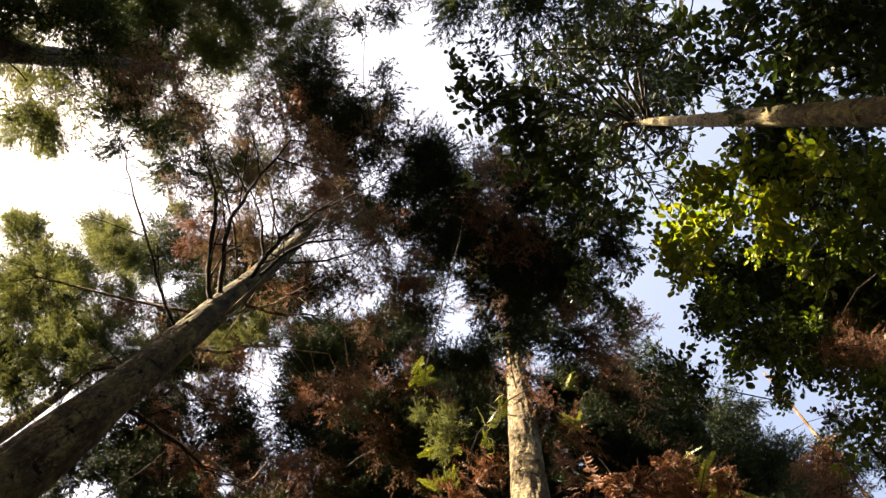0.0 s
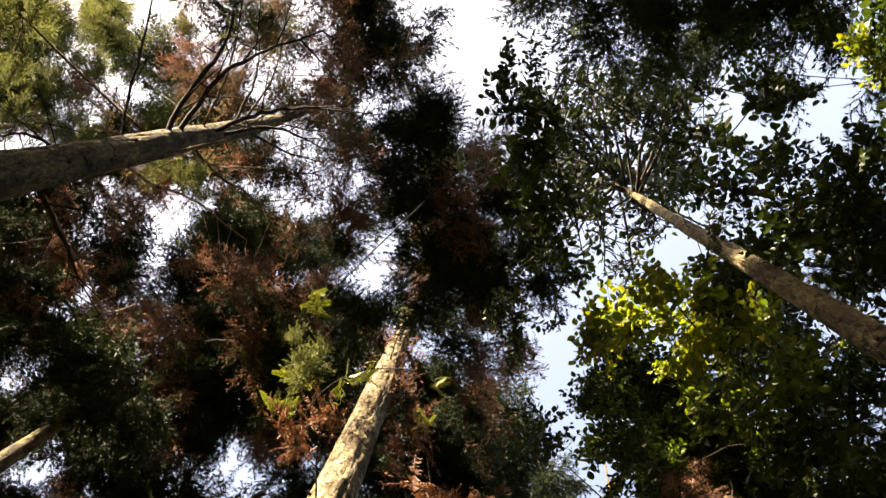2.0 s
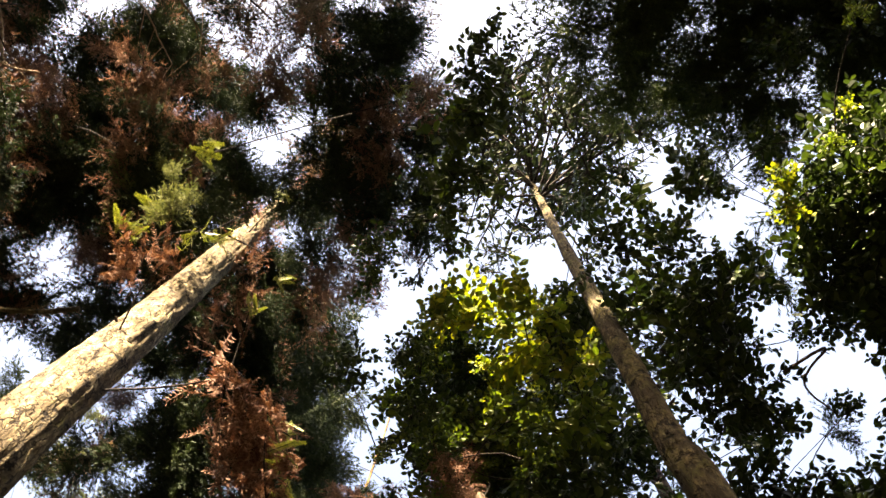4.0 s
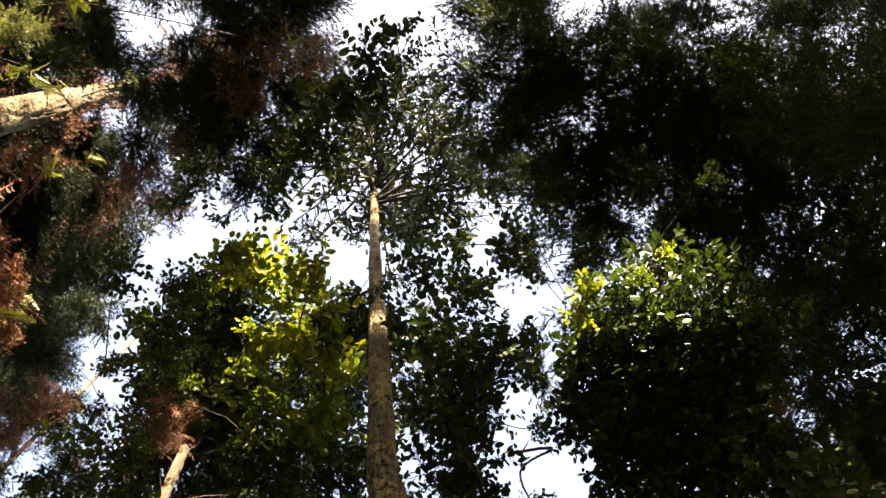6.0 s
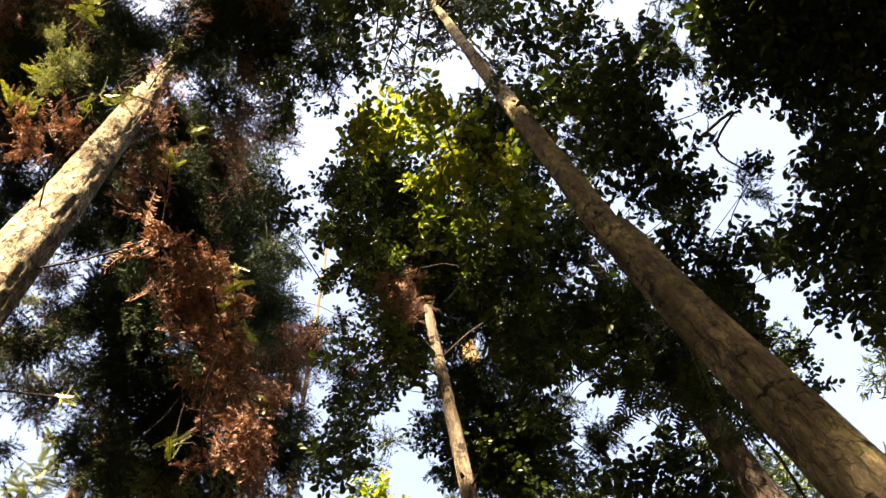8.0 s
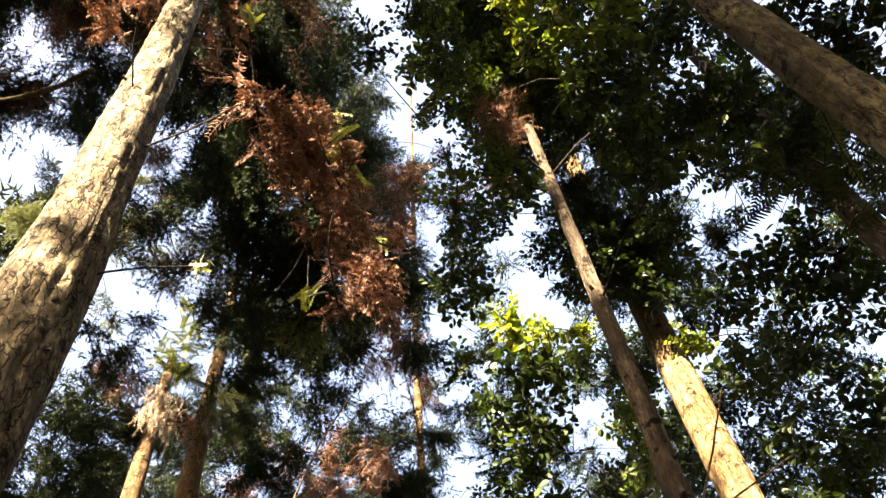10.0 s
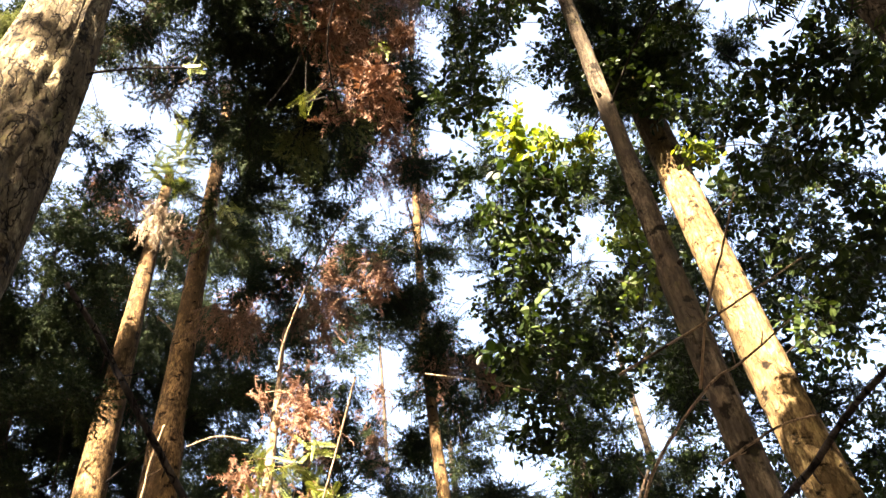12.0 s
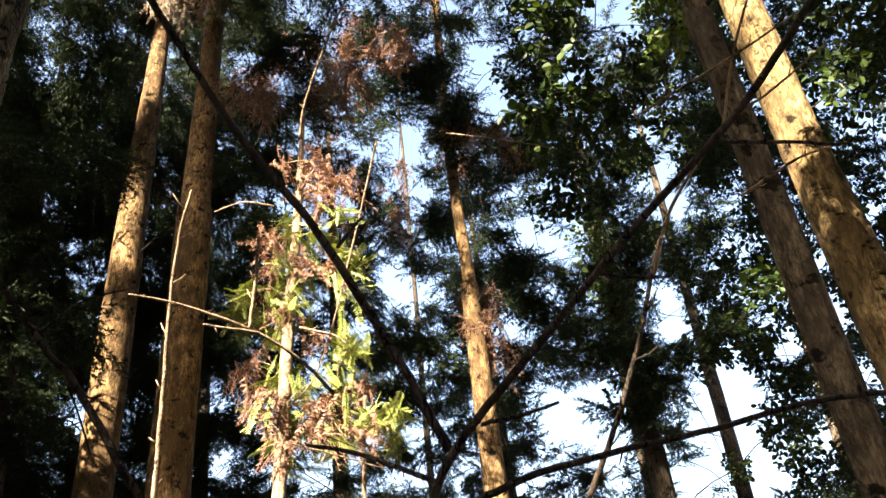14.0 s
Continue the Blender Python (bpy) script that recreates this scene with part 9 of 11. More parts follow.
tree("cedar_tree", "cedar deeper in the wood, dark against the sky", "tree", [(-2.72, 17.92, -0.1), (-2.57, 17.42, 19)], [0.12, 0.06, 0.02], BARK_DARK, low_limbs + mid_limbs, 365, stubs=0, limb_mat=TWIG_DARK, group="cedars deeper in the wood")

# cedar deeper in the wood, dark against the sky
low_limbs = [
    (-173, 2.64, 4.88, 0.25, "n"), (-161, 2.69, 4.91, 0.20, "n"), (-157, 2.71, 5.15, 0.21, "n"), (-58, 1.45, 5.19, 0.29, "n"),
    (-165, 3.21, 5.38, 0.22, "n"), (-99, 1.45, 5.39, 0.25, "n"), (-21, 0.64, 5.46, 0.18, "n"), (-78, 0.57, 5.47, 0.41, "n"),
    (-112, 0.81, 5.47, 0.35, "n"), (-179, 1.78, 5.52, 0.20, "n"), (171, 1.43, 5.56, 0.24, "n"), (128, 1.12, 5.60, 0.35, "n"),
    (-159, 1.75, 5.60, 0.14, "n"), (105, 1.42, 5.64, 0.38, "n"), (175, 2.05, 5.65, 0.27, "n"), (-86, 1.21, 5.73, 0.20, "n"),
    (-51, 1.12, 5.92, 0.27, "n"), (26, 0.60, 5.97, 0.38, "n"),
]
mid_limbs = [
    (8, 1.38, 5.98, 0.32, "n"), (88, 1.51, 5.99, 0.36, "n"), (-142, 0.30, 6.00, 0.24, "n"), (-67, 0.93, 6.01, 0.26, "n"),
    (-27, 1.35, 6.04, 0.23, "n"), (-107, 1.21, 6.05, 0.42, "n"), (-172, 2.60, 6.07, 0.24, "n"), (-62, 0.76, 6.08, 0.16, "n"),
    (-22, 1.13, 6.09, 0.42, "n"), (176, 1.67, 6.09, 0.24, "n"), (-171, 2.97, 6.15, 0.21, "n"), (124, 1.14, 6.17, 0.25, "n"),
    (98, 1.79, 6.23, 0.29, "n"), (61, 0.56, 6.26, 0.31, "n"), (-170, 3.12, 6.54, 0.13, "n"), (-106, 1.28, 6.64, 0.12, "n"),
    (-116, 0.99, 6.73, 0.16, "n"), (151, 0.79, 6.75, 0.27, "n"),
]
high_limbs = [
    (3, 0.26, 6.77, 0.21, "n"), (-170, 3.10, 6.92, 0.15, "n"), (48, 0.31, 7.00, 0.28, "n"), (-159, 2.63, 7.07, 0.20, "n"),
    (111, 1.22, 7.09, 0.13, "n"), (159, 1.41, 7.11, 0.32, "n"), (35, 1.39, 7.13, 0.30, "n"), (-80, 0.30, 7.17, 0.25, "n"),
    (85, 1.15, 7.23, 0.14, "n"), (180, 2.24, 7.26, 0.20, "n"), (153, 1.62, 7.29, 0.24, "n"), (-45, 0.84, 7.40, 0.17, "n"),
    (-5, 1.22, 7.47, 0.42, "n"), (22, 0.77, 7.50, 0.20, "n"), (149, 1.34, 7.54, 0.21, "n"), (-172, 2.78, 7.68, 0.26, "n"),
    (15, 0.70, 7.77, 0.31, "n"), (-123, 0.35, 7.82, 0.42, "n"),
]
upper_limbs = [
    (-177, 2.29, 7.91, 0.29, "n"), (-116, 1.55, 7.92, 0.13, "n"), (-148, 2.15, 8.03, 0.26, "n"), (-180, 2.16, 8.03, 0.20, "n"),
    (175, 0.13, 8.09, 0.31, "n"), (-175, 2.87, 8.10, 0.22, "n"), (144, 0.85, 8.10, 0.22, "n"), (-155, 1.65, 8.13, 0.18, "n"),
    (-142, 1.42, 8.14, 0.29, "n"), (-69, 0.62, 8.16, 0.32, "n"), (130, 1.41, 8.22, 0.24, "n"), (95, 0.83, 8.22, 0.29, "n"),
    (-165, 2.73, 8.27, 0.22, "n"), (-162, 2.59, 8.29, 0.24, "n"), (-67, 0.81, 8.44, 0.26, "n"), (-128, 1.82, 8.46, 0.39, "n"),
    (-153, 2.25, 8.67, 0.24, "n"), (95, 0.66, 8.68, 0.34, "n"),
]
top_limbs = [
    (-173, 2.43, 8.76, 0.21, "n"), (-71, 0.40, 8.81, 0.27, "n"), (-175, 2.49, 9.04, 0.35, "n"), (-71, 0.76, 9.06, 0.36, "n"),
    (165, 1.30, 9.13, 0.35, "n"), (-109, 1.37, 9.17, 0.43, "n"), (112, 0.88, 9.26, 0.19, "n"), (-164, 2.53, 9.37, 0.27, "n"),
    (51, 1.22, 9.43, 0.33, "n"), (103, 1.56, 9.60, 0.19, "n"), (137, 0.92, 9.63, 0.18, "n"), (176, 1.77, 9.67, 0.42, "n"),
    (-171, 1.83, 9.68, 0.43, "n"), (-172, 2.44, 9.76, 0.32, "n"), (-139, 0.83, 9.78, 0.36, "n"), (-163, 2.27, 10.00, 0.11, "n"),
    (117, 0.66, 10.23, 0.33, "n"), (21, 1.40, 10.29, 0.27, "n"),
]
crown_limbs = [
    (-57, 0.89, 10.32, 0.27, "n"), (-100, 1.39, 10.32, 0.27, "n"), (-174, 2.79, 10.33, 0.21, "n"), (153, 1.36, 10.40, 0.27, "n"),
    (-76, 1.34, 10.44, 0.16, "n"), (119, 1.32, 10.59, 0.19, "n"), (17, 0.73, 10.67, 0.25, "n"), (-176, 2.61, 10.70, 0.21, "n"),
    (-160, 3.24, 10.85, 0.24, "n"), (-9, 1.07, 10.90, 0.26, "n"), (-51, 1.25, 10.91, 0.28, "n"), (56, 0.38, 11.14, 0.33, "n"),
    (-163, 0.38, 11.15, 0.24, "n"), (39, 1.25, 11.16, 0.20, "n"), (-169, 3.36, 11.16, 0.29, "n"), (-178, 1.56, 11.20, 0.42, "n"),
    (-145, 1.53, 11.39, 0.31, "n"), (175, 2.13, 11.81, 0.38, "n"),
]
more_limbs_a = [
    (155, 1.19, 11.93, 0.23, "n"), (-139, 2.08, 12.40, 0.24, "n"), (-94, 1.36, 12.48, 0.24, "n"), (-150, 1.61, 12.67, 0.27, "n"),
    (-128, 0.75, 12.71, 0.26, "n"), (175, 1.77, 12.75, 0.20, "n"), (-154, 1.33, 14.07, 0.14, "n"),
]
tree("cedar_tree", "cedar deeper in the wood, dark against the sky", "tree", [(-0.97, 15.62, -0.1), (-1.03, 15.25, 14)], [0.17, 0.11, 0.02], BARK_DARK, low_limbs + mid_limbs + high_limbs + upper_limbs + top_limbs + crown_limbs + more_limbs_a, 366, stubs=0, limb_mat=TWIG_DARK, group="cedars deeper in the wood")

# cedar deeper in the wood, dark against the sky
low_limbs = [
    (113, 0.95, 5.24, 0.24, "n"), (124, 1.09, 5.46, 0.20, "n"), (87, 1.70, 5.48, 0.25, "n"), (51, 0.52, 5.72, 0.18, "n"),
    (-70, 1.08, 5.79, 0.30, "n"), (164, 1.41, 5.95, 0.36, "n"), (146, 0.98, 6.00, 0.29, "n"), (-179, 0.96, 6.14, 0.19, "n"),
    (47, 0.35, 6.14, 0.27, "n"), (110, 0.97, 6.59, 0.25, "n"), (152, 0.89, 6.59, 0.21, "n"), (32, 1.29, 6.78, 0.19, "n"),
    (-111, 0.81, 6.82, 0.17, "n"), (-7, 1.01, 6.87, 0.22, "n"), (67, 1.14, 7.04, 0.23, "n"), (68, 1.26, 7.07, 0.20, "n"),
    (-146, 0.72, 7.08, 0.33, "n"), (4, 0.47, 7.29, 0.20, "n"),
]
mid_limbs = [
    (51, 1.26, 7.50, 0.15, "n"), (58, 2.01, 7.58, 0.10, "n"), (178, 0.44, 7.93, 0.27, "n"), (-142, 1.10, 8.09, 0.15, "n"),
    (-29, 1.00, 8.40, 0.26, "n"), (139, 1.34, 8.47, 0.37, "n"), (147, 0.79, 8.51, 0.19, "n"), (179, 1.22, 8.82, 0.25, "n"),
    (101, 1.06, 9.05, 0.21, "n"), (-94, 0.80, 9.16, 0.25, "n"), (-144, 0.87, 9.48, 0.22, "n"), (179, 0.37, 10.05, 0.29, "n"),
    (160, 1.77, 10.26, 0.31, "n"), (163, 1.36, 10.45, 0.35, "n"),
]
tree("cedar_tree", "cedar deeper in the wood, dark against the sky", "tree", [(1.59, 17.10, -0.1), (1.35, 16.67, 16)], [0.17, 0.11, 0.02], BARK_DARK, low_limbs + mid_limbs, 367, stubs=0, limb_mat=TWIG_DARK, group="cedars deeper in the wood")

# cedar deeper in the wood, dark against the sky
low_limbs = [
    (142, 3.80, 4.57, 0.21, "n"), (98, 1.76, 4.64, 0.34, "n"), (149, 3.53, 4.64, 0.22, "n"), (163, 3.20, 4.73, 0.11, "n"),
    (146, 1.71, 4.80, 0.15, "n"), (141, 2.27, 4.82, 0.21, "n"), (155, 1.58, 4.82, 0.19, "n"), (145, 3.07, 4.99, 0.18, "n"),
    (75, 1.14, 5.04, 0.39, "n"), (75, 1.62, 5.13, 0.16, "n"), (131, 1.81, 5.24, 0.12, "n"), (148, 3.05, 5.35, 0.20, "n"), (66, 1.46, 5.44, 0.23, "n"),
    (140, 1.93, 5.71, 0.22, "n"), (149, 2.66, 5.80, 0.23, "n"), (145, 1.97, 6.30, 0.17, "n"), (123, 1.73, 6.52, 0.27, "n"),
    (104, 1.23, 6.61, 0.24, "n"),
]
mid_limbs = [
    (163, 3.07, 6.63, 0.18, "n"), (141, 3.44, 6.65, 0.08, "n"), (152, 3.81, 6.67, 0.21, "n"), (147, 3.79, 6.77, 0.21, "n"),
    (168, 3.18, 6.84, 0.08, "n"), (161, 2.90, 6.92, 0.20, "n"), (134, 1.47, 6.97, 0.40, "n"), (155, 3.40, 7.03, 0.22, "n"),
    (38, 1.21, 7.04, 0.19, "n"), (157, 4.27, 7.16, 0.24, "n"), (145, 2.41, 7.20, 0.16, "n"), (145, 3.74, 7.23, 0.18, "n"),
    (151, 4.48, 7.28, 0.22, "n"), (154, 3.81, 7.49, 0.19, "n"), (170, 3.83, 7.67, 0.24, "n"), (164, 4.90, 7.70, 0.16, "n"),
    (147, 2.95, 7.73, 0.21, "n"), (126, 1.12, 7.76, 0.24, "n"),
]
high_limbs = [
    (92, 1.46, 7.77, 0.23, "n"), (174, 2.99, 7.84, 0.17, "n"), (130, 1.59, 7.88, 0.39, "n"), (102, 1.54, 7.90, 0.19, "n"),
    (172, 1.92, 8.04, 0.22, "n"), (156, 3.35, 8.04, 0.20, "n"), (165, 5.15, 8.08, 0.13, "n"), (115, 2.22, 8.15, 0.32, "n"),
    (142, 4.09, 8.16, 0.14, "n"), (135, 2.55, 8.16, 0.25, "n"), (148, 3.04, 8.18, 0.26, "n"), (175, 3.33, 8.18, 0.16, "n"),
    (23, 0.20, 8.27, 0.14, "n"), (152, 4.76, 8.29, 0.13, "n"), (179, 3.42, 8.30, 0.22, "n"), (116, 1.75, 8.33, 0.29, "n"),
    (139, 3.35, 8.37, 0.26, "n"), (29, 0.69, 8.39, 0.25, "n"),
]
upper_limbs = [
    (148, 3.15, 8.40, 0.23, "n"), (160, 4.03, 8.47, 0.25, "n"), (5, 0.94, 8.58, 0.08, "n"), (124, 2.24, 8.59, 0.21, "n"),
    (175, 2.85, 8.62, 0.17, "n"), (180, 3.29, 8.64, 0.23, "n"), (153, 2.52, 8.69, 0.22, "n"), (167, 2.59, 8.71, 0.24, "n"),
    (157, 4.14, 8.72, 0.27, "n"), (177, 3.68, 8.72, 0.10, "n"), (97, 1.94, 8.82, 0.22, "n"), (121, 1.30, 8.88, 0.16, "n"),
    (176, 3.10, 8.90, 0.19, "n"), (175, 4.15, 9.00, 0.25, "n"), (158, 4.49, 9.03, 0.19, "n"), (75, 0.77, 9.09, 0.22, "n"),
    (69, 0.99, 9.16, 0.40, "n"), (150, 3.12, 9.17, 0.17, "n"),
]
top_limbs = [
    (103, 1.36, 9.25, 0.31, "n"), (121, 1.06, 9.30, 0.28, "n"), (173, 5.06, 9.33, 0.16, "n"), (157, 3.50, 9.35, 0.19, "n"),
    (168, 1.52, 9.36, 0.18, "n"), (157, 5.38, 9.42, 0.17, "n"), (172, 1.24, 9.43, 0.18, "n"), (164, 5.68, 9.48, 0.23, "n"),
    (134, 2.43, 9.53, 0.13, "n"), (146, 2.31, 9.60, 0.15, "n"), (179, 5.23, 9.61, 0.15, "n"), (162, 3.56, 9.64, 0.25, "n"),
    (154, 5.01, 9.85, 0.22, "n"), (167, 4.13, 9.87, 0.16, "n"), (161, 2.16, 9.88, 0.20, "n"), (118, 1.56, 9.88, 0.27, "n"),
    (-20, 0.66, 9.90, 0.11, "n"), (166, 3.27, 9.91, 0.17, "n"),
]
crown_limbs = [
    (159, 3.60, 9.91, 0.28, "n"), (-178, 5.38, 9.93, 0.21, "n"), (176, 4.58, 9.94, 0.18, "n"), (-173, 1.50, 9.98, 0.08, "n"),
    (76, 1.50, 10.05, 0.25, "n"), (171, 4.79, 10.07, 0.17, "n"), (145, 4.21, 10.10, 0.19, "n"), (159, 5.80, 10.10, 0.20, "n"),
    (35, 0.96, 10.10, 0.24, "n"), (166, 4.34, 10.31, 0.28, "n"), (148, 2.76, 10.33, 0.18, "n"), (55, 0.38, 10.37, 0.31, "n"),
    (63, 0.88, 10.41, 0.25, "n"), (113, 1.08, 10.42, 0.23, "n"), (159, 5.86, 10.42, 0.17, "n"), (176, 4.89, 10.44, 0.23, "n"),
    (159, 5.17, 10.47, 0.18, "n"), (167, 5.15, 10.52, 0.18, "n"),
]
more_limbs_a = [
    (152, 4.90, 10.53, 0.21, "n"), (145, 1.61, 10.53, 0.22, "n"), (174, 4.58, 10.60, 0.24, "n"), (169, 5.66, 10.62, 0.09, "n"),
    (71, 1.65, 10.64, 0.17, "n"), (158, 4.33, 10.64, 0.16, "n"), (161, 3.06, 10.71, 0.17, "n"), (152, 3.31, 10.71, 0.27, "n"),
    (156, 3.70, 10.73, 0.18, "n"), (161, 3.85, 10.73, 0.24, "n"), (-174, 5.09, 10.73, 0.18, "n"), (-177, 2.19, 10.73, 0.19, "n"),
    (179, 2.60, 10.77, 0.21, "n"), (177, 5.19, 10.80, 0.17, "n"), (161, 5.91, 10.87, 0.22, "n"), (-173, 3.30, 11.14, 0.19, "n"),
    (160, 5.21, 11.17, 0.24, "n"), (164, 5.18, 11.17, 0.26, "n"),
]
more_limbs_b = [
    (137, 1.37, 11.18, 0.24, "n"), (169, 6.61, 11.23, 0.13, "n"), (163, 5.18, 11.33, 0.11, "n"), (179, 6.35, 11.37, 0.23, "n"),
    (163, 6.12, 11.37, 0.22, "n"), (166, 6.32, 11.48, 0.21, "n"), (18, 0.85, 11.48, 0.19, "n"), (20, 0.53, 11.50, 0.18, "n"),
    (160, 4.20, 11.50, 0.14, "n"), (-136, 0.89, 11.51, 0.13, "n"), (147, 3.73, 11.52, 0.23, "n"), (169, 5.73, 11.52, 0.23, "n"),
    (156, 4.39, 11.55, 0.20, "n"), (163, 5.15, 11.73, 0.20, "n"), (-162, 1.82, 11.78, 0.17, "n"), (172, 5.61, 11.78, 0.25, "n"),
    (174, 6.87, 11.81, 0.23, "n"), (162, 1.71, 11.87, 0.30, "n"),
]
more_limbs_c = [
    (160, 3.42, 11.91, 0.23, "n"), (-177, 6.48, 11.92, 0.17, "n"), (176, 5.13, 11.99, 0.29, "n"), (-178, 6.35, 12.07, 0.20, "n"),
    (-169, 4.59, 12.08, 0.29, "n"), (-180, 5.35, 12.11, 0.22, "n"), (-168, 3.76, 12.14, 0.25, "n"), (-117, 0.03, 12.14, 0.21, "n"),
    (115, 1.87, 12.19, 0.31, "n"), (100, 1.24, 12.22, 0.25, "n"), (-174, 4.90, 12.32, 0.24, "n"), (175, 5.70, 12.33, 0.22, "n"),
    (161, 2.34, 12.41, 0.21, "n"), (164, 6.73, 12.46, 0.10, "n"), (146, 3.34, 12.79, 0.22, "n"), (158, 5.54, 12.80, 0.20, "n"),
    (-170, 2.28, 12.86, 0.30, "n"), (-175, 1.66, 12.94, 0.25, "n"),
]
more_limbs_d = [
    (168, 1.27, 13.61, 0.31, "n"), (105, 1.35, 13.71, 0.22, "n"), (167, 1.52, 14.01, 0.15, "n"), (126, 2.80, 14.71, 0.28, "n"),
]
tree("cedar_tree", "cedar deeper in the wood, dark against the sky", "tree", [(2.71, 14.94, -0.1), (2.60, 14.54, 15)], [0.17, 0.11, 0.02], BARK_DARK, low_limbs + mid_limbs + high_limbs + upper_limbs + top_limbs + crown_limbs + more_limbs_a + more_limbs_b + more_limbs_c + more_limbs_d, 368, stubs=0, limb_mat=TWIG_DARK, group="cedars deeper in the wood")

# cedar deeper in the wood, dark against the sky
tree("cedar_tree", "cedar deeper in the wood, dark against the sky", "tree", [(5.06, 17.48, -0.1), (5.17, 17.05, 16)], [0.17, 0.11, 0.02], BARK_DARK, [], 369, stubs=0, limb_mat=TWIG_DARK, group="cedars deeper in the wood")

# unseen broadleaf tree, added in a row that blocks the sun
low_limbs = [
    (-57, 1.06, 5.44, 0.78, "w"), (37, 1.17, 5.58, 0.78, "w"), (2, 0.85, 5.60, 0.78, "w"), (5, 0.31, 6.55, 0.78, "w"), (-81, 1.21, 6.72, 0.78, "w"),
    (87, 0.67, 6.75, 0.78, "w"), (50, 1.32, 6.94, 0.78, "w"), (108, 0.10, 7.49, 0.78, "w"), (-37, 1.66, 7.69, 0.78, "w"), (83, 0.78, 8.42, 0.78, "w"),
    (-12, 1.11, 8.45, 0.78, "w"), (-89, 0.70, 8.49, 0.78, "w"), (-40, 1.12, 8.99, 0.78, "w"), (40, 0.58, 9.45, 0.78, "w"),
    (35, 2.07, 9.57, 0.78, "w"), (-64, 0.15, 9.71, 0.78, "w"), (-57, 0.63, 10.43, 0.78, "w"), (42, 1.64, 11.00, 0.78, "w"),
]
mid_limbs = [
    (2, 0.36, 11.03, 0.78, "w"), (-39, 1.20, 11.31, 0.78, "w"), (-31, 1.19, 11.99, 0.78, "w"), (4, 1.05, 11.99, 0.78, "w"),
    (105, 1.40, 12.31, 0.78, "w"), (93, 1.10, 13.09, 0.78, "w"), (-125, 0.14, 13.24, 0.78, "w"), (-26, 1.76, 13.25, 0.78, "w"),
    (-108, 1.15, 13.52, 0.78, "w"), (51, 1.01, 13.53, 0.78, "w"), (6, 0.79, 14.06, 0.78, "w"), (48, 0.25, 14.82, 0.78, "w"),
    (-89, 1.22, 14.88, 0.78, "w"), (61, 1.35, 14.91, 0.78, "w"), (95, 1.23, 15.28, 0.78, "w"), (22, 0.93, 15.44, 0.78, "w"),
    (-21, 1.57, 15.85, 0.78, "w"), (134, 0.63, 16.59, 0.78, "w"),
]
high_limbs = [
    (44, 1.11, 16.63, 0.78, "w"), (-100, 1.05, 17.10, 0.50, "w"), (31, 0.60, 17.18, 0.78, "w"), (-32, 0.45, 18.09, 0.78, "w"),
    (-39, 1.09, 18.24, 0.78, "w"), (42, 1.95, 18.46, 0.78, "w"),
]
tree("broadleaf_tree", "broadleaf tree added around the view to block sun and sky", "tree", [(-12.87, -8.02, -0.1), (-12.67, -8.29, 18.5)], [0.18, 0.12, 0.02], BARK_DARK, low_limbs + mid_limbs + high_limbs, 565, sides=10, step=0.4, stubs=0, limb_mat=TWIG_DARK, group="trees of the wood around")

# unseen cedar added to block the sun; small tufts shade single trunks
low_limbs = [
    (-69, 0.81, 5.71, 0.78, "q"), (-1, 2.02, 5.80, 0.78, "q"), (44, 1.68, 5.89, 0.78, "q"), (20, 1.67, 6.18, 0.78, "q"), (-23, 1.26, 6.29, 0.78, "q"),
    (36, 1.49, 6.52, 0.78, "q"), (47, 0.46, 7.35, 0.78, "q"), (-30, 1.29, 7.45, 0.78, "q"), (50, 1.22, 7.60, 0.78, "q"), (-25, 2.01, 8.05, 0.78, "q"),
    (24, 0.58, 8.47, 0.78, "q"), (82, 1.01, 8.60, 0.78, "q"), (2, 1.32, 8.94, 0.78, "q"), (32, 2.49, 9.03, 0.78, "q"), (-21, 1.80, 9.46, 0.78, "q"),
    (-3, 1.44, 10.03, 0.78, "q"), (-25, 0.88, 10.04, 0.78, "q"), (30, 2.37, 10.50, 0.78, "q"),
]
mid_limbs = [
    (56, 1.62, 10.72, 0.78, "q"), (15, 2.32, 10.91, 0.78, "q"), (-45, 0.47, 11.33, 0.78, "q"), (2, 1.61, 11.71, 0.78, "q"),
    (82, 1.40, 12.06, 0.78, "q"), (-20, 2.00, 12.12, 0.78, "q"), (-51, 1.16, 12.50, 0.78, "q"), (41, 0.73, 12.73, 0.78, "q"),
    (-8, 0.67, 13.50, 0.78, "q"), (-12, 1.63, 13.80, 0.78, "q"), (73, 1.19, 13.81, 0.78, "q"), (-14, 2.06, 14.07, 0.30, "k"),
    (-14, 2.06, 14.29, 0.30, "k"), (-14, 2.06, 14.51, 0.30, "k"), (-14, 2.06, 14.73, 0.30, "k"), (30, 1.69, 14.94, 0.78, "q"),
    (-14, 2.06, 14.95, 0.30, "k"), (11, 1.81, 14.97, 0.78, "q"),
]
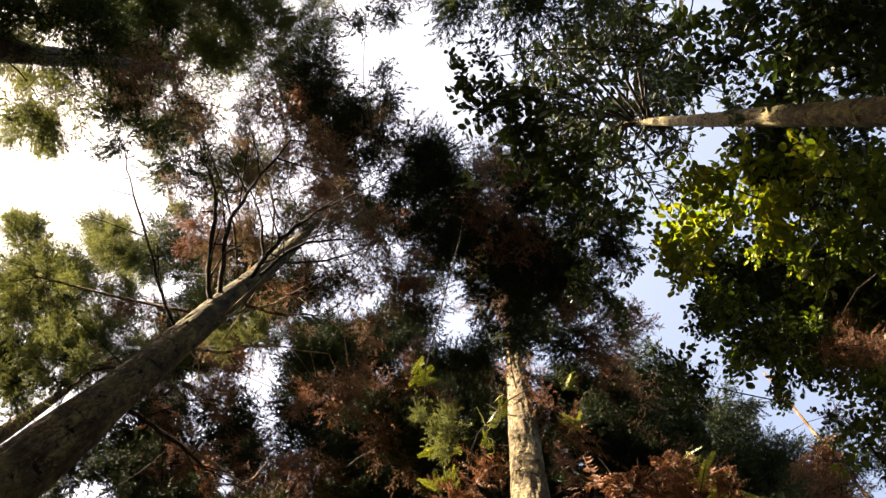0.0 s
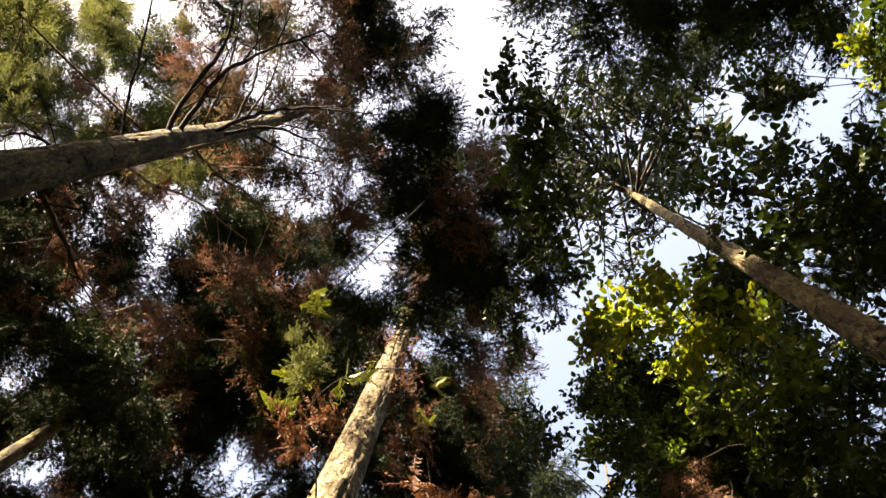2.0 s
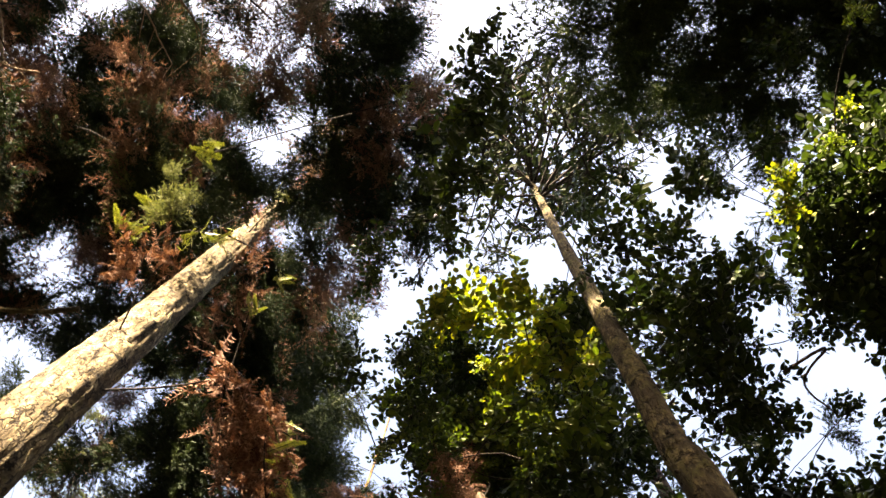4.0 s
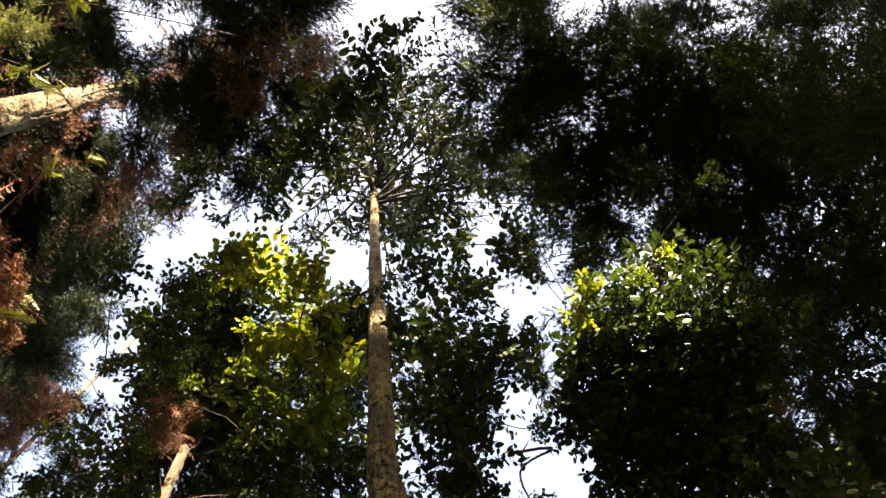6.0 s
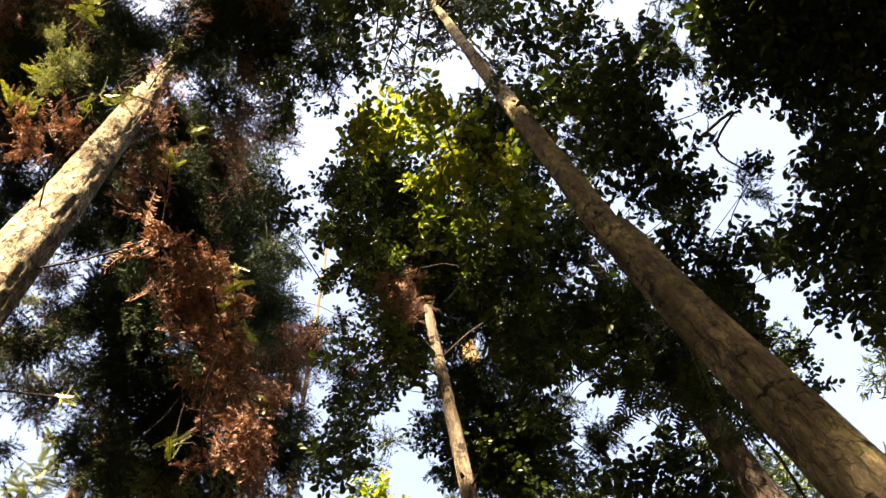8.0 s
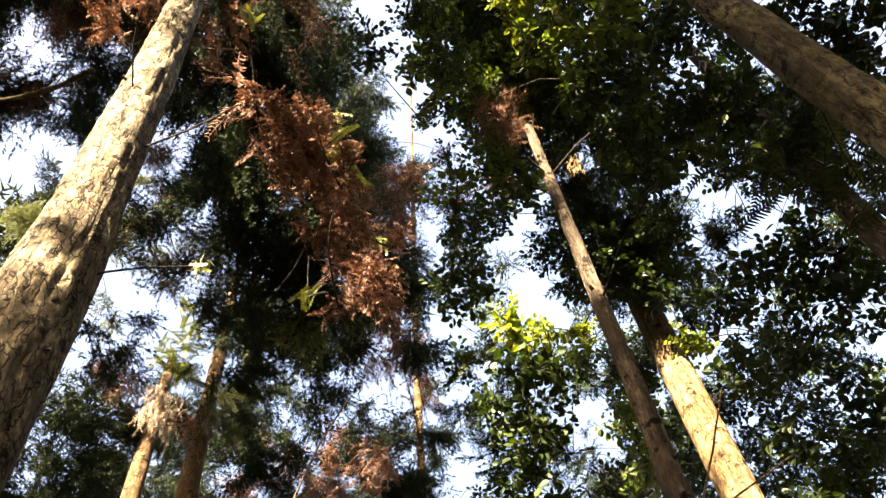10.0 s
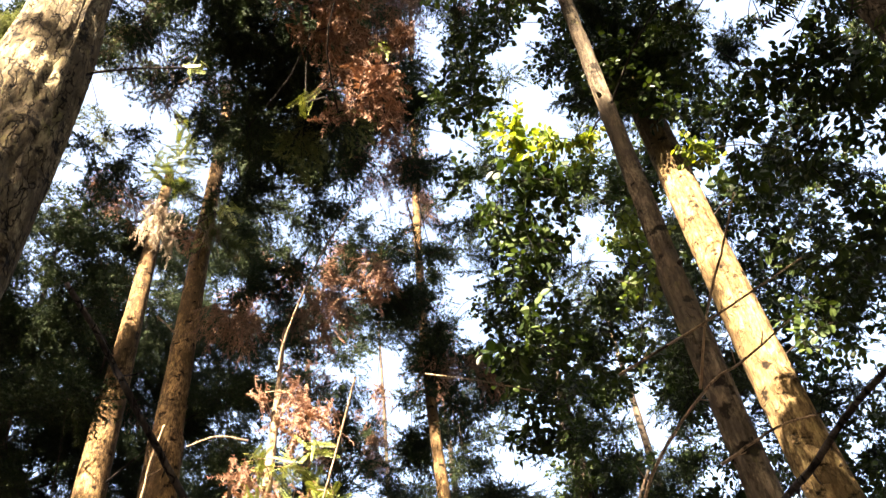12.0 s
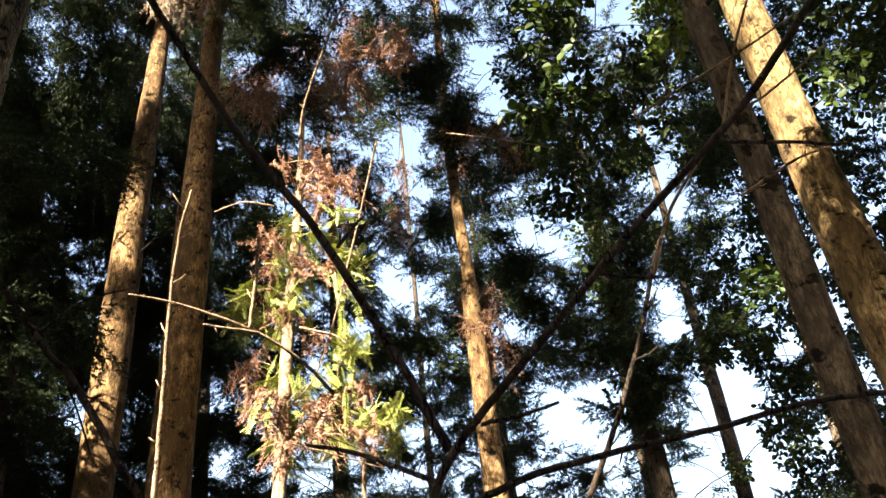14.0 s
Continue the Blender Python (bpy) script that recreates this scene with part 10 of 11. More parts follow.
high_limbs = [
    (-4, 0.80, 15.00, 0.30, "k"), (-14, 2.06, 15.17, 0.30, "k"), (-4, 0.80, 15.22, 0.30, "k"), (-14, 2.07, 15.39, 0.30, "k"),
    (-4, 0.80, 15.44, 0.30, "k"), (57, 1.40, 15.60, 0.78, "q"), (-14, 2.07, 15.62, 0.30, "k"), (-4, 0.80, 15.66, 0.30, "k"),
    (-15, 2.07, 15.84, 0.30, "k"), (-5, 0.80, 15.88, 0.30, "k"), (-15, 2.07, 16.06, 0.30, "k"), (-5, 0.80, 16.10, 0.30, "k"),
    (-15, 2.07, 16.28, 0.30, "k"), (-5, 0.80, 16.32, 0.30, "k"), (-15, 2.07, 16.50, 0.30, "k"), (-5, 0.80, 16.55, 0.30, "k"),
    (-15, 2.07, 16.72, 0.30, "k"), (-5, 0.80, 16.77, 0.30, "k"),
]
upper_limbs = [
    (-15, 2.07, 16.94, 0.30, "k"), (-5, 0.80, 16.99, 0.30, "k"), (-15, 2.07, 17.16, 0.30, "k"), (-6, 0.80, 17.21, 0.30, "k"),
    (-15, 2.07, 17.38, 0.30, "k"), (-6, 0.80, 17.43, 0.30, "k"), (-15, 2.07, 17.60, 0.30, "k"), (-6, 0.80, 17.65, 0.30, "k"),
    (-15, 2.07, 17.82, 0.30, "k"), (-6, 0.80, 17.87, 0.30, "k"), (-4, 1.65, 17.98, 0.50, "q"), (-15, 2.07, 18.04, 0.30, "k"),
    (-6, 0.80, 18.09, 0.30, "k"), (-15, 2.07, 18.27, 0.30, "k"), (-6, 0.80, 18.31, 0.30, "k"), (-15, 2.07, 18.49, 0.30, "k"),
    (-6, 0.81, 18.53, 0.30, "k"), (-15, 2.07, 18.71, 0.30, "k"),
]
top_limbs = [
    (-7, 0.81, 18.75, 0.30, "k"), (-15, 2.07, 18.93, 0.30, "k"), (-7, 0.81, 18.97, 0.30, "k"), (-15, 2.07, 19.15, 0.30, "k"),
    (-7, 0.81, 19.20, 0.30, "k"), (-15, 2.08, 19.37, 0.30, "k"), (-7, 0.81, 19.42, 0.30, "k"), (-16, 2.08, 19.59, 0.30, "k"),
    (-7, 0.81, 19.64, 0.30, "k"), (-16, 2.08, 19.81, 0.30, "k"), (-7, 0.81, 19.86, 0.30, "k"), (-16, 2.08, 20.03, 0.30, "k"),
    (-7, 0.81, 20.08, 0.30, "k"), (-16, 2.08, 20.25, 0.30, "k"), (-8, 0.81, 20.30, 0.30, "k"), (-16, 2.08, 20.47, 0.30, "k"),
    (-8, 0.81, 20.52, 0.30, "k"), (-16, 2.08, 20.69, 0.30, "k"),
]
crown_limbs = [
    (-8, 0.81, 20.74, 0.30, "k"), (-16, 2.08, 20.92, 0.30, "k"), (-8, 0.81, 20.96, 0.30, "k"), (-16, 2.08, 21.14, 0.30, "k"),
    (-8, 0.81, 21.18, 0.30, "k"), (-8, 0.81, 21.40, 0.30, "k"), (-9, 0.81, 21.63, 0.30, "k"), (-9, 0.81, 21.85, 0.30, "k"),
    (-9, 0.81, 22.07, 0.30, "k"), (-9, 0.81, 22.29, 0.30, "k"), (-9, 0.81, 22.51, 0.30, "k"), (-9, 0.81, 22.73, 0.30, "k"),
    (-9, 0.81, 22.95, 0.30, "k"),
]
tree("cedar_tree", "cedar added around the view to block sun and sky", "tree", [(-9.99, -8.81, -0.1), (-9.77, -9.08, 18.5)], [0.18, 0.12, 0.02], BARK_DARK, low_limbs + mid_limbs + high_limbs + upper_limbs + top_limbs + crown_limbs, 566, sides=10, step=0.4, stubs=0, limb_mat=TWIG_DARK, group="trees of the wood around")

# unseen broadleaf tree added to block the sun, with gaps for lit trunks
low_limbs = [
    (57, 1.12, 5.61, 0.78, "w"), (32, 0.47, 5.65, 0.78, "w"), (-47, 1.13, 6.11, 0.78, "w"), (117, 1.23, 6.21, 0.78, "w"), (6, 0.86, 6.60, 0.78, "w"),
    (-107, 0.34, 7.13, 0.78, "w"), (116, 0.70, 7.61, 0.78, "w"), (-30, 0.82, 7.95, 0.78, "w"), (45, 0.77, 8.39, 0.78, "w"),
    (104, 1.16, 8.97, 0.78, "w"), (-34, 1.76, 9.10, 0.78, "w"), (-31, 0.61, 9.54, 0.78, "w"), (-104, 1.11, 9.97, 0.78, "w"),
    (71, 0.66, 10.24, 0.78, "w"), (-69, 0.90, 10.66, 0.78, "w"), (92, 0.41, 11.26, 0.78, "w"), (-27, 0.64, 11.79, 0.78, "w"),
    (127, 0.67, 12.17, 0.78, "w"),
]
mid_limbs = [
    (-129, 1.20, 12.52, 0.78, "w"), (50, 0.62, 13.15, 0.78, "w"), (53, 0.74, 13.63, 0.78, "w"), (103, 1.04, 14.67, 0.50, "w"),
    (-80, 5.55, 17.94, 0.30, "k"), (-92, 5.00, 17.95, 0.30, "k"), (-81, 5.93, 18.21, 0.78, "w"), (-80, 5.55, 18.25, 0.30, "k"),
    (-92, 5.01, 18.26, 0.30, "k"), (-84, 5.13, 18.36, 0.50, "w"), (-82, 6.26, 18.49, 0.78, "w"), (-80, 5.55, 18.56, 0.30, "k"),
    (-92, 5.01, 18.57, 0.30, "k"), (-86, 8.56, 18.59, 0.78, "w"), (-80, 5.56, 18.86, 0.30, "k"), (-92, 5.01, 18.87, 0.30, "k"),
    (-80, 5.56, 19.17, 0.30, "k"), (-92, 5.02, 19.18, 0.30, "k"),
]
high_limbs = [
    (-80, 5.56, 19.48, 0.30, "k"), (-92, 5.02, 19.49, 0.30, "k"), (-80, 5.57, 19.78, 0.30, "k"), (-92, 5.02, 19.79, 0.30, "k"),
    (-80, 5.57, 20.09, 0.30, "k"), (-92, 5.03, 20.10, 0.30, "k"), (-80, 5.57, 20.39, 0.30, "k"), (-92, 5.03, 20.41, 0.30, "k"),
    (-80, 5.57, 20.70, 0.30, "k"), (-92, 5.03, 20.71, 0.30, "k"), (-80, 5.58, 21.01, 0.30, "k"), (-92, 5.04, 21.02, 0.30, "k"),
    (-92, 5.04, 21.32, 0.30, "k"), (-92, 5.04, 21.63, 0.30, "k"), (-92, 5.04, 21.94, 0.30, "k"), (-92, 5.05, 22.86, 0.30, "k"),
    (-92, 5.06, 23.16, 0.30, "k"),
]
tree("broadleaf_tree", "broadleaf tree added around the view to block sun and sky", "tree", [(-7.56, -7.88, -0.1), (-7.43, -8.14, 18)], [0.18, 0.12, 0.02], BARK_DARK, low_limbs + mid_limbs + high_limbs, 567, sides=10, step=0.4, stubs=0, limb_mat=TWIG_DARK, group="trees of the wood around")

# unseen cedar added as a sun blocker, gaps left for lit trunks
low_limbs = [
    (28, 1.23, 5.17, 0.78, "q"), (-32, 1.74, 5.26, 0.78, "q"), (118, 0.10, 6.04, 0.78, "q"), (-95, 0.55, 6.23, 0.78, "q"),
    (147, 0.57, 7.14, 0.78, "q"), (-17, 1.70, 7.23, 0.78, "q"), (-7, 1.21, 7.23, 0.30, "k"), (105, 0.82, 7.45, 0.78, "q"),
    (-8, 1.21, 7.52, 0.30, "k"), (-8, 1.21, 7.81, 0.30, "k"), (35, 0.78, 8.04, 0.78, "q"), (-9, 1.21, 8.10, 0.30, "k"), (-9, 1.22, 8.39, 0.30, "k"),
    (41, 1.30, 8.49, 0.78, "q"), (-98, 0.55, 8.61, 0.78, "q"), (-10, 1.22, 8.68, 0.30, "k"), (-10, 1.22, 8.97, 0.30, "k"),
    (-30, 1.39, 8.98, 0.30, "k"),
]
mid_limbs = [
    (-30, 1.38, 9.02, 0.30, "k"), (29, 0.72, 9.15, 0.78, "q"), (-11, 1.22, 9.26, 0.30, "k"), (-37, 1.07, 9.32, 0.78, "q"),
    (31, 1.40, 9.52, 0.30, "k"), (-11, 1.22, 9.56, 0.30, "k"), (31, 1.41, 9.82, 0.30, "k"), (-11, 1.22, 9.85, 0.30, "k"),
    (-90, 0.26, 9.91, 0.30, "k"), (-90, 0.93, 9.94, 0.30, "k"), (-90, 0.24, 9.95, 0.30, "k"), (-90, 0.86, 10.02, 0.30, "k"),
    (-90, 0.71, 10.11, 0.30, "k"), (32, 1.41, 10.11, 0.30, "k"), (-12, 1.23, 10.14, 0.30, "k"), (-90, 0.66, 10.20, 0.30, "k"),
    (-90, 0.63, 10.23, 0.30, "k"), (-32, 1.32, 10.27, 0.78, "q"),
]
high_limbs = [
    (22, 0.89, 10.37, 0.78, "q"), (32, 1.41, 10.41, 0.30, "k"), (-12, 1.23, 10.43, 0.30, "k"), (32, 1.41, 10.71, 0.30, "k"),
    (-13, 1.23, 10.72, 0.30, "k"), (32, 1.41, 11.00, 0.30, "k"), (-13, 1.23, 11.01, 0.30, "k"), (-43, 1.01, 11.06, 0.78, "q"),
    (-1, 0.40, 11.19, 0.78, "q"), (-14, 1.23, 11.30, 0.30, "k"), (32, 1.42, 11.30, 0.30, "k"), (32, 1.42, 11.60, 0.30, "k"),
    (-21, 1.18, 11.74, 0.78, "q"), (32, 1.42, 11.90, 0.30, "k"), (-2, 1.10, 12.13, 0.50, "q"), (32, 1.42, 12.19, 0.30, "k"),
    (33, 1.42, 12.49, 0.30, "k"), (-90, 1.36, 16.93, 0.30, "k"),
]
upper_limbs = [
    (-90, 1.36, 17.18, 0.30, "k"), (-90, 1.36, 17.43, 0.30, "k"),
]
tree("cedar_tree", "cedar added around the view to block sun and sky", "tree", [(-5.37, -8.14, -0.1), (-5.12, -8.39, 16.5)], [0.18, 0.12, 0.02], BARK_DARK, low_limbs + mid_limbs + high_limbs + upper_limbs, 568, sides=10, step=0.4, stubs=0, limb_mat=TWIG_DARK, group="trees of the wood around")

# unseen broadleaf tree added to throw shade on the near trunks
low_limbs = [
    (141, 0.49, 5.12, 0.78, "w"), (-148, 0.95, 6.54, 0.78, "w"), (96, 0.68, 6.63, 0.78, "w"), (-100, 0.76, 6.97, 0.78, "w"),
    (104, 0.66, 7.37, 0.78, "w"), (21, 0.49, 8.41, 0.78, "w"), (-111, 0.92, 8.44, 0.78, "w"), (57, 0.74, 9.01, 0.30, "k"),
    (42, 0.54, 9.01, 0.30, "k"), (60, 0.80, 9.09, 0.30, "k"), (65, 0.93, 9.18, 0.30, "k"), (-151, 0.68, 9.21, 0.78, "w"), (44, 0.56, 9.22, 0.30, "k"),
    (-17, 0.42, 9.26, 0.30, "k"), (13, 0.41, 9.26, 0.30, "k"), (66, 0.98, 9.27, 0.30, "k"), (67, 1.01, 9.30, 0.30, "k"), (164, 0.15, 9.42, 0.78, "w"),
]
mid_limbs = [
    (-158, 0.89, 9.94, 0.78, "w"), (135, 1.14, 9.94, 0.30, "k"), (96, 0.53, 10.12, 0.78, "w"), (134, 1.15, 10.15, 0.30, "k"),
    (158, 0.86, 10.19, 0.30, "k"), (146, 0.97, 10.19, 0.30, "k"), (-138, 1.08, 10.90, 0.30, "k"), (16, 0.42, 10.91, 0.30, "k"),
    (-111, 0.78, 10.92, 0.78, "w"), (-107, 1.13, 11.03, 0.78, "w"), (17, 0.42, 11.16, 0.30, "k"), (-138, 1.08, 11.21, 0.30, "k"),
    (168, 0.33, 11.26, 0.78, "w"), (17, 0.42, 11.41, 0.30, "k"), (-138, 1.08, 11.52, 0.30, "k"), (18, 0.42, 11.66, 0.30, "k"),
    (-137, 1.09, 11.82, 0.30, "k"), (-134, 0.73, 11.83, 0.78, "w"),
]
high_limbs = [
    (18, 0.42, 11.90, 0.30, "k"), (-29, 0.46, 11.94, 0.30, "k"), (-137, 1.09, 12.13, 0.30, "k"), (-29, 0.46, 12.19, 0.30, "k"),
    (163, 0.97, 12.33, 0.50, "w"), (-137, 1.09, 12.44, 0.30, "k"), (-28, 0.45, 12.44, 0.30, "k"), (-143, 1.11, 12.50, 0.78, "w"),
    (-27, 0.45, 12.69, 0.30, "k"), (-137, 1.09, 12.74, 0.30, "k"), (-27, 0.45, 12.94, 0.30, "k"), (-137, 1.10, 13.05, 0.30, "k"),
    (-26, 0.45, 13.20, 0.30, "k"), (-137, 1.10, 13.36, 0.30, "k"), (-25, 0.44, 13.45, 0.30, "k"), (-137, 1.10, 13.66, 0.30, "k"),
    (-25, 0.44, 13.70, 0.30, "k"), (175, 1.06, 13.78, 0.30, "w"),
]
upper_limbs = [
    (-24, 0.44, 13.95, 0.30, "k"), (-137, 1.10, 13.97, 0.30, "k"), (-23, 0.44, 14.20, 0.30, "k"), (-136, 1.10, 14.28, 0.30, "k"),
    (-23, 0.43, 14.45, 0.30, "k"), (-136, 1.11, 14.58, 0.30, "k"), (-22, 0.43, 14.70, 0.30, "k"), (-136, 1.11, 14.89, 0.30, "k"),
    (-151, 1.30, 15.04, 0.78, "w"), (-136, 1.11, 15.20, 0.30, "k"), (-136, 1.11, 15.50, 0.30, "k"), (-136, 1.12, 15.81, 0.30, "k"),
    (-72, 1.30, 16.10, 0.30, "k"), (-72, 1.30, 16.41, 0.30, "k"), (-72, 1.31, 16.72, 0.30, "k"), (-135, 1.12, 16.73, 0.30, "k"),
    (-119, 1.59, 16.94, 0.30, "w"), (-72, 1.31, 17.02, 0.30, "k"),
]
top_limbs = [
    (-135, 1.12, 17.03, 0.30, "k"), (-72, 1.31, 17.33, 0.30, "k"), (-135, 1.13, 17.34, 0.30, "k"), (-72, 1.31, 17.64, 0.30, "k"),
    (-135, 1.13, 17.65, 0.30, "k"), (-122, 1.63, 17.74, 0.50, "w"), (-73, 0.96, 17.82, 0.30, "w"),
]
tree("broadleaf_tree", "broadleaf tree added around the view to block sun and sky", "tree", [(-3.34, -7.40, -0.1), (-3.29, -7.63, 16)], [0.18, 0.12, 0.02], BARK_DARK, low_limbs + mid_limbs + high_limbs + upper_limbs + top_limbs, 569, sides=10, step=0.4, stubs=0, limb_mat=TWIG_DARK, group="trees of the wood around")

# unseen cedar added to throw shade on the near trunks
low_limbs = [
    (134, 0.48, 5.34, 0.78, "q"), (-67, 0.93, 5.73, 0.78, "q"), (8, 1.36, 5.81, 0.78, "q"), (46, 1.39, 6.52, 0.78, "q"),
    (-160, 0.26, 6.69, 0.78, "q"), (72, 0.98, 7.25, 0.78, "q"), (-73, 0.37, 7.41, 0.78, "q"), (-4, 0.40, 8.06, 0.78, "q"),
    (73, 0.53, 8.36, 0.78, "q"), (13, 0.74, 9.26, 0.78, "q"), (84, 1.04, 9.43, 0.78, "q"), (-68, 1.21, 9.53, 0.78, "q"), (147, 0.76, 9.81, 0.78, "q"),
    (46, 1.43, 9.97, 0.30, "k"), (46, 1.43, 10.28, 0.30, "k"), (46, 1.43, 10.59, 0.30, "k"), (46, 1.43, 10.89, 0.30, "k"),
    (45, 1.43, 11.20, 0.30, "k"),
]
mid_limbs = [
    (-48, 1.56, 11.25, 0.78, "q"), (-76, 0.43, 11.42, 0.78, "q"), (45, 1.42, 11.51, 0.30, "k"), (-3, 0.54, 11.63, 0.78, "q"),
    (-118, 0.92, 11.73, 0.78, "q"), (45, 1.42, 11.81, 0.30, "k"), (44, 1.07, 12.06, 0.78, "q"), (45, 1.42, 12.12, 0.30, "k"),
    (45, 1.42, 12.43, 0.30, "k"), (71, 1.02, 12.55, 0.78, "q"), (45, 1.41, 12.73, 0.30, "k"), (45, 1.41, 13.04, 0.30, "k"),
    (45, 1.41, 13.35, 0.30, "k"), (93, 0.78, 13.57, 0.30, "q"), (45, 1.41, 13.65, 0.30, "k"), (45, 1.40, 13.96, 0.30, "k"),
    (45, 1.40, 14.26, 0.30, "k"), (44, 1.40, 14.57, 0.30, "k"),
]
high_limbs = [
    (-36, 1.34, 14.77, 0.78, "q"), (44, 1.40, 14.88, 0.30, "k"), (32, 0.29, 15.44, 0.78, "q"), (44, 1.39, 15.80, 0.30, "k"),
    (5, 1.10, 16.68, 0.78, "q"), (-113, 0.85, 16.71, 0.78, "q"), (-42, 1.40, 17.25, 0.78, "q"), (-45, 0.73, 17.46, 0.78, "q"),
    (-71, 1.91, 17.78, 0.78, "q"), (-59, 1.09, 18.13, 0.78, "q"),
]
tree("cedar_tree", "cedar added around the view to block sun and sky", "tree", [(-1.16, -8.07, -0.1), (-0.87, -8.30, 15.5)], [0.18, 0.12, 0.02], BARK_DARK, low_limbs + mid_limbs + high_limbs, 570, sides=10, step=0.4, stubs=0, limb_mat=TWIG_DARK, group="trees of the wood around")

# unseen broadleaf tree that ends the added sun-blocking row
low_limbs = [
    (-147, 1.51, 5.18, 0.78, "w"), (49, 0.89, 5.39, 0.78, "w"), (-57, 1.46, 5.54, 0.78, "w"), (-61, 1.46, 6.30, 0.78, "w"),
    (-161, 1.24, 6.35, 0.78, "w"), (77, 1.16, 6.56, 0.78, "w"), (31, 0.65, 6.71, 0.78, "w"), (-73, 0.42, 7.34, 0.78, "w"),
    (-93, 1.18, 7.46, 0.78, "w"), (115, 0.53, 7.70, 0.78, "w"), (72, 0.98, 7.90, 0.78, "w"), (-145, 1.20, 8.15, 0.78, "w"),
    (170, 1.33, 8.49, 0.78, "w"), (-92, 1.38, 8.56, 0.78, "w"), (-79, 1.47, 8.95, 0.78, "w"), (71, 0.77, 8.97, 0.78, "w"),
    (-50, 1.23, 9.33, 0.78, "w"), (106, 1.04, 10.17, 0.78, "w"),
]
mid_limbs = [
    (79, 0.28, 10.31, 0.78, "w"), (-117, 0.93, 10.38, 0.78, "w"), (-86, 0.57, 10.85, 0.78, "w"), (-86, 1.47, 10.93, 0.78, "w"),
    (82, 0.69, 10.98, 0.78, "w"), (-91, 1.15, 11.73, 0.78, "w"), (-15, 0.74, 11.86, 0.78, "w"), (103, 0.46, 12.27, 0.78, "w"),
    (-124, 1.67, 12.47, 0.78, "w"), (-52, 1.00, 12.51, 0.78, "w"), (58, 0.32, 12.78, 0.78, "w"), (133, 1.35, 13.03, 0.78, "w"),
    (-67, 1.55, 13.41, 0.78, "w"), (154, 1.02, 13.86, 0.78, "w"), (-46, 0.62, 14.16, 0.78, "w"), (-151, 1.14, 14.36, 0.78, "w"),
    (30, 0.88, 14.38, 0.78, "w"), (-72, 1.39, 14.93, 0.78, "w"),
]
high_limbs = [
    (75, 1.27, 15.33, 0.78, "w"), (167, 0.47, 15.38, 0.78, "w"), (-117, 1.70, 15.58, 0.78, "w"), (121, 0.37, 16.40, 0.78, "w"),
    (-106, 1.19, 16.66, 0.78, "w"), (-68, 0.70, 16.82, 0.78, "w"), (-74, 1.55, 17.14, 0.78, "w"), (-44, 0.69, 17.37, 0.78, "w"),
    (-132, 1.63, 18.05, 0.78, "w"), (-145, 0.80, 18.25, 0.78, "w"),
]
tree("broadleaf_tree", "broadleaf tree added around the view to block sun and sky", "tree", [(1.25, -7.74, -0.1), (1.25, -7.95, 15)], [0.18, 0.12, 0.02], BARK_DARK, low_limbs + mid_limbs + high_limbs, 571, sides=10, step=0.4, stubs=0, limb_mat=TWIG_DARK, group="trees of the wood around")

# unseen tall cedar, added in a second sun-blocking row
low_limbs = [
    (81, 1.46, 11.70, 0.80, "q"), (-98, 1.13, 12.00, 0.80, "q"), (53, 0.07, 12.30, 0.80, "q"), (-90, 1.57, 12.33, 0.80, "q"),
    (-81, 0.78, 13.02, 0.80, "q"), (68, 1.18, 13.03, 0.80, "q"), (-6, 0.53, 13.38, 0.80, "q"), (-52, 0.23, 13.68, 0.80, "q"),
    (-79, 1.75, 13.76, 0.80, "q"), (48, 1.07, 13.99, 0.80, "q"), (-62, 1.50, 14.65, 0.80, "q"), (81, 0.98, 14.84, 0.80, "q"),
    (-34, 0.35, 15.08, 0.80, "q"), (97, 0.98, 15.71, 0.80, "q"), (-52, 0.68, 15.76, 0.80, "q"), (91, 0.47, 15.86, 0.80, "q"),
    (96, 0.94, 16.41, 0.80, "q"), (8, 0.40, 16.79, 0.80, "q"),
]
mid_limbs = [
    (-88, 1.63, 17.03, 0.80, "q"), (-58, 0.83, 17.04, 0.80, "q"), (48, 1.01, 17.60, 0.80, "q"), (-78, 0.19, 17.90, 0.80, "q"),
    (-89, 0.97, 18.13, 0.80, "q"), (19, 0.18, 18.27, 0.80, "q"), (-68, 1.13, 18.36, 0.80, "q"), (66, 1.37, 18.42, 0.80, "q"),
    (-4, 0.25, 19.53, 0.80, "q"), (-83, 1.75, 19.65, 0.80, "q"), (73, 0.75, 19.79, 0.80, "q"), (-89, 1.08, 19.82, 0.80, "q"),
    (-89, 0.48, 20.15, 0.80, "q"), (81, 0.64, 20.25, 0.80, "q"), (5, 0.33, 20.38, 0.80, "q"), (-77, 1.76, 21.19, 0.80, "q"),
    (76, 1.11, 21.34, 0.80, "q"), (-39, 0.29, 21.49, 0.80, "q"),
]
high_limbs = [
    (-50, 0.79, 21.70, 0.80, "q"), (-47, 0.42, 22.26, 0.80, "q"), (-77, 1.34, 22.67, 0.80, "q"), (68, 1.36, 22.90, 0.80, "q"),
    (-90, 1.51, 22.96, 0.80, "q"), (30, 0.85, 23.32, 0.80, "q"), (44, 0.81, 23.72, 0.80, "q"), (-75, 0.65, 23.79, 0.80, "q"),
]
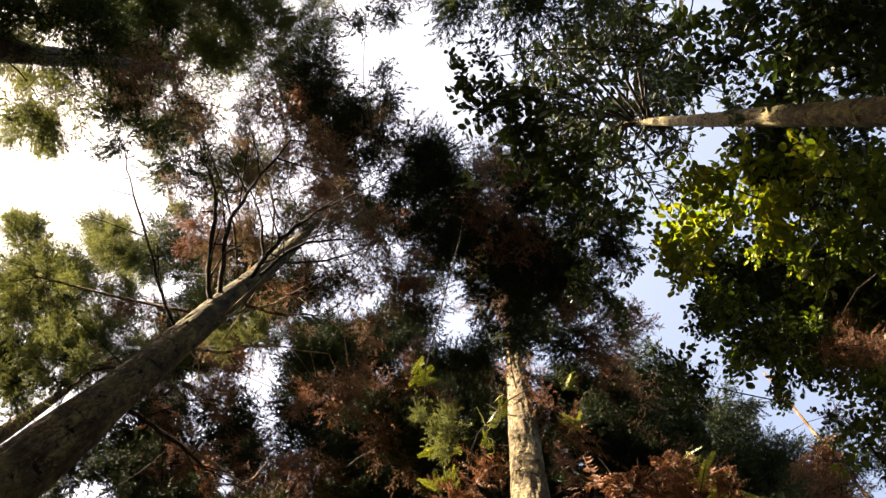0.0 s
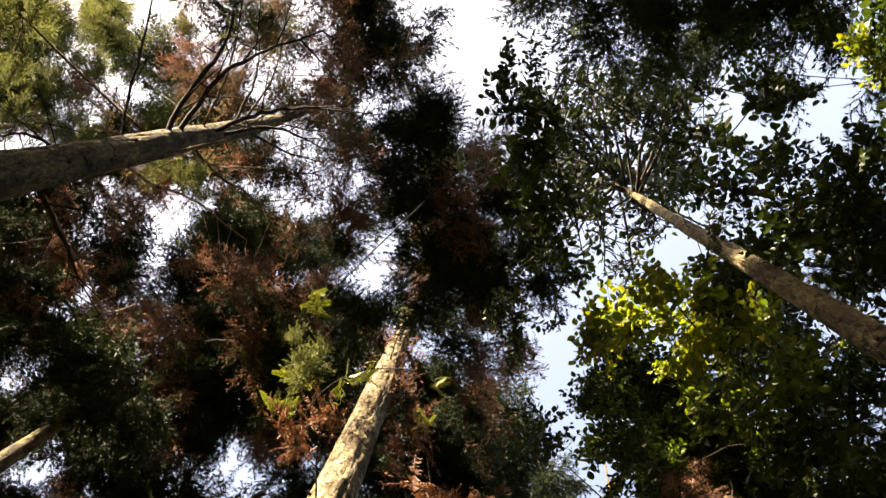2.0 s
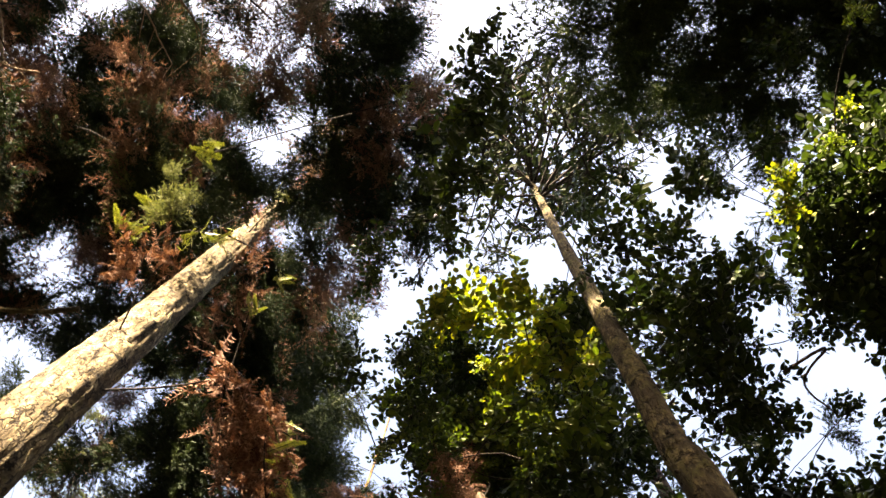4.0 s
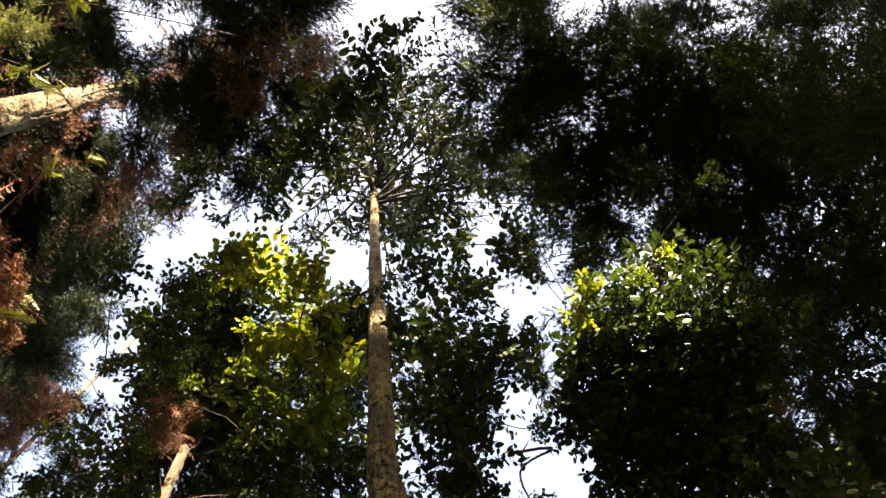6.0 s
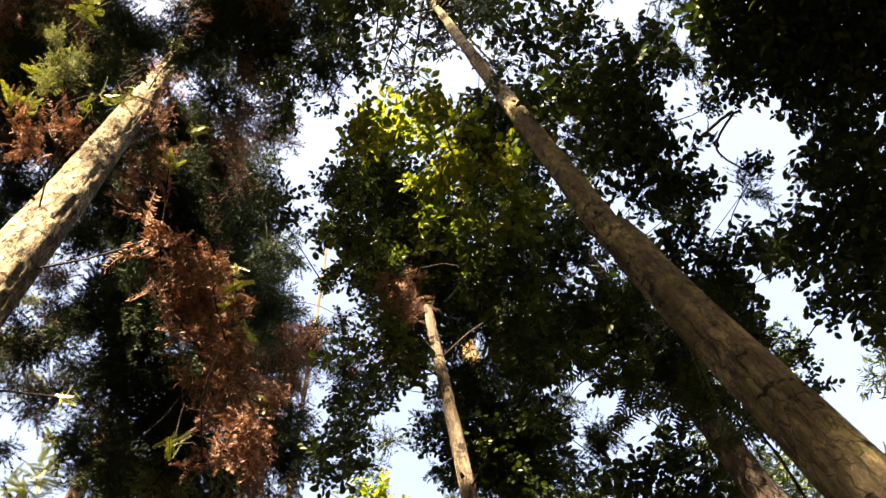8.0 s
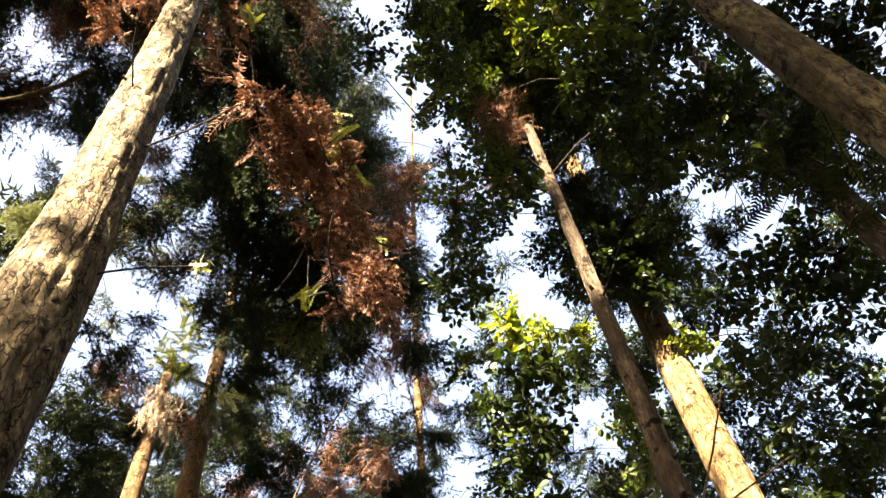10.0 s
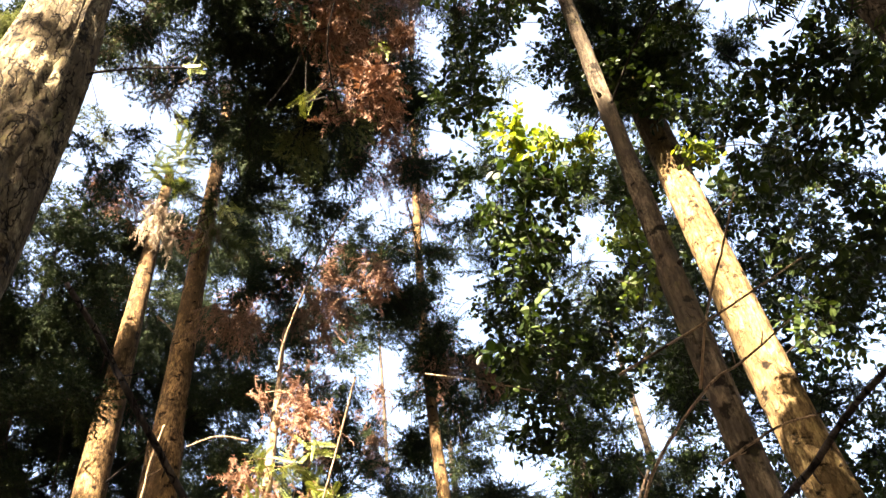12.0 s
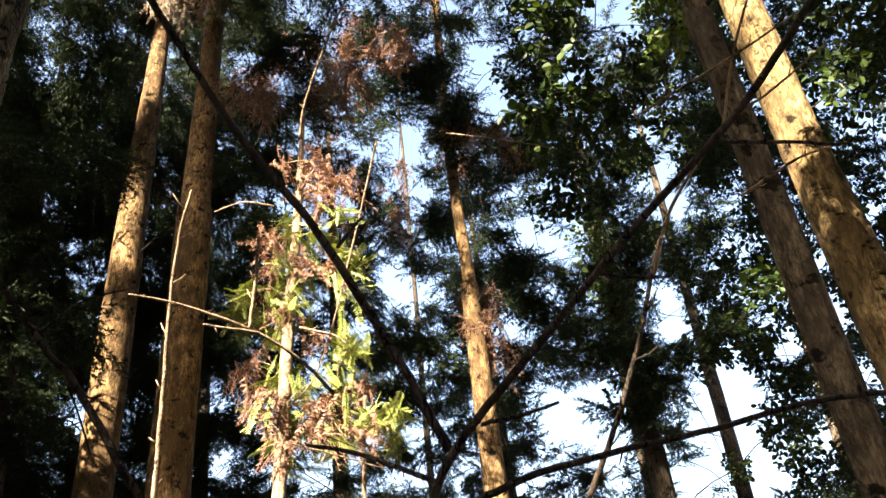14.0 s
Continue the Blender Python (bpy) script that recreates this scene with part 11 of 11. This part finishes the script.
tree("cedar_tree", "cedar added around the view to block sun and sky", "tree", [(-17.51, -12.88, -0.1), (-17.10, -13.22, 23)], [0.18, 0.12, 0.02], BARK_DARK, low_limbs + mid_limbs + high_limbs, 572, sides=10, step=0.4, stubs=0, limb_mat=TWIG_DARK, group="trees of the wood around")

# unseen tall broadleaf tree of the second sun-blocking row
low_limbs = [
    (84, 0.87, 12.11, 0.80, "w"), (-121, 0.77, 12.41, 0.80, "w"), (-119, 1.23, 12.94, 0.80, "w"), (20, 0.03, 13.08, 0.80, "w"),
    (178, 0.40, 13.55, 0.80, "w"), (74, 0.63, 13.58, 0.80, "w"), (-92, 1.78, 13.83, 0.80, "w"), (-92, 1.32, 14.32, 0.80, "w"),
    (-143, 0.35, 14.46, 0.80, "w"), (89, 1.70, 14.54, 0.80, "w"), (-91, 1.62, 14.65, 0.80, "w"), (100, 0.54, 15.27, 0.80, "w"),
    (90, 1.03, 15.59, 0.80, "w"), (93, 1.71, 15.60, 0.80, "w"), (-92, 1.34, 15.72, 0.80, "w"), (-76, 0.66, 15.91, 0.80, "w"),
    (-95, 1.53, 16.38, 0.80, "w"), (-113, 0.14, 16.74, 0.80, "w"),
]
mid_limbs = [
    (-141, 0.66, 17.34, 0.80, "w"), (89, 0.56, 17.42, 0.80, "w"), (-97, 1.16, 17.46, 0.80, "w"), (82, 1.51, 17.99, 0.80, "w"),
    (-113, 1.15, 18.25, 0.80, "w"), (77, 0.44, 18.70, 0.80, "w"), (88, 1.70, 18.77, 0.80, "w"), (132, 0.86, 19.38, 0.80, "w"),
    (-86, 0.70, 19.81, 0.80, "w"), (113, 1.64, 20.50, 0.80, "w"), (-110, 0.47, 20.59, 0.30, "w"), (96, 0.60, 20.77, 0.80, "w"),
    (93, 0.45, 21.54, 0.80, "w"), (-60, 0.33, 22.34, 0.30, "w"), (85, 1.74, 22.38, 0.80, "w"), (120, 1.08, 22.39, 0.80, "w"),
    (-150, 0.43, 23.07, 0.30, "w"), (110, 0.81, 23.40, 0.80, "w"),
]
tree("broadleaf_tree", "broadleaf tree added around the view to block sun and sky", "tree", [(-14.00, -12.49, -0.1), (-13.94, -12.82, 23)], [0.18, 0.12, 0.02], BARK_DARK, low_limbs + mid_limbs, 573, sides=10, step=0.4, stubs=0, limb_mat=TWIG_DARK, group="trees of the wood around")

# unseen tall cedar added to shade the trunks higher up
low_limbs = [
    (-58, 0.43, 11.86, 0.80, "q"), (-89, 1.34, 12.17, 0.80, "q"), (73, 1.44, 12.19, 0.80, "q"), (50, 0.57, 12.33, 0.80, "q"),
    (83, 1.21, 12.59, 0.80, "q"), (-90, 0.71, 12.79, 0.80, "q"), (24, 0.23, 13.24, 0.80, "q"), (88, 0.64, 13.50, 0.80, "q"),
    (-77, 0.46, 13.69, 0.80, "q"), (-90, 1.09, 14.79, 0.80, "q"), (49, 0.67, 15.11, 0.80, "q"), (-36, 0.78, 15.61, 0.80, "q"),
    (41, 0.34, 15.67, 0.80, "q"), (78, 1.24, 15.88, 0.80, "q"), (-64, 1.56, 16.20, 0.80, "q"), (72, 1.56, 16.38, 0.80, "q"),
    (-84, 1.52, 16.44, 0.80, "q"), (62, 0.86, 16.51, 0.80, "q"),
]
mid_limbs = [
    (83, 1.41, 17.30, 0.80, "q"), (89, 0.16, 17.81, 0.80, "q"), (-49, 0.56, 18.12, 0.50, "q"), (30, 0.62, 18.45, 0.30, "q"),
    (-86, 0.68, 18.97, 0.30, "q"), (63, 1.60, 22.88, 0.30, "q"), (58, 1.51, 23.18, 0.30, "q"), (46, 1.44, 25.54, 0.30, "k"),
    (46, 1.44, 25.76, 0.30, "k"), (46, 1.44, 25.98, 0.30, "k"), (46, 1.44, 26.21, 0.30, "k"),
]
tree("cedar_tree", "cedar added around the view to block sun and sky", "tree", [(-10.52, -13.19, -0.1), (-10.09, -13.53, 23)], [0.18, 0.12, 0.02], BARK_DARK, low_limbs + mid_limbs, 574, sides=10, step=0.4, stubs=0, limb_mat=TWIG_DARK, group="trees of the wood around")

# unseen tall broadleaf tree added to shade the trunks higher up
low_limbs = [
    (-91, 1.51, 11.70, 0.80, "w"), (-117, 1.26, 11.85, 0.80, "w"), (-156, 0.07, 11.90, 0.80, "w"), (119, 1.11, 12.26, 0.80, "w"),
    (117, 0.99, 12.56, 0.80, "w"), (-2, 0.16, 13.04, 0.80, "w"), (-90, 1.29, 13.14, 0.80, "w"), (109, 1.71, 13.39, 0.80, "w"),
    (122, 0.76, 13.69, 0.80, "w"), (119, 0.21, 13.91, 0.80, "w"), (-103, 1.05, 13.98, 0.80, "w"), (-94, 1.25, 14.56, 0.80, "w"),
    (151, 0.07, 15.13, 0.80, "w"), (74, 0.86, 15.29, 0.80, "w"), (110, 1.12, 15.59, 0.80, "w"), (-100, 1.41, 15.59, 0.80, "w"),
    (-176, 0.47, 15.92, 0.80, "w"), (-102, 1.52, 16.08, 0.50, "w"),
]
mid_limbs = [
    (-111, 1.59, 19.07, 0.30, "w"), (-74, 1.45, 20.93, 0.30, "k"), (-74, 1.43, 22.18, 0.30, "k"), (-74, 1.43, 22.43, 0.30, "k"),
    (-179, 0.50, 22.54, 0.30, "w"), (-102, 1.20, 23.09, 0.30, "w"), (-104, 1.60, 23.50, 0.50, "w"),
]
tree("broadleaf_tree", "broadleaf tree added around the view to block sun and sky", "tree", [(-7.10, -12.69, -0.1), (-7.07, -13.01, 22.5)], [0.18, 0.12, 0.02], BARK_DARK, low_limbs + mid_limbs, 614, sides=10, step=0.4, stubs=0, limb_mat=TWIG_DARK, group="trees of the wood around")

# unseen tall cedar added to block sun from further back
low_limbs = [
    (-38, 0.73, 11.83, 0.80, "q"), (85, 0.72, 12.15, 0.80, "q"), (113, 0.45, 12.88, 0.80, "q"), (94, 1.20, 12.94, 0.80, "q"),
    (-90, 0.34, 13.09, 0.80, "q"), (-134, 0.35, 13.71, 0.80, "q"), (68, 1.36, 13.72, 0.80, "q"), (-78, 1.35, 14.01, 0.80, "q"),
    (74, 1.50, 14.75, 0.80, "q"), (-38, 0.74, 14.82, 0.80, "q"), (-71, 1.61, 15.12, 0.80, "q"), (-20, 0.59, 15.69, 0.80, "q"),
    (-92, 1.17, 16.07, 0.80, "q"), (100, 0.61, 16.16, 0.80, "q"), (-6, 0.52, 16.31, 0.80, "q"), (-90, 1.27, 16.37, 0.50, "q"),
    (-81, 0.55, 16.49, 0.50, "q"), (77, 1.18, 16.67, 0.50, "q"),
]
mid_limbs = [
    (49, 0.73, 17.66, 0.80, "q"), (63, 0.35, 18.66, 0.50, "q"), (-68, 1.56, 19.01, 0.80, "q"), (-85, 0.66, 19.03, 0.30, "q"),
    (-86, 1.36, 19.72, 0.80, "q"), (-67, 0.45, 20.25, 0.80, "q"), (-86, 1.55, 20.35, 0.80, "q"), (-46, 0.74, 21.34, 0.80, "q"),
    (-54, 0.45, 22.10, 0.80, "q"), (85, 0.52, 22.74, 0.80, "q"), (98, 0.70, 23.16, 0.80, "q"), (-16, 0.66, 23.31, 0.80, "q"),
    (21, 0.86, 26.11, 0.30, "k"), (21, 0.86, 26.42, 0.30, "k"),
]
tree("cedar_tree", "cedar added around the view to block sun and sky", "tree", [(-3.92, -13.19, -0.1), (-3.48, -13.52, 22.5)], [0.18, 0.12, 0.02], BARK_DARK, low_limbs + mid_limbs, 615, sides=10, step=0.4, stubs=0, limb_mat=TWIG_DARK, group="trees of the wood around")

# unseen tall broadleaf tree added to block sun from further back
low_limbs = [
    (125, 0.91, 11.95, 0.80, "w"), (-81, 1.32, 11.96, 0.80, "w"), (83, 1.59, 12.20, 0.80, "w"), (-109, 0.58, 12.28, 0.80, "w"),
    (80, 1.31, 12.95, 0.80, "w"), (-98, 0.81, 13.17, 0.80, "w"), (84, 0.32, 13.24, 0.80, "w"), (-161, 0.37, 13.26, 0.80, "w"),
    (-114, 0.20, 13.76, 0.80, "w"), (-113, 1.03, 14.73, 0.80, "w"), (128, 0.96, 15.07, 0.80, "w"), (-97, 0.35, 15.27, 0.80, "w"),
    (76, 0.60, 15.87, 0.80, "w"), (-171, 0.45, 16.06, 0.80, "w"), (-171, 0.48, 16.36, 0.80, "w"), (114, 0.47, 16.84, 0.80, "w"),
    (-100, 1.27, 17.19, 0.80, "w"), (-108, 1.72, 17.27, 0.80, "w"),
]
mid_limbs = [
    (-148, 0.66, 17.43, 0.80, "w"), (100, 0.80, 18.30, 0.80, "w"), (-97, 1.30, 18.44, 0.80, "w"), (-126, 0.60, 18.99, 0.80, "w"),
    (100, 1.03, 19.20, 0.80, "w"), (-133, 0.44, 19.21, 0.80, "w"), (-118, 1.05, 19.25, 0.80, "w"), (138, 0.42, 20.18, 0.80, "w"),
    (-118, 1.31, 20.22, 0.80, "w"), (-140, 0.65, 20.23, 0.80, "w"), (-112, 1.20, 21.21, 0.80, "w"), (93, 0.94, 21.23, 0.80, "w"),
    (-159, 0.45, 21.67, 0.80, "w"), (83, 1.49, 21.93, 0.80, "w"), (-96, 1.47, 22.04, 0.80, "w"), (116, 1.47, 22.28, 0.80, "w"),
    (-129, 0.15, 22.55, 0.80, "w"), (-116, 0.73, 23.64, 0.80, "w"),
]
high_limbs = [
    (127, 0.57, 23.76, 0.80, "w"), (91, 1.38, 23.81, 0.80, "w"),
]
tree("broadleaf_tree", "broadleaf tree added around the view to block sun and sky", "tree", [(-0.71, -12.88, -0.1), (-0.68, -13.20, 22)], [0.18, 0.12, 0.02], BARK_DARK, low_limbs + mid_limbs + high_limbs, 616, sides=10, step=0.4, stubs=0, limb_mat=TWIG_DARK, group="trees of the wood around")


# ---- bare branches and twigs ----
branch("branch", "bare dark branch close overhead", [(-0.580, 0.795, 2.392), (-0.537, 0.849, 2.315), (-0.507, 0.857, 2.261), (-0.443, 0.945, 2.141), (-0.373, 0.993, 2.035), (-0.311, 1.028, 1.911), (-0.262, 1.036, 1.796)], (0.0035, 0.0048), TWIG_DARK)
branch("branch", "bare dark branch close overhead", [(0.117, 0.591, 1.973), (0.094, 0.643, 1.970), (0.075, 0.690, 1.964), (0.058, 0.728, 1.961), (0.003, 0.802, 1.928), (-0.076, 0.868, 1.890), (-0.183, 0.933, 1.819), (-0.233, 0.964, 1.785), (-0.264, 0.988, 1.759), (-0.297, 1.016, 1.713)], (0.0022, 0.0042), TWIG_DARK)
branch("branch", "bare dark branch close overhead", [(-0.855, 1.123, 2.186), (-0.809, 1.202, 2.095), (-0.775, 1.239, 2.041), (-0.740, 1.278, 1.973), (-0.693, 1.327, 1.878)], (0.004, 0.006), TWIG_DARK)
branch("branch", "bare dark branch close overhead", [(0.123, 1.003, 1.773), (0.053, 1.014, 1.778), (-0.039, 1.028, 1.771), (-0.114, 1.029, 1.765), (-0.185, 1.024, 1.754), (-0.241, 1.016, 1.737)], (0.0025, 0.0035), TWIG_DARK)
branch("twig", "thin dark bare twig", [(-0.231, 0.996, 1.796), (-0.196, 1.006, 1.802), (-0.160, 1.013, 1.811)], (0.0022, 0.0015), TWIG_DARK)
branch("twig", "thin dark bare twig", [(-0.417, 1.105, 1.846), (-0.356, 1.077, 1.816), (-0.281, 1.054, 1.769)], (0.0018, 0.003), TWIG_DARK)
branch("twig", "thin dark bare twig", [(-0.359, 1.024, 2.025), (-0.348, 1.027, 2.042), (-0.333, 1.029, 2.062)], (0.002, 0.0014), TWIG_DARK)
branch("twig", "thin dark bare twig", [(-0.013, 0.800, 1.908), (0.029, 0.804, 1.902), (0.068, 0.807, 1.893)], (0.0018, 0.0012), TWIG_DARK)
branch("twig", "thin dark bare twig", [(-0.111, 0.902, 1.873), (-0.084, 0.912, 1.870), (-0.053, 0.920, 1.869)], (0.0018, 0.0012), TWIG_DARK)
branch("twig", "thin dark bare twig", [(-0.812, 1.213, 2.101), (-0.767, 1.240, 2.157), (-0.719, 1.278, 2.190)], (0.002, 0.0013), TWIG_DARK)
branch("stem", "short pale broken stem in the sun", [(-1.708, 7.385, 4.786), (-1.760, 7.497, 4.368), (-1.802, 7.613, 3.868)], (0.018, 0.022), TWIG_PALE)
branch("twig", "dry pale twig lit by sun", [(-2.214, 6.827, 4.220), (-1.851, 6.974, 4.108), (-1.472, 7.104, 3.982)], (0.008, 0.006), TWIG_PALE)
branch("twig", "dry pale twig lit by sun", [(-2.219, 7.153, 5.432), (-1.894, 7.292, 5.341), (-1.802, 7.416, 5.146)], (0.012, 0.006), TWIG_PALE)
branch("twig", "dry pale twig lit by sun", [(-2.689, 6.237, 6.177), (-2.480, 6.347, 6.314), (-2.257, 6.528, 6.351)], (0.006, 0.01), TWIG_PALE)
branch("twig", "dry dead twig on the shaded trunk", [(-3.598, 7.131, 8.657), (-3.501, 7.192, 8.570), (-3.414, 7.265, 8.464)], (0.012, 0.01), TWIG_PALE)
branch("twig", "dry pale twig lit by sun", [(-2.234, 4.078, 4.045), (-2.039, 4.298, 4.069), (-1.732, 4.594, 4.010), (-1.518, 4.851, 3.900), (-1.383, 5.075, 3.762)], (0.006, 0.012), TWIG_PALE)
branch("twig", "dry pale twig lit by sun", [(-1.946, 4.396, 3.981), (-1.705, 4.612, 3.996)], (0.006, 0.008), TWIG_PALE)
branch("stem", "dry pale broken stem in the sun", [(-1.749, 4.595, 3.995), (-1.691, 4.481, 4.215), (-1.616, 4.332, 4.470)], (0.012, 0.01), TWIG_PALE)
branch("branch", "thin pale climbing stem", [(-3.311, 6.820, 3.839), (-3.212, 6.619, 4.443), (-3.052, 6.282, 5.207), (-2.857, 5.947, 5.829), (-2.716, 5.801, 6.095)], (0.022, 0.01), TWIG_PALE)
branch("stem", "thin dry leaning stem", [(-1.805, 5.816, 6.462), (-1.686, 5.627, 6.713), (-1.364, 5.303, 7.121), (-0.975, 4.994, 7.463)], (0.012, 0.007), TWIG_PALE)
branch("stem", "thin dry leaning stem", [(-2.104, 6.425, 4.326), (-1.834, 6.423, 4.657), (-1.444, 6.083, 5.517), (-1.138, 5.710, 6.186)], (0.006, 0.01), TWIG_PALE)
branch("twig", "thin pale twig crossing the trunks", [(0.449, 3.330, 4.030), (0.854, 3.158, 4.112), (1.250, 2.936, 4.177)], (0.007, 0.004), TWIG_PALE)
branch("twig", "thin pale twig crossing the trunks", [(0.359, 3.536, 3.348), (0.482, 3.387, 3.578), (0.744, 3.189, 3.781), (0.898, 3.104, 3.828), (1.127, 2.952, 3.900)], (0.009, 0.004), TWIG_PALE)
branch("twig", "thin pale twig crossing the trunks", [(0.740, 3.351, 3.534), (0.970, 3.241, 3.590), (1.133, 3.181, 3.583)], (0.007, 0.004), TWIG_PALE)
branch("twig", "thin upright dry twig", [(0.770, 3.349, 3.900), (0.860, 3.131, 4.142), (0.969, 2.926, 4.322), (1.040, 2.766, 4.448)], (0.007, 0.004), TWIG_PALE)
branch("stem", "dark slender stem against the sky", [(0.002, 6.090, 3.224), (0.237, 5.958, 3.593), (0.519, 5.726, 4.082), (0.727, 5.439, 4.563), (0.855, 5.296, 4.753)], (0.022, 0.01), BARK_DARK)
branch("twig", "long dry pale twig", [(-0.544, 5.221, 5.724), (-0.170, 5.299, 5.645), (0.217, 5.374, 5.530)], (0.006, 0.005), TWIG_PALE)
branch("branch", "hanging dead branch with a forked tip", [(-2.885, -0.487, 7.436), (-2.809, -0.150, 7.356), (-2.712, 0.147, 7.268), (-2.624, 0.347, 7.166), (-2.400, 0.370, 7.134)], (0.012, 0.006), TWIG_PALE)
branch("branch", "hanging dead branch with a forked tip", [(-2.752, 0.161, 7.078), (-2.619, 0.334, 7.084), (-2.512, 0.344, 7.081)], (0.006, 0.005), TWIG_PALE)
branch("branch", "long bare limb under the leaves", [(2.556, 1.493, 7.273), (2.773, 1.274, 7.233), (2.689, 1.528, 7.203), (2.898, 1.664, 7.058)], (0.012, 0.006), BARK_DARK)
branch("branch", "mossy dead branch stub", [(-1.985, 1.374, 5.686), (-1.819, 1.362, 5.640), (-1.627, 1.333, 5.605), (-1.456, 1.282, 5.565)], (0.01, 0.014), BARK_MOSSY_SHADED)


# ---- the wood behind: mostly unseen trees added to block light ----
def wild_limbs(rng, height, low, reach, count, kinds, size):
    limbs = []
    for k in range(count):
        z = low + (height - low) * (k + rng.uniform(0, 1)) / count
        far = reach * (1.05 - 0.85 * (z - low) / (height - low)) * rng.uniform(0.5, 1.1)
        limbs.append((rng.uniform(0, 360), far, z, size * rng.uniform(0.7, 1.2), kinds[rng.integers(len(kinds))]))
    return limbs


# Mostly out of view: added to hold back skylight and dapple the sun.
BEHIND = [(44, 11, 15, 2.5), (56, 10, 14, 3), (68, 12, 16, 3), (80, 11, 15, 3), (-44, 14, 14, 3), (-58, 11, 13, 3), (-76, 11, 14, 3), (-95, 10, 14, 3),
          (-115, 9, 14, 3), (-132, 10, 14, 3), (98, 11, 9, 2), (112, 12, 9, 2)]
# Added outer ring, lower towards the sun so its light gets in.
RING = [(46 + 268 * k / 20, 17 + 8 * ((k * 7) % 5) / 4, 11.5 if 4 < k < 13 else 15, 0.8) for k in range(21)]
for n, (deg, away, high, low) in enumerate(BEHIND + RING):
    rng = np.random.default_rng(500 + n)
    x, y, _ = bearing(deg) * away
    leans = rng.normal(0, 0.25, 2)
    leafy_one, outer = n % 4 == 3, n >= len(BEHIND)
    limbs = wild_limbs(rng, high, low, 3.4 if outer else 2.3, 9 if outer else (22 if abs(deg) > 50 else 26), ("x" if leafy_one else "z") if outer else ("w" if leafy_one else "q"), 2.6 if outer else 1.2)
    tree("broadleaf_tree" if leafy_one else "cedar_tree", "broadleaf tree added around the view to block sun and sky" if leafy_one else "cedar added around the view to block sun and sky", "tree",
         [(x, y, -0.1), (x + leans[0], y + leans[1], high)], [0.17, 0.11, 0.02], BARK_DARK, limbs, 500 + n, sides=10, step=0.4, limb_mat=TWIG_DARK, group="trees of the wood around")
